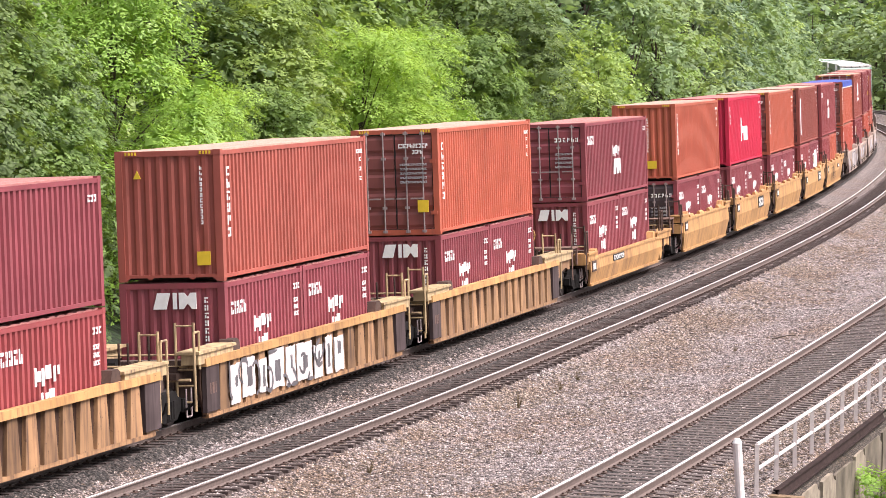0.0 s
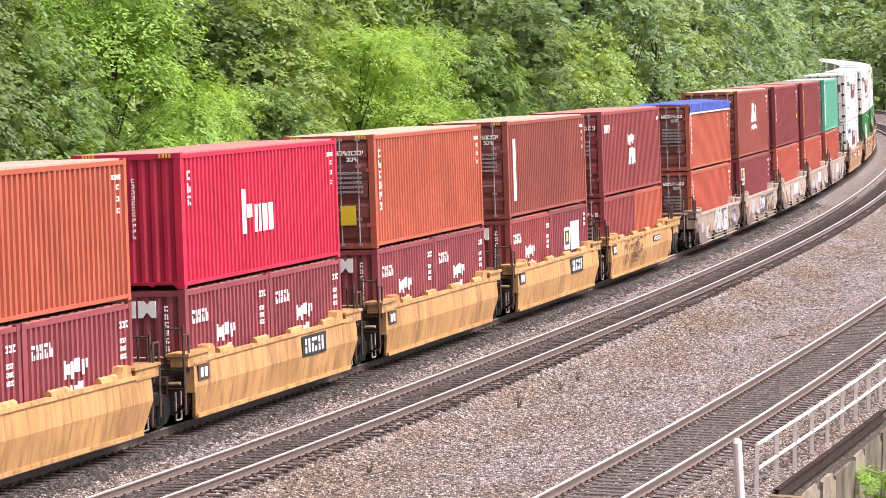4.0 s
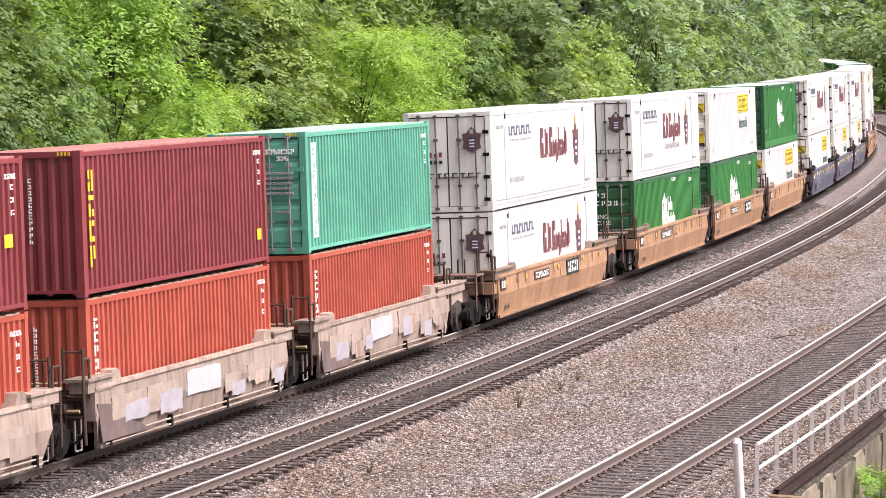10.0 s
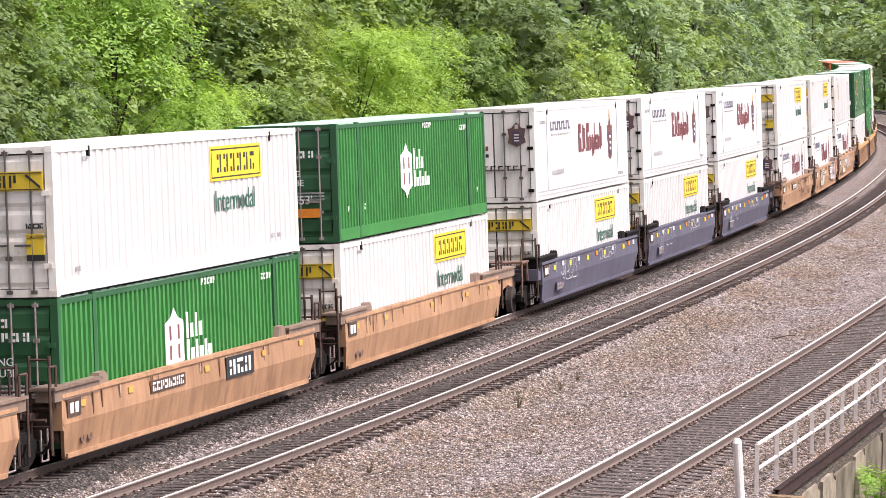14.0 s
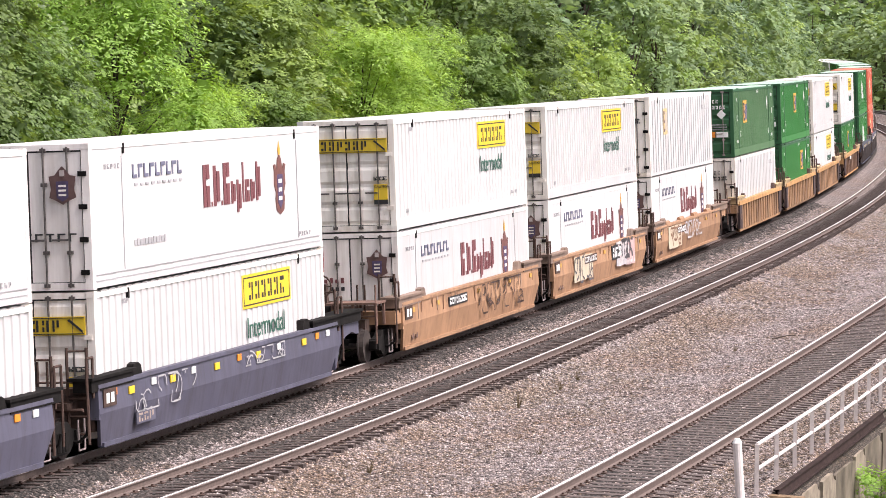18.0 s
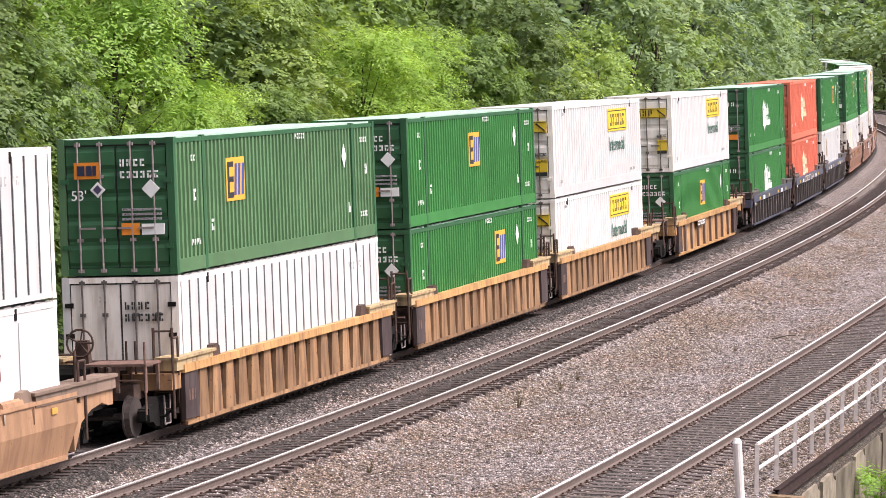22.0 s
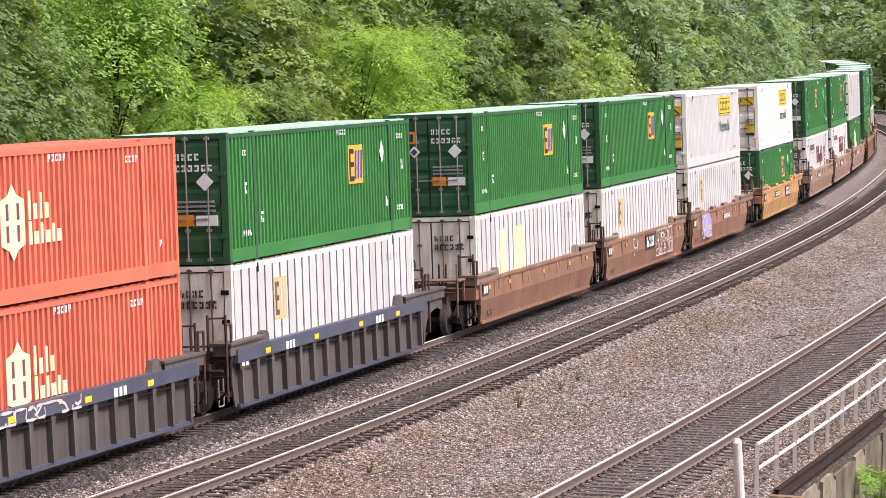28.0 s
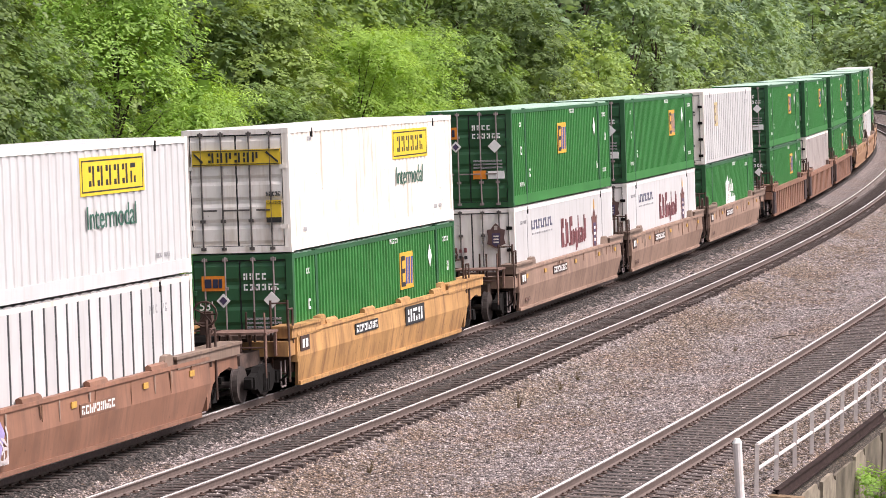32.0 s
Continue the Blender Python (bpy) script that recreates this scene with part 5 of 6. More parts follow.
    for i in range(9):
        x = -1.05 + i * 0.235
        on_end(t, k, "emblem", x, x + 0.16, 1.1, 1.13, "black", 0.03)
        on_end(t, k, "emblem", x + (0.0 if i % 3 else 0.06), x + (0.04 if i % 3 else 0.1), 0.97, 1.1, "black", 0.03)
        if i < 6:
            on_end(t, k, "emblem", -1.0 + i * 0.15, -0.92 + i * 0.15, 1.6, 1.7 + 0.04 * (i % 2), "wine_letter", 0.03)
            on_end(t, k, "emblem", -1.0 + i * 0.15, -0.91 + i * 0.15, 1.4, 1.5, "black", 0.03)
    return t


def green_panel(height=HC, colour="green", panel_at=1.9):
    """Green domestic box with a yellow square that holds three dark letters' worth of bars."""
    k = "dom53"
    t = build_box(k, height, colour, "door", "bright green 53-foot container with a yellow square", "roof_green", "green_shade")
    y = panel_at
    on_side(t, k, "panel", y + 0.05, y + 1.42, 1.38, 2.34, "yellow_dull")
    on_side(t, k, "emblem", y + 0.14, y + 0.28, 1.45, 2.25, "black", 0.007)
    for z in (1.45, 1.8, 2.13):
        on_side(t, k, "emblem", y + 0.28, y + 0.58, z, z + 0.12, "black", 0.007)
    for i in range(3):
        part("emblem", lambda: Shape().prism([(0.0, 1.5), (0.16, 1.5), (0.26, 2.2), (0.1, 2.2)], "x", 1.3, 1.303), M["blue_letter"], t, key="slant", at=(0, y + 0.6 + 0.27 * i, 0))
    part("placard", lambda: Shape().prism([(5.2 - 0.2, 2.1), (5.2, 1.8), (5.2 + 0.2, 2.1), (5.2, 2.4)], "x", 1.29, 1.299), M["white"], t, key="placard")
    for yy, zz, n in ((-6.9, 2.35, 2), (-7.0, 0.55, 4), (6.6, 0.55, 4), (6.7, 2.4, 4), (1.0, 2.62, 5)):
        for i in range(n):
            on_side(t, k, "number_mark", yy + i * 0.17, yy + 0.11 + i * 0.17, zz, zz + 0.13, "white")
    for yy, zz in ((-6.8, 1.5), (7.1, 1.6), (-5.6, 0.8), (5.5, 0.7)):
        on_side(t, k, "number_mark", yy, yy + 0.2, zz, zz + 0.25, "white")
    for r, n, z in ((0, 4, 2.3), (1, 6, 2.05)):
        for i in range(n):
            on_end(t, k, "number_mark", 0.1 + i * 0.15, 0.21 + i * 0.15, z, z + 0.15, "white", 0.03)
    part("placard", lambda: Shape().prism([(0.78 - 0.2, 1.82), (0.78, 1.62), (0.98, 1.82), (0.78, 2.02)], "y", -8.12, -8.1), M["white"], t, key="placard_end")
    for r in range(3):
        on_end(t, k, "number_mark", 0.12, 1.0, 1.36 - r * 0.1, 1.41 - r * 0.1, "grey_letter", 0.03)
    on_end(t, k, "panel", 0.1, 0.5, 0.85, 1.1, "orange_letter", 0.03)
    on_end(t, k, "panel", -0.92, -0.34, 2.05, 2.4, "orange_letter", 0.03)
    for a, b in ((-0.84, -0.68), (-0.64, -0.52), (-0.5, -0.42)):
        on_end(t, k, "emblem", a, b, 2.12, 2.33, "navy_letter", 0.045)
    text_on_end(t, k, "53'", -1.0, 1.6, 0.3, "white", 0.045)
    part("placard", lambda: Shape().prism([(-0.4 - 0.17, 1.82), (-0.4, 1.65), (-0.23, 1.82), (-0.4, 1.99)], "y", -8.12, -8.1), M["white"], t, key="placard_end2")
    part("placard_field", lambda: Shape().prism([(-0.4 - 0.1, 1.82), (-0.4, 1.72), (-0.3, 1.82), (-0.4, 1.92)], "y", -8.13, -8.115), M["crest_navy"], t, key="placard_end3")
    on_end(t, k, "panel", 0.55, 1.05, 0.85, 1.08, "white", 0.03)
    return t


def green_emblem(height=HC, colour="green", flag="white"):
    """Domestic box with a tall white hexagon emblem."""
    k = "dom53"
    fc = {"green": "green_shade", "redorange": "redorange"}[colour]
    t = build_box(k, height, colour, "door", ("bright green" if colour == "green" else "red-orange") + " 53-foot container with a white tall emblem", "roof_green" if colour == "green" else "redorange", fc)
    y, z = -1.2, 1.52
    part("emblem", lambda: Shape().prism([(y - 0.6, z - 0.42), (y - 0.22, z - 0.52), (y, z - 0.72), (y + 0.22, z - 0.52), (y + 0.6, z - 0.42), (y + 0.6, z + 0.42), (y + 0.22, z + 0.52), (y, z + 0.72), (y - 0.22, z + 0.52), (y - 0.6, z + 0.42)], "x", 1.29, 1.299), M["white" if colour == "green" else "cream_letter"], t, key="hexa")
    inner = "wine_letter"
    for a in (-0.34, 0.2):
        on_side(t, k, "emblem", y + a, y + a + 0.13, z + 0.05, z + 0.36, inner, 0.008)
        on_side(t, k, "emblem", y + a, y + a + 0.13, z - 0.36, z - 0.05, inner, 0.008)
    yy = -0.4
    for w, h in ((0.16, 0.55), (0.24, 0.3), (0.14, 0.5), (0.26, 0.3), (0.14, 0.45), (0.24, 0.3)):
        on_side(t, k, "emblem", yy, yy + w, z - 0.45, z - 0.45 + h * 0.8, "white" if colour == "green" else "cream_letter")
        if yy < 0.6:
            on_side(t, k, "emblem", yy, yy + w * 0.8, z + 0.02, z + 0.02 + h, "white" if colour == "green" else "cream_letter")
        yy += w + 0.1
    for y2, z2, n in ((0.7, 2.6, 5), (5.0, 2.45, 4), (-7.2, 0.7, 1), (-5.6, 0.7, 1), (6.9, 0.65, 1)):
        for i in range(n):
            on_side(t, k, "number_mark", y2 + i * 0.2, y2 + 0.14 + i * 0.2, z2, z2 + 0.14, "white")
    for r, n, z2 in ((0, 5, 2.35), (1, 7, 2.08)):
        for i in range(n):
            on_end(t, k, "number_mark", -0.75 + i * 0.22, -0.6 + i * 0.22, z2, z2 + 0.17, "white", 0.03)
    text_on_end(t, k, "53'", 0.3, 0.95, 0.3, "white")
    text_on_end(t, k, "WARNING", -0.7, 1.62, 0.22, "white")
    text_on_end(t, k, "HIGH CUBE", -0.7, 1.4, 0.22, "white")
    for r in range(3):
        on_end(t, k, "number_mark", -0.75, -0.1, 1.2 - r * 0.08, 1.24 - r * 0.08, "grey_letter", 0.03)
        on_end(t, k, "number_mark", 0.05, 0.95, 1.2 - r * 0.08, 1.24 - r * 0.08, "grey_letter", 0.03)
    on_end(t, k, "panel", 0.15, 0.85, 0.62, 0.84, "orange_letter", 0.03)
    return t


def white_plate(height=HC, colour="boxwhite", logo=-4.8, ghosts=()):
    k = "plate53"
    t = build_box(k, height, colour, "flat", "white 53-foot container with dark vertical joints", "boxwhite", "boxcream")
    if logo is not None:
        on_side(t, k, "panel", logo, logo + 1.0, 1.45, 2.42, "ochre", 0.004)
        on_side(t, k, "emblem", logo + 0.08, logo + 0.2, 1.55, 2.32, "crest_dark", 0.008)
        for z in (1.55, 1.88, 2.2):
            on_side(t, k, "emblem", logo + 0.2, logo + 0.38, z, z + 0.12, "crest_dark", 0.008)
        for i in range(2):
            on_side(t, k, "emblem", logo + 0.5 + 0.22 * i, logo + 0.62 + 0.22 * i, 1.6, 2.28, "post_paint", 0.008)
    for a, b in ghosts:
        on_side(t, k, "faded_panel", a, b, 0.5, 2.35, "ghost_yellow", 0.004)
    for i in range(6):
        if i != 3:
            on_side(t, k, "number_mark", 5.3 + i * 0.2, 5.43 + i * 0.2, 2.22, 2.4, "grey_letter", 0.004)
    for r, n, z in ((0, 4, 2.2), (1, 6, 1.95)):
        for i in range(n):
            on_end(t, k, "number_mark", 0.1 + i * 0.15, 0.21 + i * 0.15, z, z + 0.16, "black", 0.03)
    return t


M["ghost_yellow"] = paint("faded_pale_yellow_paint", (0.80, 0.74, 0.42), (0.5, 0.42, 0.3), 0.3, 0.5, 0.08)
M["poster_red"] = plain("red_poster", (0.30, 0.03, 0.05), 0.5, 0, 0.1, 6)
M["roof_green"] = paint("bleached_green_roof", (0.36, 0.50, 0.40), (0.25, 0.26, 0.2), 0.3, 0.5, 0.1)


# ---- the train, car by car from its head ----
def two_twenties(s, z, ca, cb, end="blank", marks="emblem", second=None):
    names = {"maroon": "dull maroon", "oxide": "oxide red", "orange": "rust-orange", "charcoal": "charcoal grey", "brown": "brown"}
    for i, c in enumerate((ca, cb)):
        t = maroon_dry("dry20", STD, c, end if i == 0 else "blank", names[c] + " 20-foot steel container set in the well car", marks if i == 0 or second is None else second)
        put(t, s + 3.029 + i * 6.134, z, 3.0)
    return t


def forty(s, z, height, colour, end, label, roof="roof", marks=0):
    t = build_box("dry40", height, colour, end, label, "roof_red" if roof == "roof" and colour in ("maroon", "oxide", "magenta", "darkred") else roof)
    if marks:
        vertical_marks(t, "dry40", height, marks)
    if height > 2.7:
        for i in range(4):
            for sgn in (-1, 1):
                on_end(t, "dry40", "hazard_stripe", sgn * 0.86 + i * 0.075 - 0.12, sgn * 0.86 + i * 0.075 - 0.08, height - 0.1, height - 0.025, "yellow")
    if end == "door":
        on_end(t, "dry40", "number_mark", 0.12, 0.95, height - 0.52, height - 0.4, "white", 0.05)
        on_end(t, "dry40", "number_mark", 0.5, 0.8, height - 0.68, height - 0.57, "white", 0.05)
        for r in range(5):
            on_end(t, "dry40", "number_mark", 0.15, 0.9, height - 1.0 - r * 0.12, height - 0.94 - r * 0.12, "grey_letter", 0.05)
    if end == "blank" and colour != "rustbrown":
        for i in range(11):
            on_end(t, "dry40", "number_mark", 0.1, 0.18, height - 0.62 - i * 0.12, height - 0.53 - i * 0.12, "white")
    on_side(t, "dry40", "number_mark", 5.2, 5.75, height - 0.42, height - 0.32, "white")
    for q in range(3):
        on_side(t, "dry40", "number_mark", 5.45, 5.65, height - 0.62 - q * 0.24, height - 0.52 - q * 0.24, "white")
    put(t, s + 6.096, z, 6.0)
    return t


LOW = 0.31
RIB_Y = "yellow ribbed steel well car, rusty and scrawled on"
FLAT_Y = "yellow flat-sided steel well car, scuffed"
PINK = "chalky grey-pink well car covered with faded spray paint"
TAN = "dusty pinkish-brown flat-sided well car"
ORNG = "faded orange flat-sided well car"
SLATE = "slate-blue flat-sided well car with yellow marks"
NAVY = "dark blue-grey ribbed well car"
BRWN = "red-brown flat-sided well car with graffiti"

# front of the boxes, box length, car style, car paint, pitch, label, last of its car, trim
CARS = [
    (-16.9, 40, "wribbed", "car_rust_yellow", 19.6, RIB_Y, 0, "car_yellow"), (2.97, 40, "wribbed", "car_rust_yellow", 19.6, RIB_Y, 0, "car_yellow"), (22.82, 40, "wribbed", "car_rust_yellow", 19.6, RIB_Y, 1, "car_yellow"),
    (43.89, 40, "flat", "car_yellow", 17.6, FLAT_Y, 1, None),
    (63.06, 40, "flat", "car_yellow", 15.5, FLAT_Y, 0, None), (78.64, 40, "flat", "car_yellow", 15.5, FLAT_Y, 0, None), (94.38, 40, "flat", "car_yellow", 15.5, FLAT_Y, 0, None), (110.1, 40, "flat", "car_yellow", 15.5, FLAT_Y, 0, None), (125.4, 40, "flat", "car_yellow", 15.5, FLAT_Y, 1, None),
    (145.1, 40, "flat", "car_pink", 15.3, PINK, 0, None), (160.3, 40, "flat", "car_pink", 15.3, PINK, 0, None), (175.65, 40, "flat", "car_pink", 15.3, PINK, 0, None), (190.9, 40, "flat", "car_pink", 15.3, PINK, 0, None), (206.4, 40, "flat", "car_pink", 15.3, PINK, 1, None),
    (225.8, 53, "flat", "car_orange", 21.6, ORNG, 1, None),
    (249.27, 53, "flat", "car_orange", 19.4, ORNG, 0, None), (268.5, 53, "flat", "car_orange", 19.4, ORNG, 0, None), (288.2, 53, "flat", "car_orange", 19.4, ORNG, 1, None),
    (311.35, 53, "flat", "car_slate", 19.4, SLATE, 0, None), (330.76, 53, "flat", "car_slate", 19.4, SLATE, 0, None), (350.2, 53, "flat", "car_slate", 19.4, SLATE, 1, None),
    (373.5, 53, "flat", "car_orange", 19.4, ORNG, 0, None), (392.8, 53, "flat", "car_orange", 19.4, ORNG, 0, None), (412.1, 53, "flat", "car_orange", 19.4, ORNG, 1, None),
    (435.4, 53, "ribbed", "car_rust_yellow", 19.4, RIB_Y, 0, "car_yellow"), (454.9, 53, "ribbed", "car_rust_yellow", 19.4, RIB_Y, 0, "car_yellow"), (473.95, 53, "ribbed", "car_rust_yellow", 19.4, RIB_Y, 1, "car_yellow"),
    (497.45, 53, "ribbed", "car_yellow", 21.6, RIB_Y, 1, "car_yellow"),
    (520.7, 53, "ribbed", "car_navy", 19.5, NAVY, 0, "car_navy"), (540.2, 53, "ribbed", "car_navy", 19.5, NAVY, 0, "car_navy"), (559.85, 53, "ribbed", "car_navy", 19.5, NAVY, 1, "car_navy"),
    (583.35, 53, "flat", "car_brown", 19.4, BRWN, 0, None), (602.77, 53, "flat", "car_brown", 19.4, BRWN, 0, None), (622.0, 53, "flat", "car_brown", 19.4, BRWN, 1, None),
    (645.6, 53, "flat", "car_yellow", 21.6, FLAT_Y, 1, None),
    (669.55, 53, "flat", "car_tan", 19.3, TAN, 0, None), (688.7, 53, "flat", "car_tan", 19.3, TAN, 0, None), (707.9, 53, "flat", "car_tan", 19.3, TAN, 1, None),
    (731.0, 53, "ribbed", "car_brown", 19.4, "brown ribbed well car", 0, "car_brown"), (750.4, 53, "ribbed", "car_brown", 19.4, "brown ribbed well car", 0, "car_brown"), (769.8, 53, "ribbed", "car_brown", 19.4, "brown ribbed well car", 1, "car_brown"),
    (793.2, 53, "flat", "car_orange", 19.4, ORNG, 0, None), (812.6, 53, "flat", "car_orange", 19.4, ORNG, 0, None), (832.0, 53, "flat", "car_orange", 19.4, ORNG, 1, None),
]


def make_cars():
    head = True
    for n, (s, box, style, pn, pitch, label, rear, trim) in enumerate(CARS):
        mid = s + (6.096 if box == 40 else 8.077)
        half = 8.5 if (box == 53 or style == "wribbed") else 6.45
        if pitch > 17 and box == 40 and style == "flat":
            half = 7.2
        kind = "flat" if style == "flat" else ("posted" if pn == "car_navy" else "ribbed")
        t = build_car(kind, half, pitch, pn, label, rear, trim, head, n in (4, 5, 6, 7, 8, 23, 33, 34), box == 40, n == 3)
        head = bool(rear)
        put(t, mid, 0.0, pitch / 2 - 1)
        if n == 1:
            gr = random.Random(3)
            y = -6.7
            for w in (0.7, 0.95, 0.62, 1.15, 0.75, 1.25, 0.7, 0.55, 0.8):
                part("graffiti", blob(y, y + w, gr.uniform(0.22, 0.32), gr.uniform(1.0, 1.2), 1.5, gr, 7), M["spray_white"], t, "white fill of a sprayed letter")
                part("graffiti", blob(y + w * gr.uniform(0.3, 0.5), y + w * gr.uniform(0.6, 0.8), gr.uniform(0.4, 0.7), gr.uniform(0.8, 1.0), 1.504, gr, 4), M["spray_dark"], t, "dark inside of a sprayed letter")
                y += w + gr.uniform(0.12, 0.3)
            spray(t, -6.8, 1.6, 0.28, 1.15, 4, "spray_dark", 12, 0.05, 1.508)
        if n == 3:
            plate_marks(t, -3.0, -0.9, 0.78, 1.0, 8, "black", "white", "number_mark")
        if n in (14, 15, 16, 21, 22, 23, 27, 34, 35, 36, 37):
            plate_marks(t, -3.4, -1.2, 0.98, 1.24, 8, "black" if n in (21, 34) else "rust", "white", "number_mark")
        if n in (5, 7, 14, 16, 22, 34):
            plate_marks(t, 1.6, 3.6, 0.82, 1.3, 3)
        if n == 32:
            plate_marks(t, -0.6, 1.4, 0.78, 1.3, 3)
            spray(t, 1.6, 5.4, 0.45, 1.36, 9, "spray_white", 36, 0.024)
            spray(t, -3.2, -2.4, 0.4, 1.3, 10, "spray_white", 4, 0.03)
        if n == 33:
            part("graffiti", Shape().prism([(-5.6, 0.5), (-3.6, 0.45), (-3.3, 1.0), (-3.6, 1.34), (-5.9, 1.36), (-5.8, 0.9)], "x", 1.495, 1.512), M["purple"], t, "purple spray-painted block")
            spray(t, -6.0, -3.2, 0.45, 1.34, 12, "spray_white", 14, 0.03)
            plate_marks(t, 0.6, 2.6, 0.9, 1.15, 9, "car_brown", "white", "number_mark")
        if n == 8:
            spray(t, -4.0, 0.5, 0.55, 1.3, 15, "rust", 22, 0.025)
            plate_marks(t, 2.2, 3.6, 1.0, 1.2, 7, "navy_letter", "white", "number_mark")
        if n == 22:
            part("graffiti", blob(-5.2, -2.0, 0.5, 1.28, 1.514, random.Random(7), 9), M["graf_cream"], t, "cream ground of a spray-painted piece")
            spray(t, -5.2, -2.0, 0.45, 1.25, 22, "spray_dark", 10, 0.04, 1.522)
            part("graffiti", blob(2.5, 4.4, 0.55, 1.36, 1.514, random.Random(8), 8), M["patch_white"], t, "white ground of a spray-painted piece")
            part("graffiti", blob(4.3, 6.1, 0.5, 1.34, 1.512, random.Random(9), 8), M["graf_pink"], t, "pinkish ground of a spray-painted piece")
            spray(t, 2.6, 6.0, 0.6, 1.34, 23, "spray_white", 12, 0.06)
            spray(t, 3.4, 5.6, 0.8, 1.38, 24, "spray_dark", 9, 0.07, 1.522)
        if n == 21:
            spray(t, 0.2, 6.2, 0.5, 1.3, 25, "rust", 26, 0.03)
        if n == 23:
            part("graffiti", blob(-5.6, -2.4, 0.5, 1.3, 1.514, random.Random(17), 9), M["graf_cream"], t, "cream ground of a spray-painted piece")
            spray(t, -5.3, -2.7, 0.6, 1.25, 27, "stain", 9, 0.05)
            spray(t, -2.4, 3.0, 0.7, 1.3, 28, "patch_white", 16, 0.04)
        if n == 15:
            spray(t, -3.5, 0.5, 1.0, 1.35, 31, "spray_dark", 14, 0.022)
        if n in (9, 10, 11, 12, 13):
            patches(t, half, 40 + n)
            if n == 9:
                part("graffiti", blob(-1.4, 2.6, 0.5, 1.3, 1.509, random.Random(5), 9), M["patch_white"], t, "rolled white ground of a spray-painted piece")
                spray(t, -1.2, 2.4, 0.55, 1.32, 45, "spray_white", 26, 0.09, 1.512)
                spray(t, -1.2, 5.8, 0.55, 1.32, 46, "spray_dark", 24, 0.04, 1.516)
            if n == 10:
                spray(t, -1.0, 4.6, 0.6, 1.25, 47, "spray_dark", 16, 0.06, 1.512)
        if pn in ("car_orange", "car_brown", "car_tan") and kind == "flat":
            for y in (-7.4, -4.6, 0.3, 4.4, 7.3):
                part("reflector", lambda: Shape().box(1.49, 1.511, -0.14, 0.14, 1.12, 1.24), M["amber"], t, key="refl_o", at=(0, y, 0))
            car_words(t, "53", -7.5, 0.42, 0.8, "old_mark")
            streaks(t, 70 + n)
        if pn == "car_slate":
            for y in (-6.6, -4.0, -1.0, 2.0, 5.6):
                part("reflector", lambda: Shape().box(1.49, 1.512, -0.16, 0.16, 1.1, 1.25), M["yellow"], t, key="refl", at=(0, y, 0))
            spray(t, 1.0, 4.0, 1.0, 1.32, 51 + n, "grey_letter", 12, 0.02)
            plate_marks(t, -6.4, -5.2, 0.45, 0.7, 3, "car_slate", "patch_cream", "number_mark")
            for y, m in ((-7.6, "orange_letter"), (-5.2, "white"), (-2.6, "white"), (0.6, "orange_letter"), (3.6, "white"), (6.7, "orange_letter"), (7.6, "white")):
                part("marker", lambda: Shape().box(1.488, 1.508, -0.13, 0.13, 1.16, 1.3), M[m], t, key=("slate_mark", m), at=(0, y, 0))
            spray(t, -6.4, -2.5, 0.7, 1.3, 151 + n, "grey_letter", 10, 0.02)
        if pn == "car_navy":
            for y in (-6.2, -2.2, 1.8, 5.4):
                part("reflector", lambda: Shape().box(1.528, 1.542, -0.18, 0.18, 1.16, 1.28), M["yellow"], t, key="refl2", at=(0, y, 0))
            for y in (-4.4, 3.6):
                part("number_mark", lambda: Shape().box(1.528, 1.54, -0.35, -0.15, 1.12, 1.3).box(1.528, 1.54, -0.05, 0.1, 1.12, 1.3).box(1.528, 1.54, 0.2, 0.35, 1.12, 1.3), M["white"], t, key="refl3", at=(0, y, 0))
            if n == 29:
                spray(t, -3.6, 1.4, 1.12, 1.36, 61, "spray_white", 14, 0.03, 1.538)


make_cars()


def draped(top, drop, half_width, hem=False, high=STD):
    """Cloth laid over an open box: rumpled on top, hanging in folds at the sides."""
    sh = Shape()
    prof = [(-1, -drop), (-1, -drop * 0.5), (-1, -0.03), (-0.6, -0.01), (-0.2, 0.02), (0.2, 0.015), (0.6, -0.01), (1, -0.03), (1, -drop * 0.5), (1, -drop)]
    if hem:
        prof = [(0.95, -top), (1, -top), (1, -drop), (0.95, -drop)]
    n = 70
    for i in range(n + 1):
        y = -6.1 + 12.2 * i / n
        for q, (fx, z) in enumerate(prof):
            w = noise.noise(Vector((y * 2.3, q * 0.9, 1.7)))
            sh.v.append((fx * (half_width + 0.03 * w * (0 if hem else 1)), y, high + 0.03 + z + 0.04 * w * (0.35 if hem else 1.0) - (0.05 if i in (0, n) else 0.0)))
    m = len(prof)
    for i in range(n):
        for q in range(m - 1):
            a = i * m + q
            sh.f.append((a, a + 1, a + m + 1, a + m))
    return sh


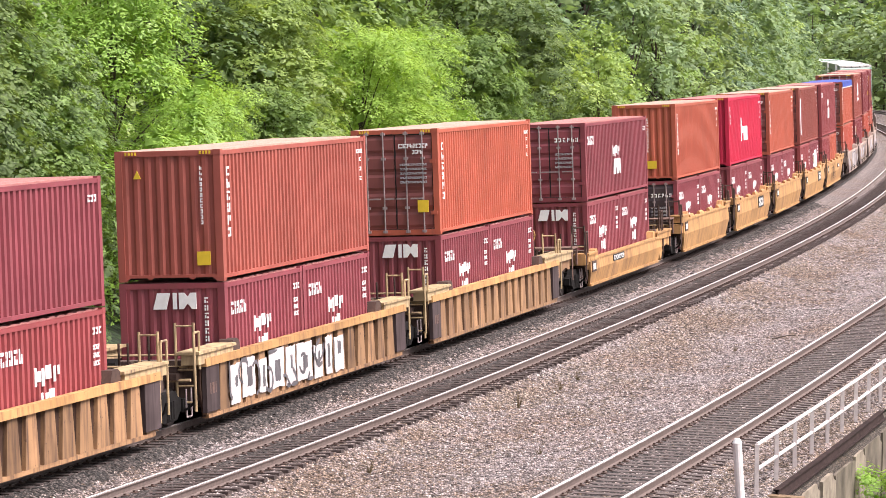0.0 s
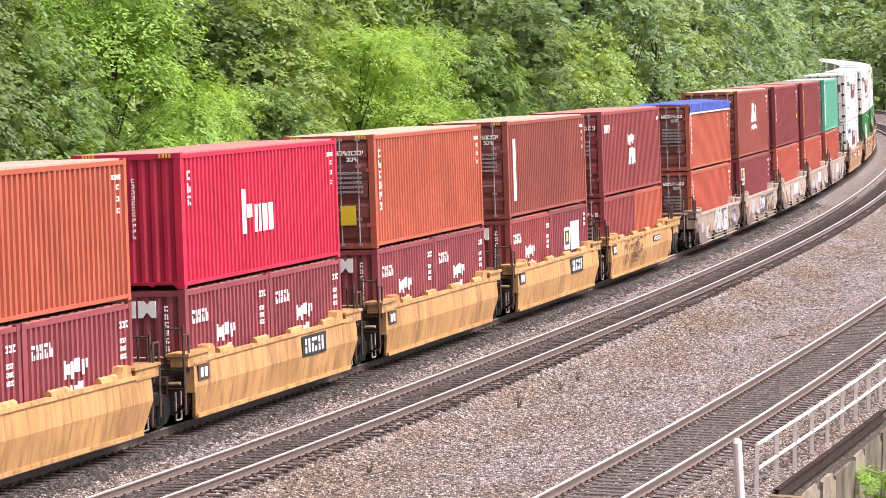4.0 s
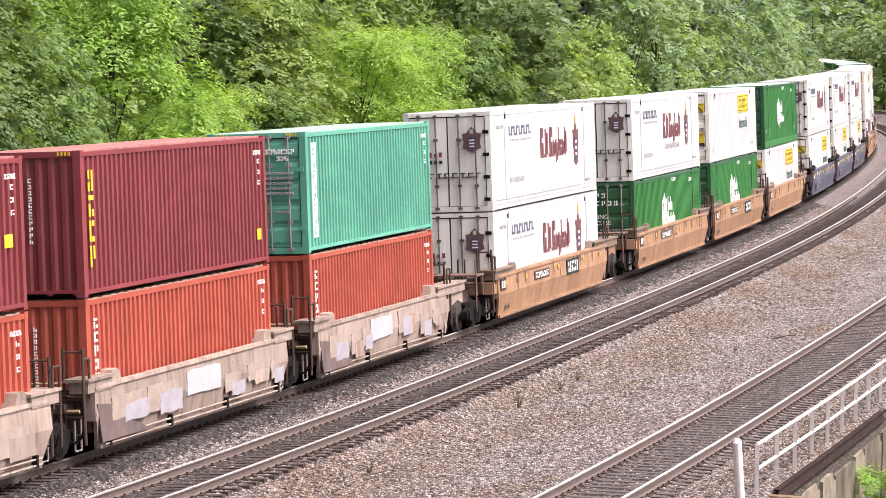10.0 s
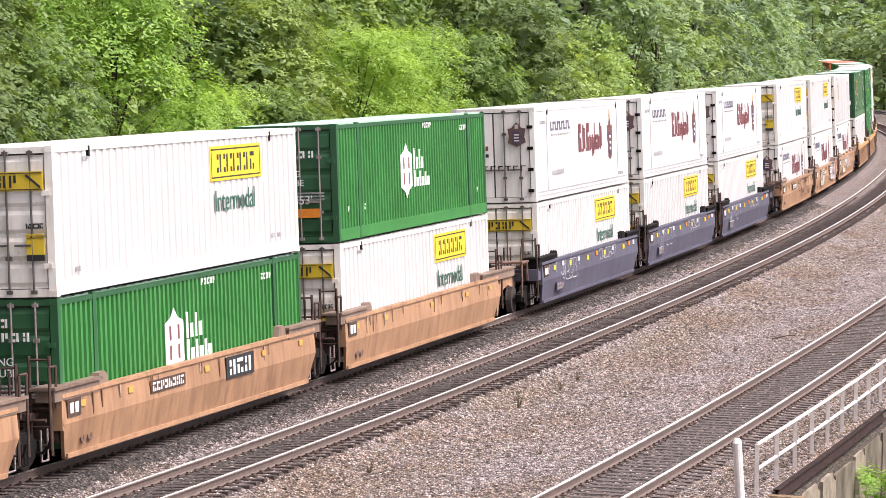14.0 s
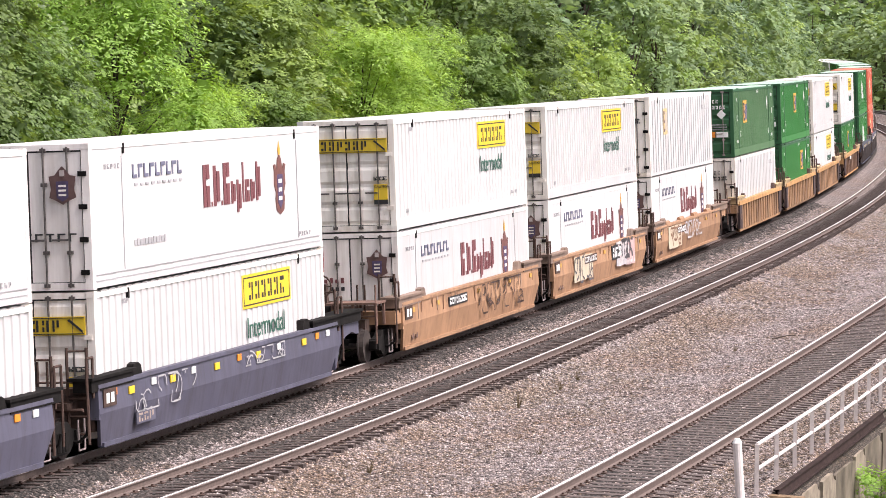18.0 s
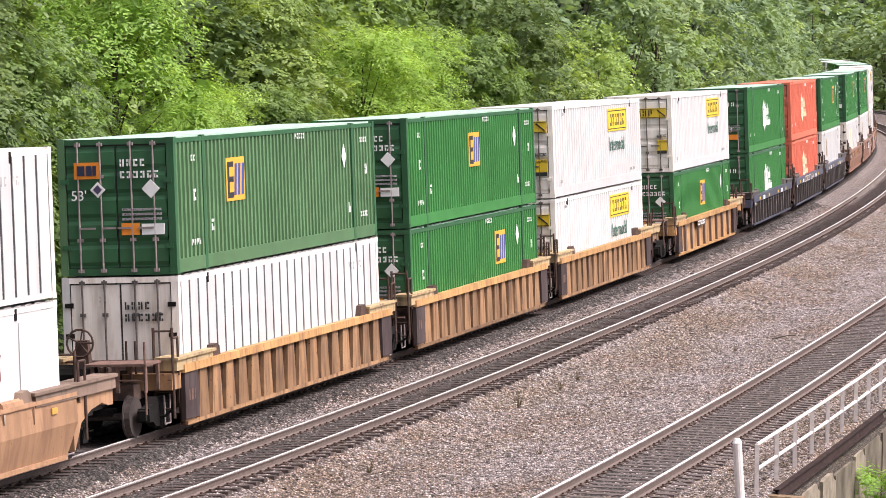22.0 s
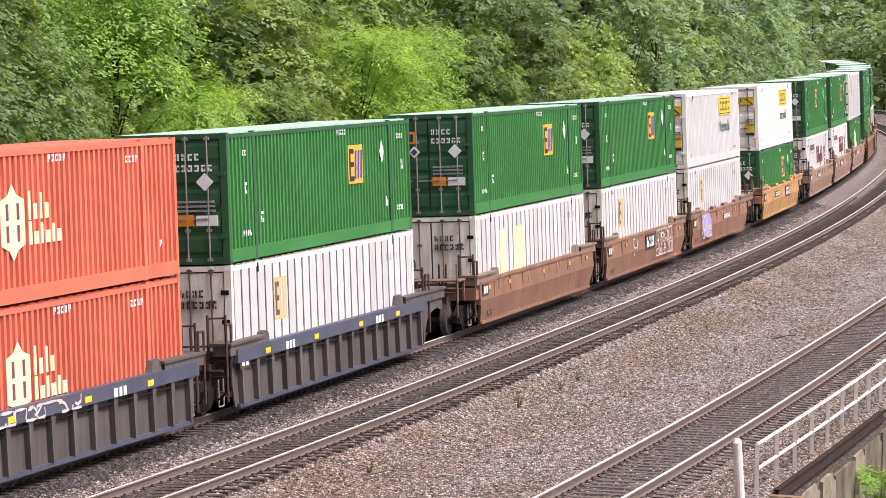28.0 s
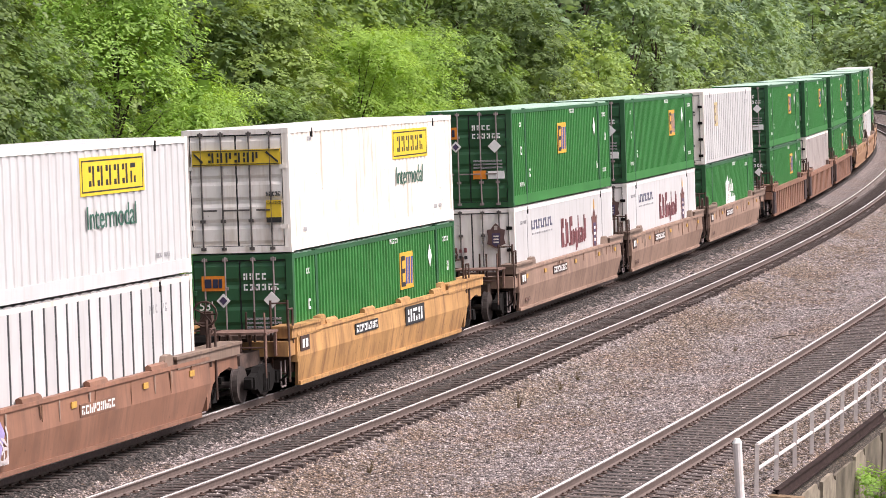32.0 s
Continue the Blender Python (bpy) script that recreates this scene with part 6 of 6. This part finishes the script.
def make_loads():
    z40 = LOW + STD + 0.03
    S = [c[0] for c in CARS]
    # cars 0 to 2
    t = maroon_dry("dry40", STD, "maroon", "blank", "dull maroon 40-foot container with white marks")
    part("emblem", three_shapes("x", -0.85, 0.5, 1.35, 0.52, 1.21, 1.223), M["white"], t)
    put(t, S[0] + 6.096, z40, 6)
    two_twenties(S[0], LOW, "maroon", "oxide")
    t = forty(S[1], z40, HC, "rustbrown", "blank", "rust-orange 40-foot container with vertical white letters", marks=6)
    on_end(t, "dry40", "panel", 0.62, 0.92, 0.35, 0.65, "yellow")
    part("warning_triangle", lambda: Shape().prism([(-0.8, 2.28), (-0.62, 2.28), (-0.71, 2.46)], "y", -6.104, -6.08), M["yellow"], t, key="tri")
    for i in range(11):
        on_end(t, "dry40", "number_mark", 0.73, 0.79, 2.45 - i * 0.12, 2.54 - i * 0.12, "white")
    two_twenties(S[1], LOW, "maroon", "maroon")
    t = forty(S[2], z40, HC, "orange", "door", "rust-orange 40-foot container with dark doors", marks=6)
    on_end(t, "dry40", "panel", 0.62, 0.92, 0.62, 0.95, "yellow", 0.05)
    two_twenties(S[2], LOW, "maroon", "maroon")
    # car 3
    t = maroon_dry("dry40", STD, "maroon", "door", "dull maroon 40-foot container with white marks and grey door bars")
    part("emblem", three_shapes("x", -0.85, 0.72, 1.35, 0.52, 1.21, 1.223), M["white"], t)
    put(t, S[3] + 6.096, z40, 6)
    two_twenties(S[3], LOW, "maroon", "maroon")
    # cars 4 to 8
    t = forty(S[4], z40, HC, "orange", "blank", "rust-orange 40-foot container, end wall with a yellow label", marks=6)
    on_end(t, "dry40", "panel", 0.1, 0.45, 0.45, 0.75, "yellow")
    two_twenties(S[4], LOW, "maroon", "maroon", "door")
    t = forty(S[5], z40, HC, "magenta", "blank", "bright magenta-red 40-foot container with large white letters")
    blocks(t, "dry40", "emblem", -1.8, 0.95, (0.28,), 1.0, "white")
    blocks(t, "dry40", "emblem", -1.45, 1.3, (0.4,), 0.3, "white")
    blocks(t, "dry40", "emblem", -0.85, 0.95, (0.2, 0.16, 0.36, 0.34), 0.62, "white", 0.12)
    vertical_marks(t, "dry40", HC, 3)
    two_twenties(S[5], LOW, "maroon", "maroon")
    t = forty(S[6], z40, HC, "orange", "door", "rust-orange 40-foot container with dark doors", marks=6)
    on_end(t, "dry40", "panel", 0.3, 0.7, 0.6, 1.1, "yellow", 0.05)
    two_twenties(S[6], LOW, "maroon", "maroon")
    t = forty(S[7], z40, HC, "brown", "door", "brown 40-foot container with a tall white strip")
    on_side(t, "dry40", "strip", -5.35, -4.98, 0.5, 2.35, "white")
    t = two_twenties(S[7], LOW, "oxide", "maroon", second="")
    on_side(t, "dry20", "board", -1.0, -0.1, 1.25, 1.95, "white")
    on_side(t, "dry20", "board", 0.05, 1.45, 1.2, 2.1, "white")
    on_side(t, "dry20", "emblem", -0.9, -0.2, 1.4, 1.85, "navy_letter", 0.006)
    on_side(t, "dry20", "emblem", -0.7, -0.4, 1.5, 1.78, "yellow", 0.009)
    for r in range(3):
        on_side(t, "dry20", "number_mark", 2.3, 2.6, 2.2 - r * 0.16, 2.3 - r * 0.16, "white")
    t = maroon_dry("dry40", HC, "oxide", "door", "oxide red 40-foot container with white marks")
    part("emblem", three_shapes("x", -0.85, 0.95, 1.35, 0.55, 1.21, 1.223), M["white"], t)
    put(t, S[8] + 6.096, z40, 6)
    two_twenties(S[8], LOW, "oxide", "orange", "door", "")
    # cars 9 to 13: their wells hold the boxes higher
    LOWP, z40p = LOW + 0.21, z40 + 0.22
    t = forty(S[9], z40p, STD, "orange", "door", "rust-orange open-top 40-foot container under a blue tarpaulin", "tarp", marks=6)
    part("tarpaulin", lambda: draped(0.02, 0.36, 1.262), M["tarp"], t, "wrinkled blue tarpaulin", key="tarp")
    part("tarpaulin_hem", lambda: draped(0.37, 0.43, 1.256, True), M["galv"], t, "white hem with lashing", key="hem")
    forty(S[9], LOWP, STD, "oxide_orange", "door", "rust-orange 40-foot container set in the well car", marks=6)
    t = forty(S[10], z40p, HC, "brown", "door", "brown 40-foot container with white curved emblem")
    for pts in ([(-0.95, 1.45), (-0.65, 1.45), (-0.2, 2.3), (-0.5, 2.3)], [(-0.45, 1.45), (-0.2, 1.45), (0.05, 2.25), (-0.14, 2.3)], [(-0.05, 1.5), (0.45, 1.5), (0.55, 1.75), (0.1, 1.95), (0.05, 1.8)],
                [(0.6, 1.45), (1.05, 1.5), (0.85, 1.7), (0.85, 2.2), (0.62, 2.2)], [(-0.9, 1.08), (-0.6, 1.2), (-0.2, 1.1), (0.3, 1.2), (1.0, 1.12), (1.0, 1.26), (0.3, 1.36), (-0.2, 1.26), (-0.6, 1.34), (-0.9, 1.22)]):
        part("emblem", Shape().prism(pts, "x", 1.21, 1.224), M["white"], t)
    t = forty(S[10], LOWP, STD, "darkred", "blank", "deep red 40-foot container with a small yellow label")
    on_side(t, "dry40", "panel", -5.4, -4.3, 1.45, 2.15, "white")
    on_side(t, "dry40", "panel_field", -5.34, -4.36, 1.72, 2.1, "black", 0.005)
    part("panel_field", Shape().prism([(-5.1, 1.84), (-4.4, 1.76), (-4.4, 2.06), (-4.7, 2.06)], "x", 1.22, 1.227), M["yellow"], t)
    for i in range(4):
        on_side(t, "dry40", "emblem", -5.3 + i * 0.24, -5.14 + i * 0.24, 1.5, 1.68, "black", 0.006)
    t = forty(S[11], z40p, HC, "darkred", "blank", "deep maroon 40-foot container with vertical white letters", marks=5)
    on_end(t, "dry40", "panel", 0.1, 0.5, 0.35, 0.55, "yellow")
    on_side(t, "dry40", "panel", 5.1, 5.5, 1.2, 1.45, "yellow")
    forty(S[11], LOWP, STD, "oxide_orange", "door", "rust-orange 40-foot container set in the well car", marks=5)
    t = forty(S[12], z40p, HC, "darkred", "blank", "deep maroon 40-foot container with vertical yellow letters")
    for i in range(4):
        on_side(t, "dry40", "lettering", -5.72, -5.36, HC - 0.82 - i * 0.5, HC - 0.4 - i * 0.5, "yellow")
    on_side(t, "dry40", "panel", 5.3, 5.6, 0.55, 0.8, "yellow")
    forty(S[12], LOWP, STD, "oxide_orange", "blank", "rust-orange 40-foot container set in the well car", marks=5)
    t = forty(S[13], z40p, HC, "teal", "door", "teal green 40-foot container with a tall white strip", "roof_green")
    on_side(t, "dry40", "strip", -5.62, -5.2, 0.35, 2.62, "white")
    for i in range(8):
        on_side(t, "dry40", "lettering", -5.52, -5.3, 2.3 - i * 0.27, 2.5 - i * 0.27, "teal", 0.007)
    forty(S[13], LOWP, STD, "oxide_orange", "blank", "rust-orange 40-foot container set in the well car", marks=5)
    # 53-foot loads: upper, lower
    jb, re, gp, ge, wp = white_yellow, reefer, green_panel, green_emblem, white_plate
    P53 = {14: (re, re), 15: (lambda: re(HC, True), ge), 16: (jb, ge), 17: (ge, jb), 18: (re, jb), 19: (re, jb), 20: (re, jb),
           21: (jb, re), 22: (jb, re), 23: (wp, re), 24: (lambda: gp(HC, "green_faded", -4.5), lambda: wp(HC, "boxwhite", None)), 25: (lambda: gp(HC, "green", -0.9), lambda: gp(HC, "green", 2.1)), 26: (jb, jb), 27: (jb, lambda: gp(HC, "green", -1.0)),
           28: (ge, ge), 29: (lambda: ge(HC, "redorange"), lambda: ge(HC, "redorange")), 30: (gp, wp), 31: (gp, lambda: wp(HC, "boxwhite", None, ((-4.9, -4.2), (-3.0, -1.4)))), 32: (gp, wp), 33: (jb, lambda: wp(HC, "boxwhite", -4.6)), 34: (lambda: jb(HC, "boxcream"), gp),
           35: (lambda: gp(HC, "green", -1.1), re), 36: (gp, re), 37: (wp, ge), 38: (gp, gp), 39: (gp, lambda: wp(HC, "boxgrey", None)), 40: (gp, gp), 41: (gp, gp), 42: (gp, wp), 43: (jb, gp)}
    for i, (up, lo) in P53.items():
        put(lo(), S[i] + 8.077, LOW + 0.04, 7.5)
        put(up(), S[i] + 8.077, LOW + 0.075 + HC, 7.5)


make_loads()
finish_marks()


# ---- woods on the hillside ----
def leaf_cloud(rng, crown, boughs, leaflets, size, reach, slim):
    """Flat drooping boughs of small leaves on the outside of lobes; crown: list of (centre, radius)."""
    n = boughs * leaflets
    cc = np.array([c for c, r in crown])
    rr = np.array([r for c, r in crown])
    pick = rng.choice(len(crown), size=boughs, p=rr ** 2 / (rr ** 2).sum())
    d = rng.normal(size=(boughs, 3))
    d[:, 2] = d[:, 2] * 0.75 + 0.35
    d /= np.linalg.norm(d, axis=1)[:, None]
    p = cc[pick] + d * (rr[pick] * (0.66 + 0.40 * rng.random(boughs)))[:, None] * np.array((1.08, 1.08, 0.72))
    out = d * np.array((1, 1, 0.0)) + rng.normal(size=(boughs, 3)) * np.array((0.25, 0.25, 0.0))
    out /= np.linalg.norm(out, axis=1)[:, None]
    side = np.stack([-out[:, 1], out[:, 0], rng.normal(size=boughs) * 0.22], -1)
    side /= np.linalg.norm(side, axis=1)[:, None]
    out[:, 2] -= rng.uniform(0.05, 0.6, boughs)
    out /= np.linalg.norm(out, axis=1)[:, None]
    up = np.cross(out, side)
    long = reach * rng.uniform(0.6, 1.25, boughs)
    rep = lambda a: np.repeat(a, leaflets, axis=0)
    O, S, U, R = rep(out), rep(side), rep(up), rep(long)
    f = rng.random(n) ** 0.8
    v = rng.uniform(-1, 1, n) * np.sin(np.pi * (0.12 + 0.83 * f)) * 0.52
    q = rep(p) + O * (R * (f - 0.45))[:, None] + S * (R * v)[:, None] + U * (R * (rng.normal(size=n) * 0.045 - 0.30 * f * f - 0.25 * v * v))[:, None]
    nrm = U * 0.9 + rep(d) * 0.55 + np.array((0, 0, 0.2)) + rng.normal(size=(n, 3)) * 0.22
    nrm /= np.linalg.norm(nrm, axis=1)[:, None]
    a = O * 0.55 + S * np.sign(v)[:, None] * 0.6 + rng.normal(size=(n, 3)) * 0.4
    a -= nrm * (a * nrm).sum(1)[:, None]
    a /= np.linalg.norm(a, axis=1)[:, None]
    b = np.cross(nrm, a)
    L = (size * rng.uniform(0.6, 1.35, n))[:, None]
    # broad leaves deep inside the lobes close the crown
    deep = 14 if leaflets > 10 else 0
    m = deep * len(crown)
    w = rng.normal(size=(m, 3, 3))
    q2 = np.repeat(cc, deep, axis=0) + w[:, 0] / np.linalg.norm(w[:, 0], axis=1)[:, None] * (np.repeat(rr, deep) * rng.random(m) * 0.38)[:, None]
    a2, b2 = (w[:, i] / np.linalg.norm(w[:, i], axis=1)[:, None] for i in (1, 2))
    q, a, b = np.concatenate([q, q2]), np.concatenate([a, a2]), np.concatenate([b, b2])
    L = np.concatenate([L, np.full((m, 1), rr.mean() * 0.42)])
    W = L * np.concatenate([np.full((n, 1), slim), np.full((m, 1), 0.4)])
    n += m
    verts = np.stack([q - a * L * 0.5, q + b * W, q + a * L * 0.5, q - b * W], 1).reshape(-1, 3)
    faces = np.arange(4 * n).reshape(-1, 4)
    return verts.tolist(), faces.tolist()


def make_tree_kind(seed, height, lobes, boughs, leaflets, size, reach, material, lobe=(0.08, 0.15), slim=0.27):
    rng = np.random.default_rng(seed)
    crown = []
    for i in range(lobes):
        g = i * 2.4 + rng.random()
        f = (i + 0.5) / lobes
        rad = (1.0 - abs(f - 0.4) * 1.15) * height * 0.30
        rr = rad * rng.uniform(0.45, 1.05)
        crown.append(((rr * math.cos(g), rr * math.sin(g), height * (0.10 + 0.84 * f)), height * rng.uniform(*lobe)))
    v, f = leaf_cloud(rng, crown, boughs, leaflets, size, reach, slim)
    me = bpy.data.meshes.new("crown")
    me.from_pydata(v, [], f)
    me.materials.append(material)
    sh = Shape().rod((0, 0, -1.0), (0.1, 0.05, height * 0.45), height * 0.013, 8, height * 0.009).rod((0.1, 0.05, height * 0.45), (0, 0, height * 0.9), height * 0.009, 7, height * 0.002)
    for c, r in crown:
        z = min(c[2] * 0.8, height * 0.8)
        sh.rod((0.05, 0.03, z * 0.85), (c[0] * 0.8, c[1] * 0.8, c[2] - r * 0.2), height * 0.004, 5, height * 0.001)
    return me, sh.mesh("trunk", M["bark"])


TREE_LABEL = {"leaf_bright": "yellow-green feathery broadleaf tree on the hillside", "leaf_mid": "green broadleaf tree on the hillside", "leaf_dark": "deep green dense broadleaf tree on the hillside"}
NEAR_KINDS = [(make_tree_kind(11, 11, 36, 1800, 32, 0.155, 1.1, M["leaf_bright"], (0.10, 0.16), 0.19), "leaf_bright"), (make_tree_kind(12, 10, 34, 1900, 27, 0.145, 0.66, M["leaf_mid"], (0.11, 0.17), 0.31), "leaf_mid"),
              (make_tree_kind(13, 12, 36, 1900, 27, 0.145, 0.66, M["leaf_dark"], (0.10, 0.16), 0.31), "leaf_dark")]
# coarse and far crowns wear the leaf colours with haze in them
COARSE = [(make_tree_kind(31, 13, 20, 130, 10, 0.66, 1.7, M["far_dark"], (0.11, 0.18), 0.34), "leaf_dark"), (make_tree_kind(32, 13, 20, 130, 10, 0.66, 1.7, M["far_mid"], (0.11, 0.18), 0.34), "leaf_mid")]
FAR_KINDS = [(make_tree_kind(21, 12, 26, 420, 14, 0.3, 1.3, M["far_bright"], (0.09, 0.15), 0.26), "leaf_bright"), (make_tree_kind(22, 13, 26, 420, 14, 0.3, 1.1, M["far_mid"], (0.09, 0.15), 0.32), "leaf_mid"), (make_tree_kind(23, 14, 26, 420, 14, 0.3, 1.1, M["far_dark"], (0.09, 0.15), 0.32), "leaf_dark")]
BACK_KINDS = [(make_tree_kind(51, 11, 32, 700, 16, 0.24, 1.0, M["leaf_bright"], (0.10, 0.16), 0.2), "leaf_bright"), (make_tree_kind(52, 10, 30, 700, 16, 0.24, 0.8, M["leaf_mid"], (0.11, 0.17), 0.3), "leaf_mid"),
              (make_tree_kind(53, 12, 32, 700, 16, 0.24, 0.8, M["leaf_dark"], (0.10, 0.16), 0.3), "leaf_dark")]


def plant(kinds, which, s, off, scale, rng):
    (crown, trunk), tone = kinds[which]
    t = thing("tree", TREE_LABEL[tone], "tree", "woods beside the railway")
    p = spot(s, off, 0)
    t.matrix_basis = Matrix.LocRotScale((p.x, p.y, hill(off) - 0.3), Euler((0, 0, rng.random() * 6.28)), (scale, scale, scale * rng.uniform(0.9, 1.12)))
    for nm, me in (("crown", crown), ("trunk", trunk)):
        ob = new(nm, me)
        ob.parent = t
    return t


# the front of the woods, tree by tree: 0 yellow-green, 1 green, 2 deep green
EDGE = [(6, -8.5, 2, 1.0), (11, -8, 1, 0.8), (14.0, -8.3, 2, 0.62), (20.5, -8.6, 0, 1.0), (27.5, -8.0, 0, 0.62), (35, -8, 1, 0.75), (40, -10, 1, 0.95), (46.5, -8, 0, 0.8), (55, -8.4, 0, 0.85), (64, -8, 1, 0.8), (72, -8.5, 1, 0.75), (80, -9, 2, 0.9)]
BACK = [(20, -13, 0, 1.05), (27, -13, 1, 1.1), (37, -13, 2, 1.05), (44, -13.5, 2, 1.1), (52, -13, 1, 1.05), (60, -13, 1, 1.0), (69, -13, 1, 1.0), (78, -13, 2, 1.0), (88, -13, 1, 1.1)]


SWAY = []


def make_woods():
    rng = random.Random(5)
    for kinds, rows in ((NEAR_KINDS, EDGE), (BACK_KINDS, BACK)):
        for s, off, w, sc in rows:
            SWAY.append(plant(kinds, w, s, off, sc, rng))
    s = 30.0
    while s < 90:
        plant(COARSE, rng.choice((0, 0, 1)), s, -19 + rng.uniform(-1, 1), rng.uniform(0.9, 1.1), rng)
        s += 6.5
    s = 88.0
    while s < 330:
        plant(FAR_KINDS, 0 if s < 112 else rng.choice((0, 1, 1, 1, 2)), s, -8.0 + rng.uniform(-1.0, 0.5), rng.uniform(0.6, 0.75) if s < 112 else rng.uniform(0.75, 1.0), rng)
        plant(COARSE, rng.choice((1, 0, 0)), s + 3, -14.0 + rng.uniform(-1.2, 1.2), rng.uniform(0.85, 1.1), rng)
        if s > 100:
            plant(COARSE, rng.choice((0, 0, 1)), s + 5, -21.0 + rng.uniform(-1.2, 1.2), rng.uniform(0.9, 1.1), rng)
        s += 6.5
    s = 334.0
    while s < 560:
        for off, grow in ((-8, 1.0), (-15, 1.2), (-24, 1.5)):
            plant(COARSE, rng.choice((0, 1)), s + rng.uniform(-2, 2), off, grow * rng.uniform(0.9, 1.2), rng)
        s += 9
    for s, w in ((250, 0), (258, 1), (266, 0), (274, 1), (283, 1)):
        plant(FAR_KINDS, w, s, -6.7, 0.95, rng)
    # the trees that close the view where the line bends out of sight
    for s, off, w, sc in ((246, -4.9, 1, 0.74), (250, -4.8, 2, 0.74), (254, -4.7, 1, 0.76), (258, -4.7, 1, 0.76), (262, -4.7, 2, 0.78), (267, -4.7, 1, 0.78), (272, -4.8, 2, 0.8), (278, -4.9, 1, 0.85)):
        plant(FAR_KINDS, w, s, off, sc, rng)
    for off, grow in ((17.5, 1.1), (24, 1.35), (33, 1.7)):
        s = 300.0
        while s < 580:
            plant(COARSE, 1, s + rng.uniform(-2, 2), off + rng.uniform(-1, 2), grow * rng.uniform(0.9, 1.2), rng)
            s += 8.6 * grow


make_woods()


# ---- small growth and litter beside the tracks ----
def make_small():
    rng = random.Random(3)
    crown, trunk = make_tree_kind(41, 2.7, 9, 90, 34, 0.13, 0.6, M["leaf_bright"], (0.14, 0.22), 0.2)
    for s, off, sc in ((1.0, 15.5, 0.8), (1.4, 15.95, 0.9), (-0.4, 16.5, 1.0), (5.5, 16.3, 0.95), (-5.0, 16.9, 0.7)):
        t = thing("shrub", "bright green fern-like shrub below the bridge wall", "shrub", "shrubs below the wall")
        p = spot(s, off, 0)
        t.matrix_basis = Matrix.LocRotScale((p.x, p.y, hill(off)), Euler((0, 0, rng.random() * 6)), (sc, sc, sc))
        for nm, me in (("leaves", crown), ("stem", trunk)):
            ob = new(nm, me)
            ob.parent = t
    for n, (s, off, h) in enumerate(((-6.2, 6.16, 0.32), (7.3, 6.1, 0.42), (14.4, 6.05, 0.3), (11.9, 6.12, 0.26), (24.0, 8.6, 0.22), (-2.0, 8.7, 0.2))):
        sh = Shape()
        for i in range(14):
            g, r = rng.random() * 6.28, rng.uniform(0.02, 0.14)
            a = (rng.uniform(-0.03, 0.03), rng.uniform(-0.03, 0.03), -0.05)
            sh.rod(a, (r * math.cos(g), r * math.sin(g), h * rng.uniform(0.5, 1.0)), 0.008, 4, 0.002)
        t = part("weed", sh, M["dry_weed"])
        tagged(t, "dry brown weed growing in the stone ballast", "weed", "weeds in the ballast")
        t.location = spot(s, off, -0.36)
    a, b = spot(27.9, 9.09, -0.28), spot(29.0, 9.83, -0.24)
    m = (a + b) / 2 + Vector((0, 0, 0.05))
    st = part("stick", Shape().rod(a, m, 0.022, 6, 0.018).rod(m, b, 0.018, 6, 0.008), M["bark"])
    tagged(st, "thin dead branch lying on the stone ballast", "branch")


M["dry_weed"] = plain("dry_weed", (0.10, 0.075, 0.04), 0.9, 0, 0.4, 20)
make_small()


# ---- everything that rolls ----
def motions():
    times = [i * 0.8 for i in range(41)]
    for t, s, z, half in TRAIN:
        walk(t, [(q, ride(s - travelled(q), z, half)) for q in times])
    # a light wind rocks the nearest trees
    rng = random.Random(8)
    for t in SWAY:
        base = Matrix.LocRotScale(t.matrix_basis.translation, t.matrix_basis.to_quaternion(), None)
        f, p, a = rng.uniform(1.0, 1.7), rng.uniform(0, 6.28), rng.uniform(0.35, 0.7)
        rows = []
        for i in range(33):
            q = float(i)
            lean = a * (math.sin(f * q + p) + 0.5 * math.sin(2.3 * f * q + 1.7 * p))
            rows.append((q, Matrix.Translation(base.translation) @ pose(0, 0, 0, 0.4 * lean, lean, 0) @ base.to_3x3().to_4x4()))
        walk(t, rows)


motions()
